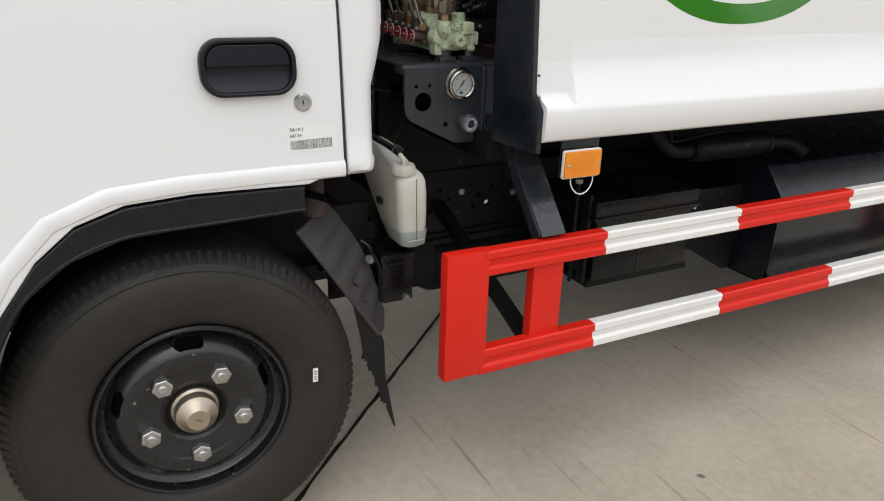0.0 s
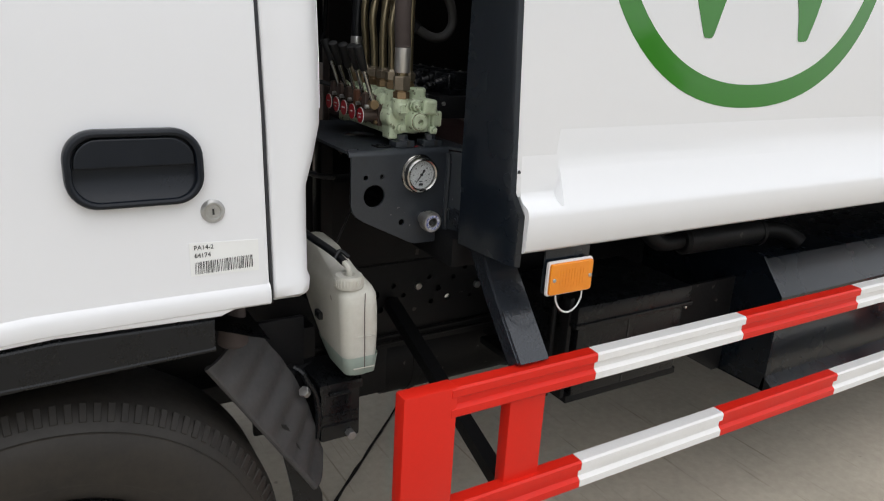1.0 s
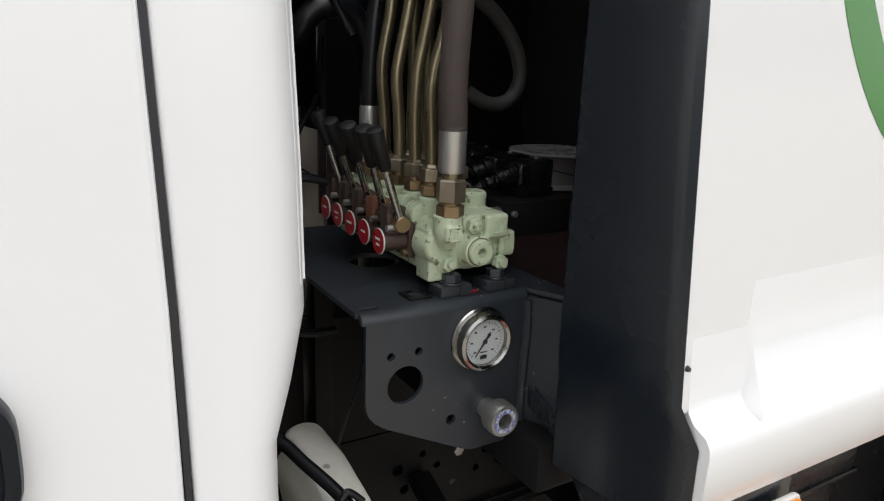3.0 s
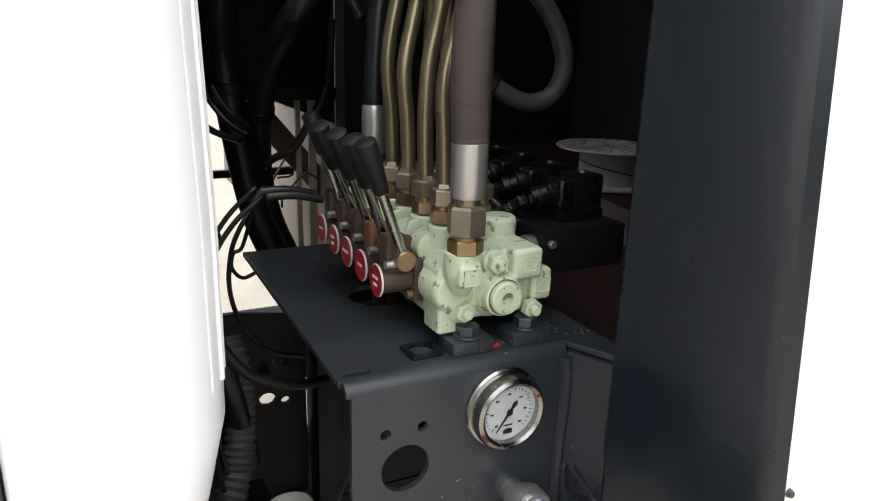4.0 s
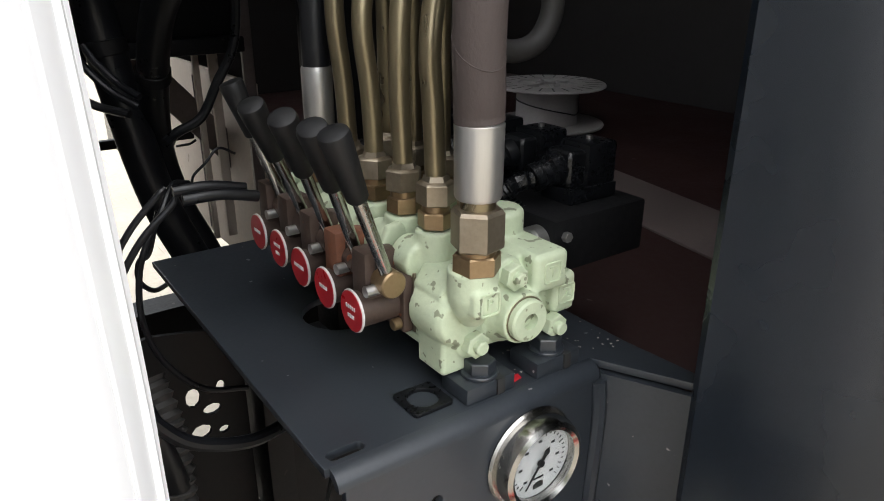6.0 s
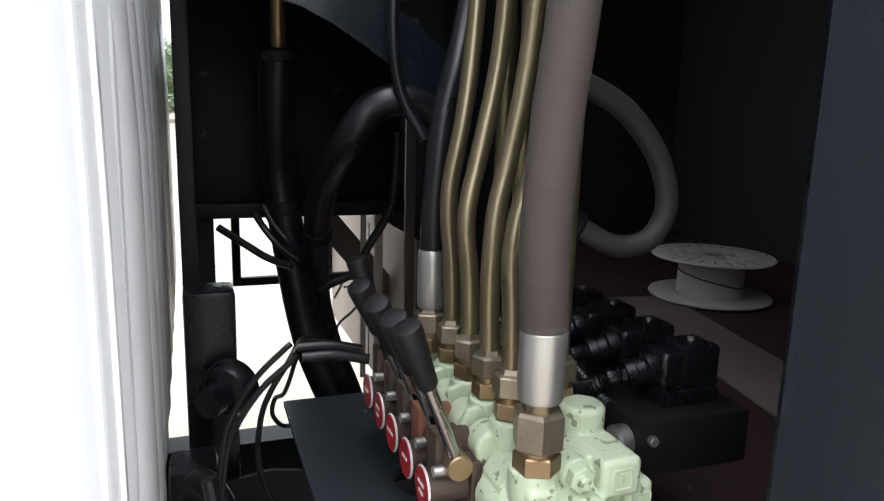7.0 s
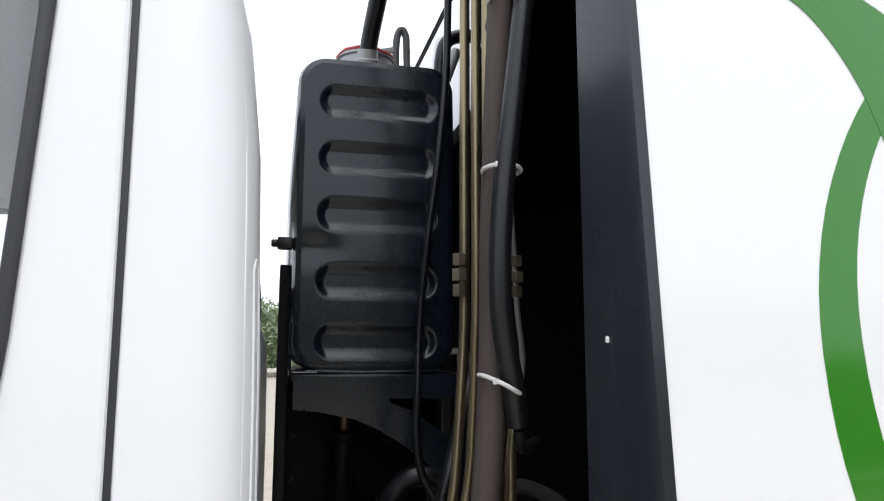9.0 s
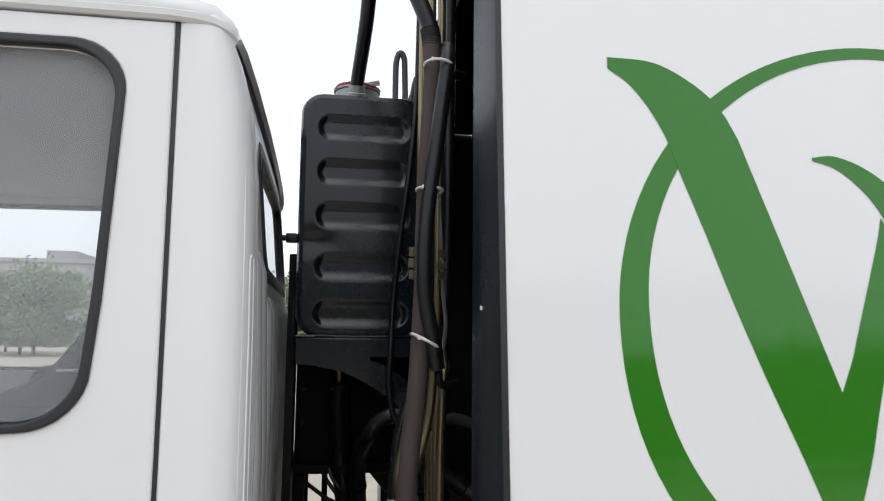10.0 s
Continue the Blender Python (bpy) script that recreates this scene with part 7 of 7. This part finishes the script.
    part("valve_body", block(0.500, 0.545, 1.88, 1.935, 0.93, 1.0, 0.01), BLACK, h)
    part("corrugated_boot", tube([(0.575, 1.88, 0.95), (0.58, 1.85, 0.90), (0.57, 1.82, 0.83), (0.55, 1.80, 0.78)], 0.018, 14, 6, None, 0.2, 0.008), HOSE_GREY, h, "dusty corrugated boot")
    part("lower_block", block(0.49, 0.59, 1.86, 1.95, 0.66, 0.88, 0.02), FRAME, h)
    part("hose", tube([(0.51, 1.90, 0.96), (0.53, 1.86, 1.0), (0.55, 1.82, 0.98), (0.57, 1.82, 0.90), (0.59, 1.86, 0.80)], 0.012, 12), HOSE_BLACK, h)
    cables = [[(0.606, 1.840, 1.128), (0.600, 1.838, 1.124), (0.577, 1.836, 1.103), (0.557, 1.834, 1.074), (0.546, 1.83, 1.040), (0.541, 1.82, 0.96), (0.55, 1.81, 0.86), (0.57, 1.80, 0.76)],
              [(0.606, 1.815, 1.128), (0.603, 1.814, 1.122), (0.578, 1.812, 1.101), (0.557, 1.810, 1.071), (0.547, 1.806, 1.040), (0.538, 1.80, 0.95), (0.545, 1.80, 0.85), (0.56, 1.80, 0.74)],
              [(0.640, 1.90, 1.112), (0.622, 1.88, 1.118), (0.606, 1.865, 1.101), (0.590, 1.86, 1.078), (0.581, 1.86, 1.053), (0.578, 1.86, 1.014), (0.589, 1.86, 0.973), (0.618, 1.86, 0.936), (0.657, 1.86, 0.922)],
              [(0.533, 1.752, 1.060), (0.540, 1.75, 1.022), (0.553, 1.75, 0.992), (0.577, 1.75, 0.963), (0.618, 1.752, 0.945), (0.66, 1.77, 0.935)],
              [(0.634, 2.0, 1.06), (0.620, 2.0, 1.019), (0.609, 2.0, 1.012), (0.606, 2.0, 0.993), (0.619, 2.0, 0.978), (0.640, 2.0, 0.985)],
              [(0.690, 2.07, 1.050), (0.700, 2.10, 1.060), (0.716, 2.10, 1.074), (0.733, 2.10, 1.089), (0.752, 2.10, 1.080)],
              [(0.672, 2.09, 1.105), (0.690, 2.10, 1.113), (0.718, 2.10, 1.126), (0.739, 2.10, 1.160), (0.766, 2.10, 1.210), (0.775, 2.10, 1.30)],
              [(0.560, 2.12, 1.185), (0.592, 2.10, 1.165), (0.614, 2.10, 1.150), (0.640, 2.08, 1.142)],
              [(0.600, 2.10, 1.205), (0.612, 2.10, 1.185), (0.628, 2.09, 1.165), (0.648, 2.07, 1.150)],
              [(0.612, 2.11, 1.210), (0.622, 2.10, 1.190), (0.636, 2.09, 1.172), (0.650, 2.07, 1.160)]]
    gauges = (0.0027, 0.0027, 0.0027, 0.0055, 0.0026, 0.0016, 0.0055, 0.0045, 0.0040, 0.0040)
    for k, line in enumerate(cables):
        cab_ = thing("control_cable", line[0], "thin black control cable curving down behind the cab", "cable", "control cables")
        part("sheath", tube(line, gauges[k], 10), HOSE_BLACK, cab_)


build_air_pipe()


# ---- far surroundings ----
def build_tree(x, y, h, seed, name="tree"):
    rng = random.Random(seed)
    t = thing(name, (x, y, 0), "leafy green roadside tree in hazy distance", "tree", "roadside trees")
    trunk = tube([(x, y, 0), (x + rng.uniform(-0.1, 0.1), y, h * 0.3), (x + rng.uniform(-0.2, 0.2), y, h * 0.6)], 0.11, 8, 3)
    for k in range(6):
        a = rng.uniform(0, 6.28)
        z = h * rng.uniform(0.3, 0.55)
        tube([(x, y, z), (x + math.cos(a) * h * 0.12, y + math.sin(a) * h * 0.12, z + h * 0.12), (x + math.cos(a) * h * 0.22, y + math.sin(a) * h * 0.22, z + h * 0.3)], 0.04, 6, 3, trunk)
    part("trunk", trunk, BARK, t)
    verts, faces = [], []
    clumps = [(rng.gauss(0, h * 0.21), rng.gauss(0, h * 0.21), h * rng.uniform(0.16, 0.97)) for _ in range(52)]
    for cx, cy, cz in clumps:
        wide = h * 0.11 * rng.uniform(0.6, 1.3)
        for _ in range(110):
            p = Vector((x + cx + rng.gauss(0, wide), y + cy + rng.gauss(0, wide), max(0.6, cz + rng.gauss(0, wide * 0.8))))
            d = Vector((rng.uniform(-1, 1), rng.uniform(-1, 1), rng.uniform(-1, 1))).normalized()
            e = d.orthogonal().normalized()
            s = rng.uniform(0.10, 0.22)
            n = len(verts)
            verts += [p - d * s, p + e * s * 0.5, p + d * s, p - e * s * 0.5]
            faces.append((n, n + 1, n + 2, n + 3))
    mesh = bpy.data.meshes.new("crown")
    mesh.from_pydata([tuple(q) for q in verts], [], faces)
    mesh.materials.append(LEAF)
    ob = new("crown", mesh)
    ob.parent = t
    ob.matrix_parent_inverse = Matrix.Translation(t.location).inverted()


rng_t = random.Random(21)
for k in range(30):
    build_tree(-46 + k * 2.5 + rng_t.uniform(-0.8, 0.8), 50 + rng_t.uniform(-3, 7), rng_t.uniform(4.3, 5.2), k)


# unseen trees behind the viewpoint, added for the reflections in the paintwork
first_trees = [o for o in scene.collection.objects if o.parent is None and o.name.split(".")[0] == "tree"]
for k in range(26):
    one = first_trees[k % len(first_trees)]
    copy_thing(one, pose(-30 + k * 2.3 + rng_t.uniform(-0.8, 0.8), -27 + rng_t.uniform(-3, 3), 0, 0, 0, 37 * k))


def build_far_building():
    b = thing("office_building", (-60, 120, 0), "pale grey concrete building beyond the trees", "building")
    part("wall", block(-100, -34, 120, 140, 0, 12.2), WALL_FAR, b)
    part("roof_house", block(-42.5, -38, 121, 130, 12.2, 14.2), WALL_FAR, b)
    for i in range(12):
        for j in range(3):
            w = part("window", block(-98 + i * 5.3, -95.2 + i * 5.3, 119.9, 120.05, 1.5 + j * 3.6, 3.2 + j * 3.6), PANE_FAR, b)
    part("parapet", block(-100.3, -33.7, 119.7, 120.3, 12.2, 12.8), WALL_FAR, b)


build_far_building()
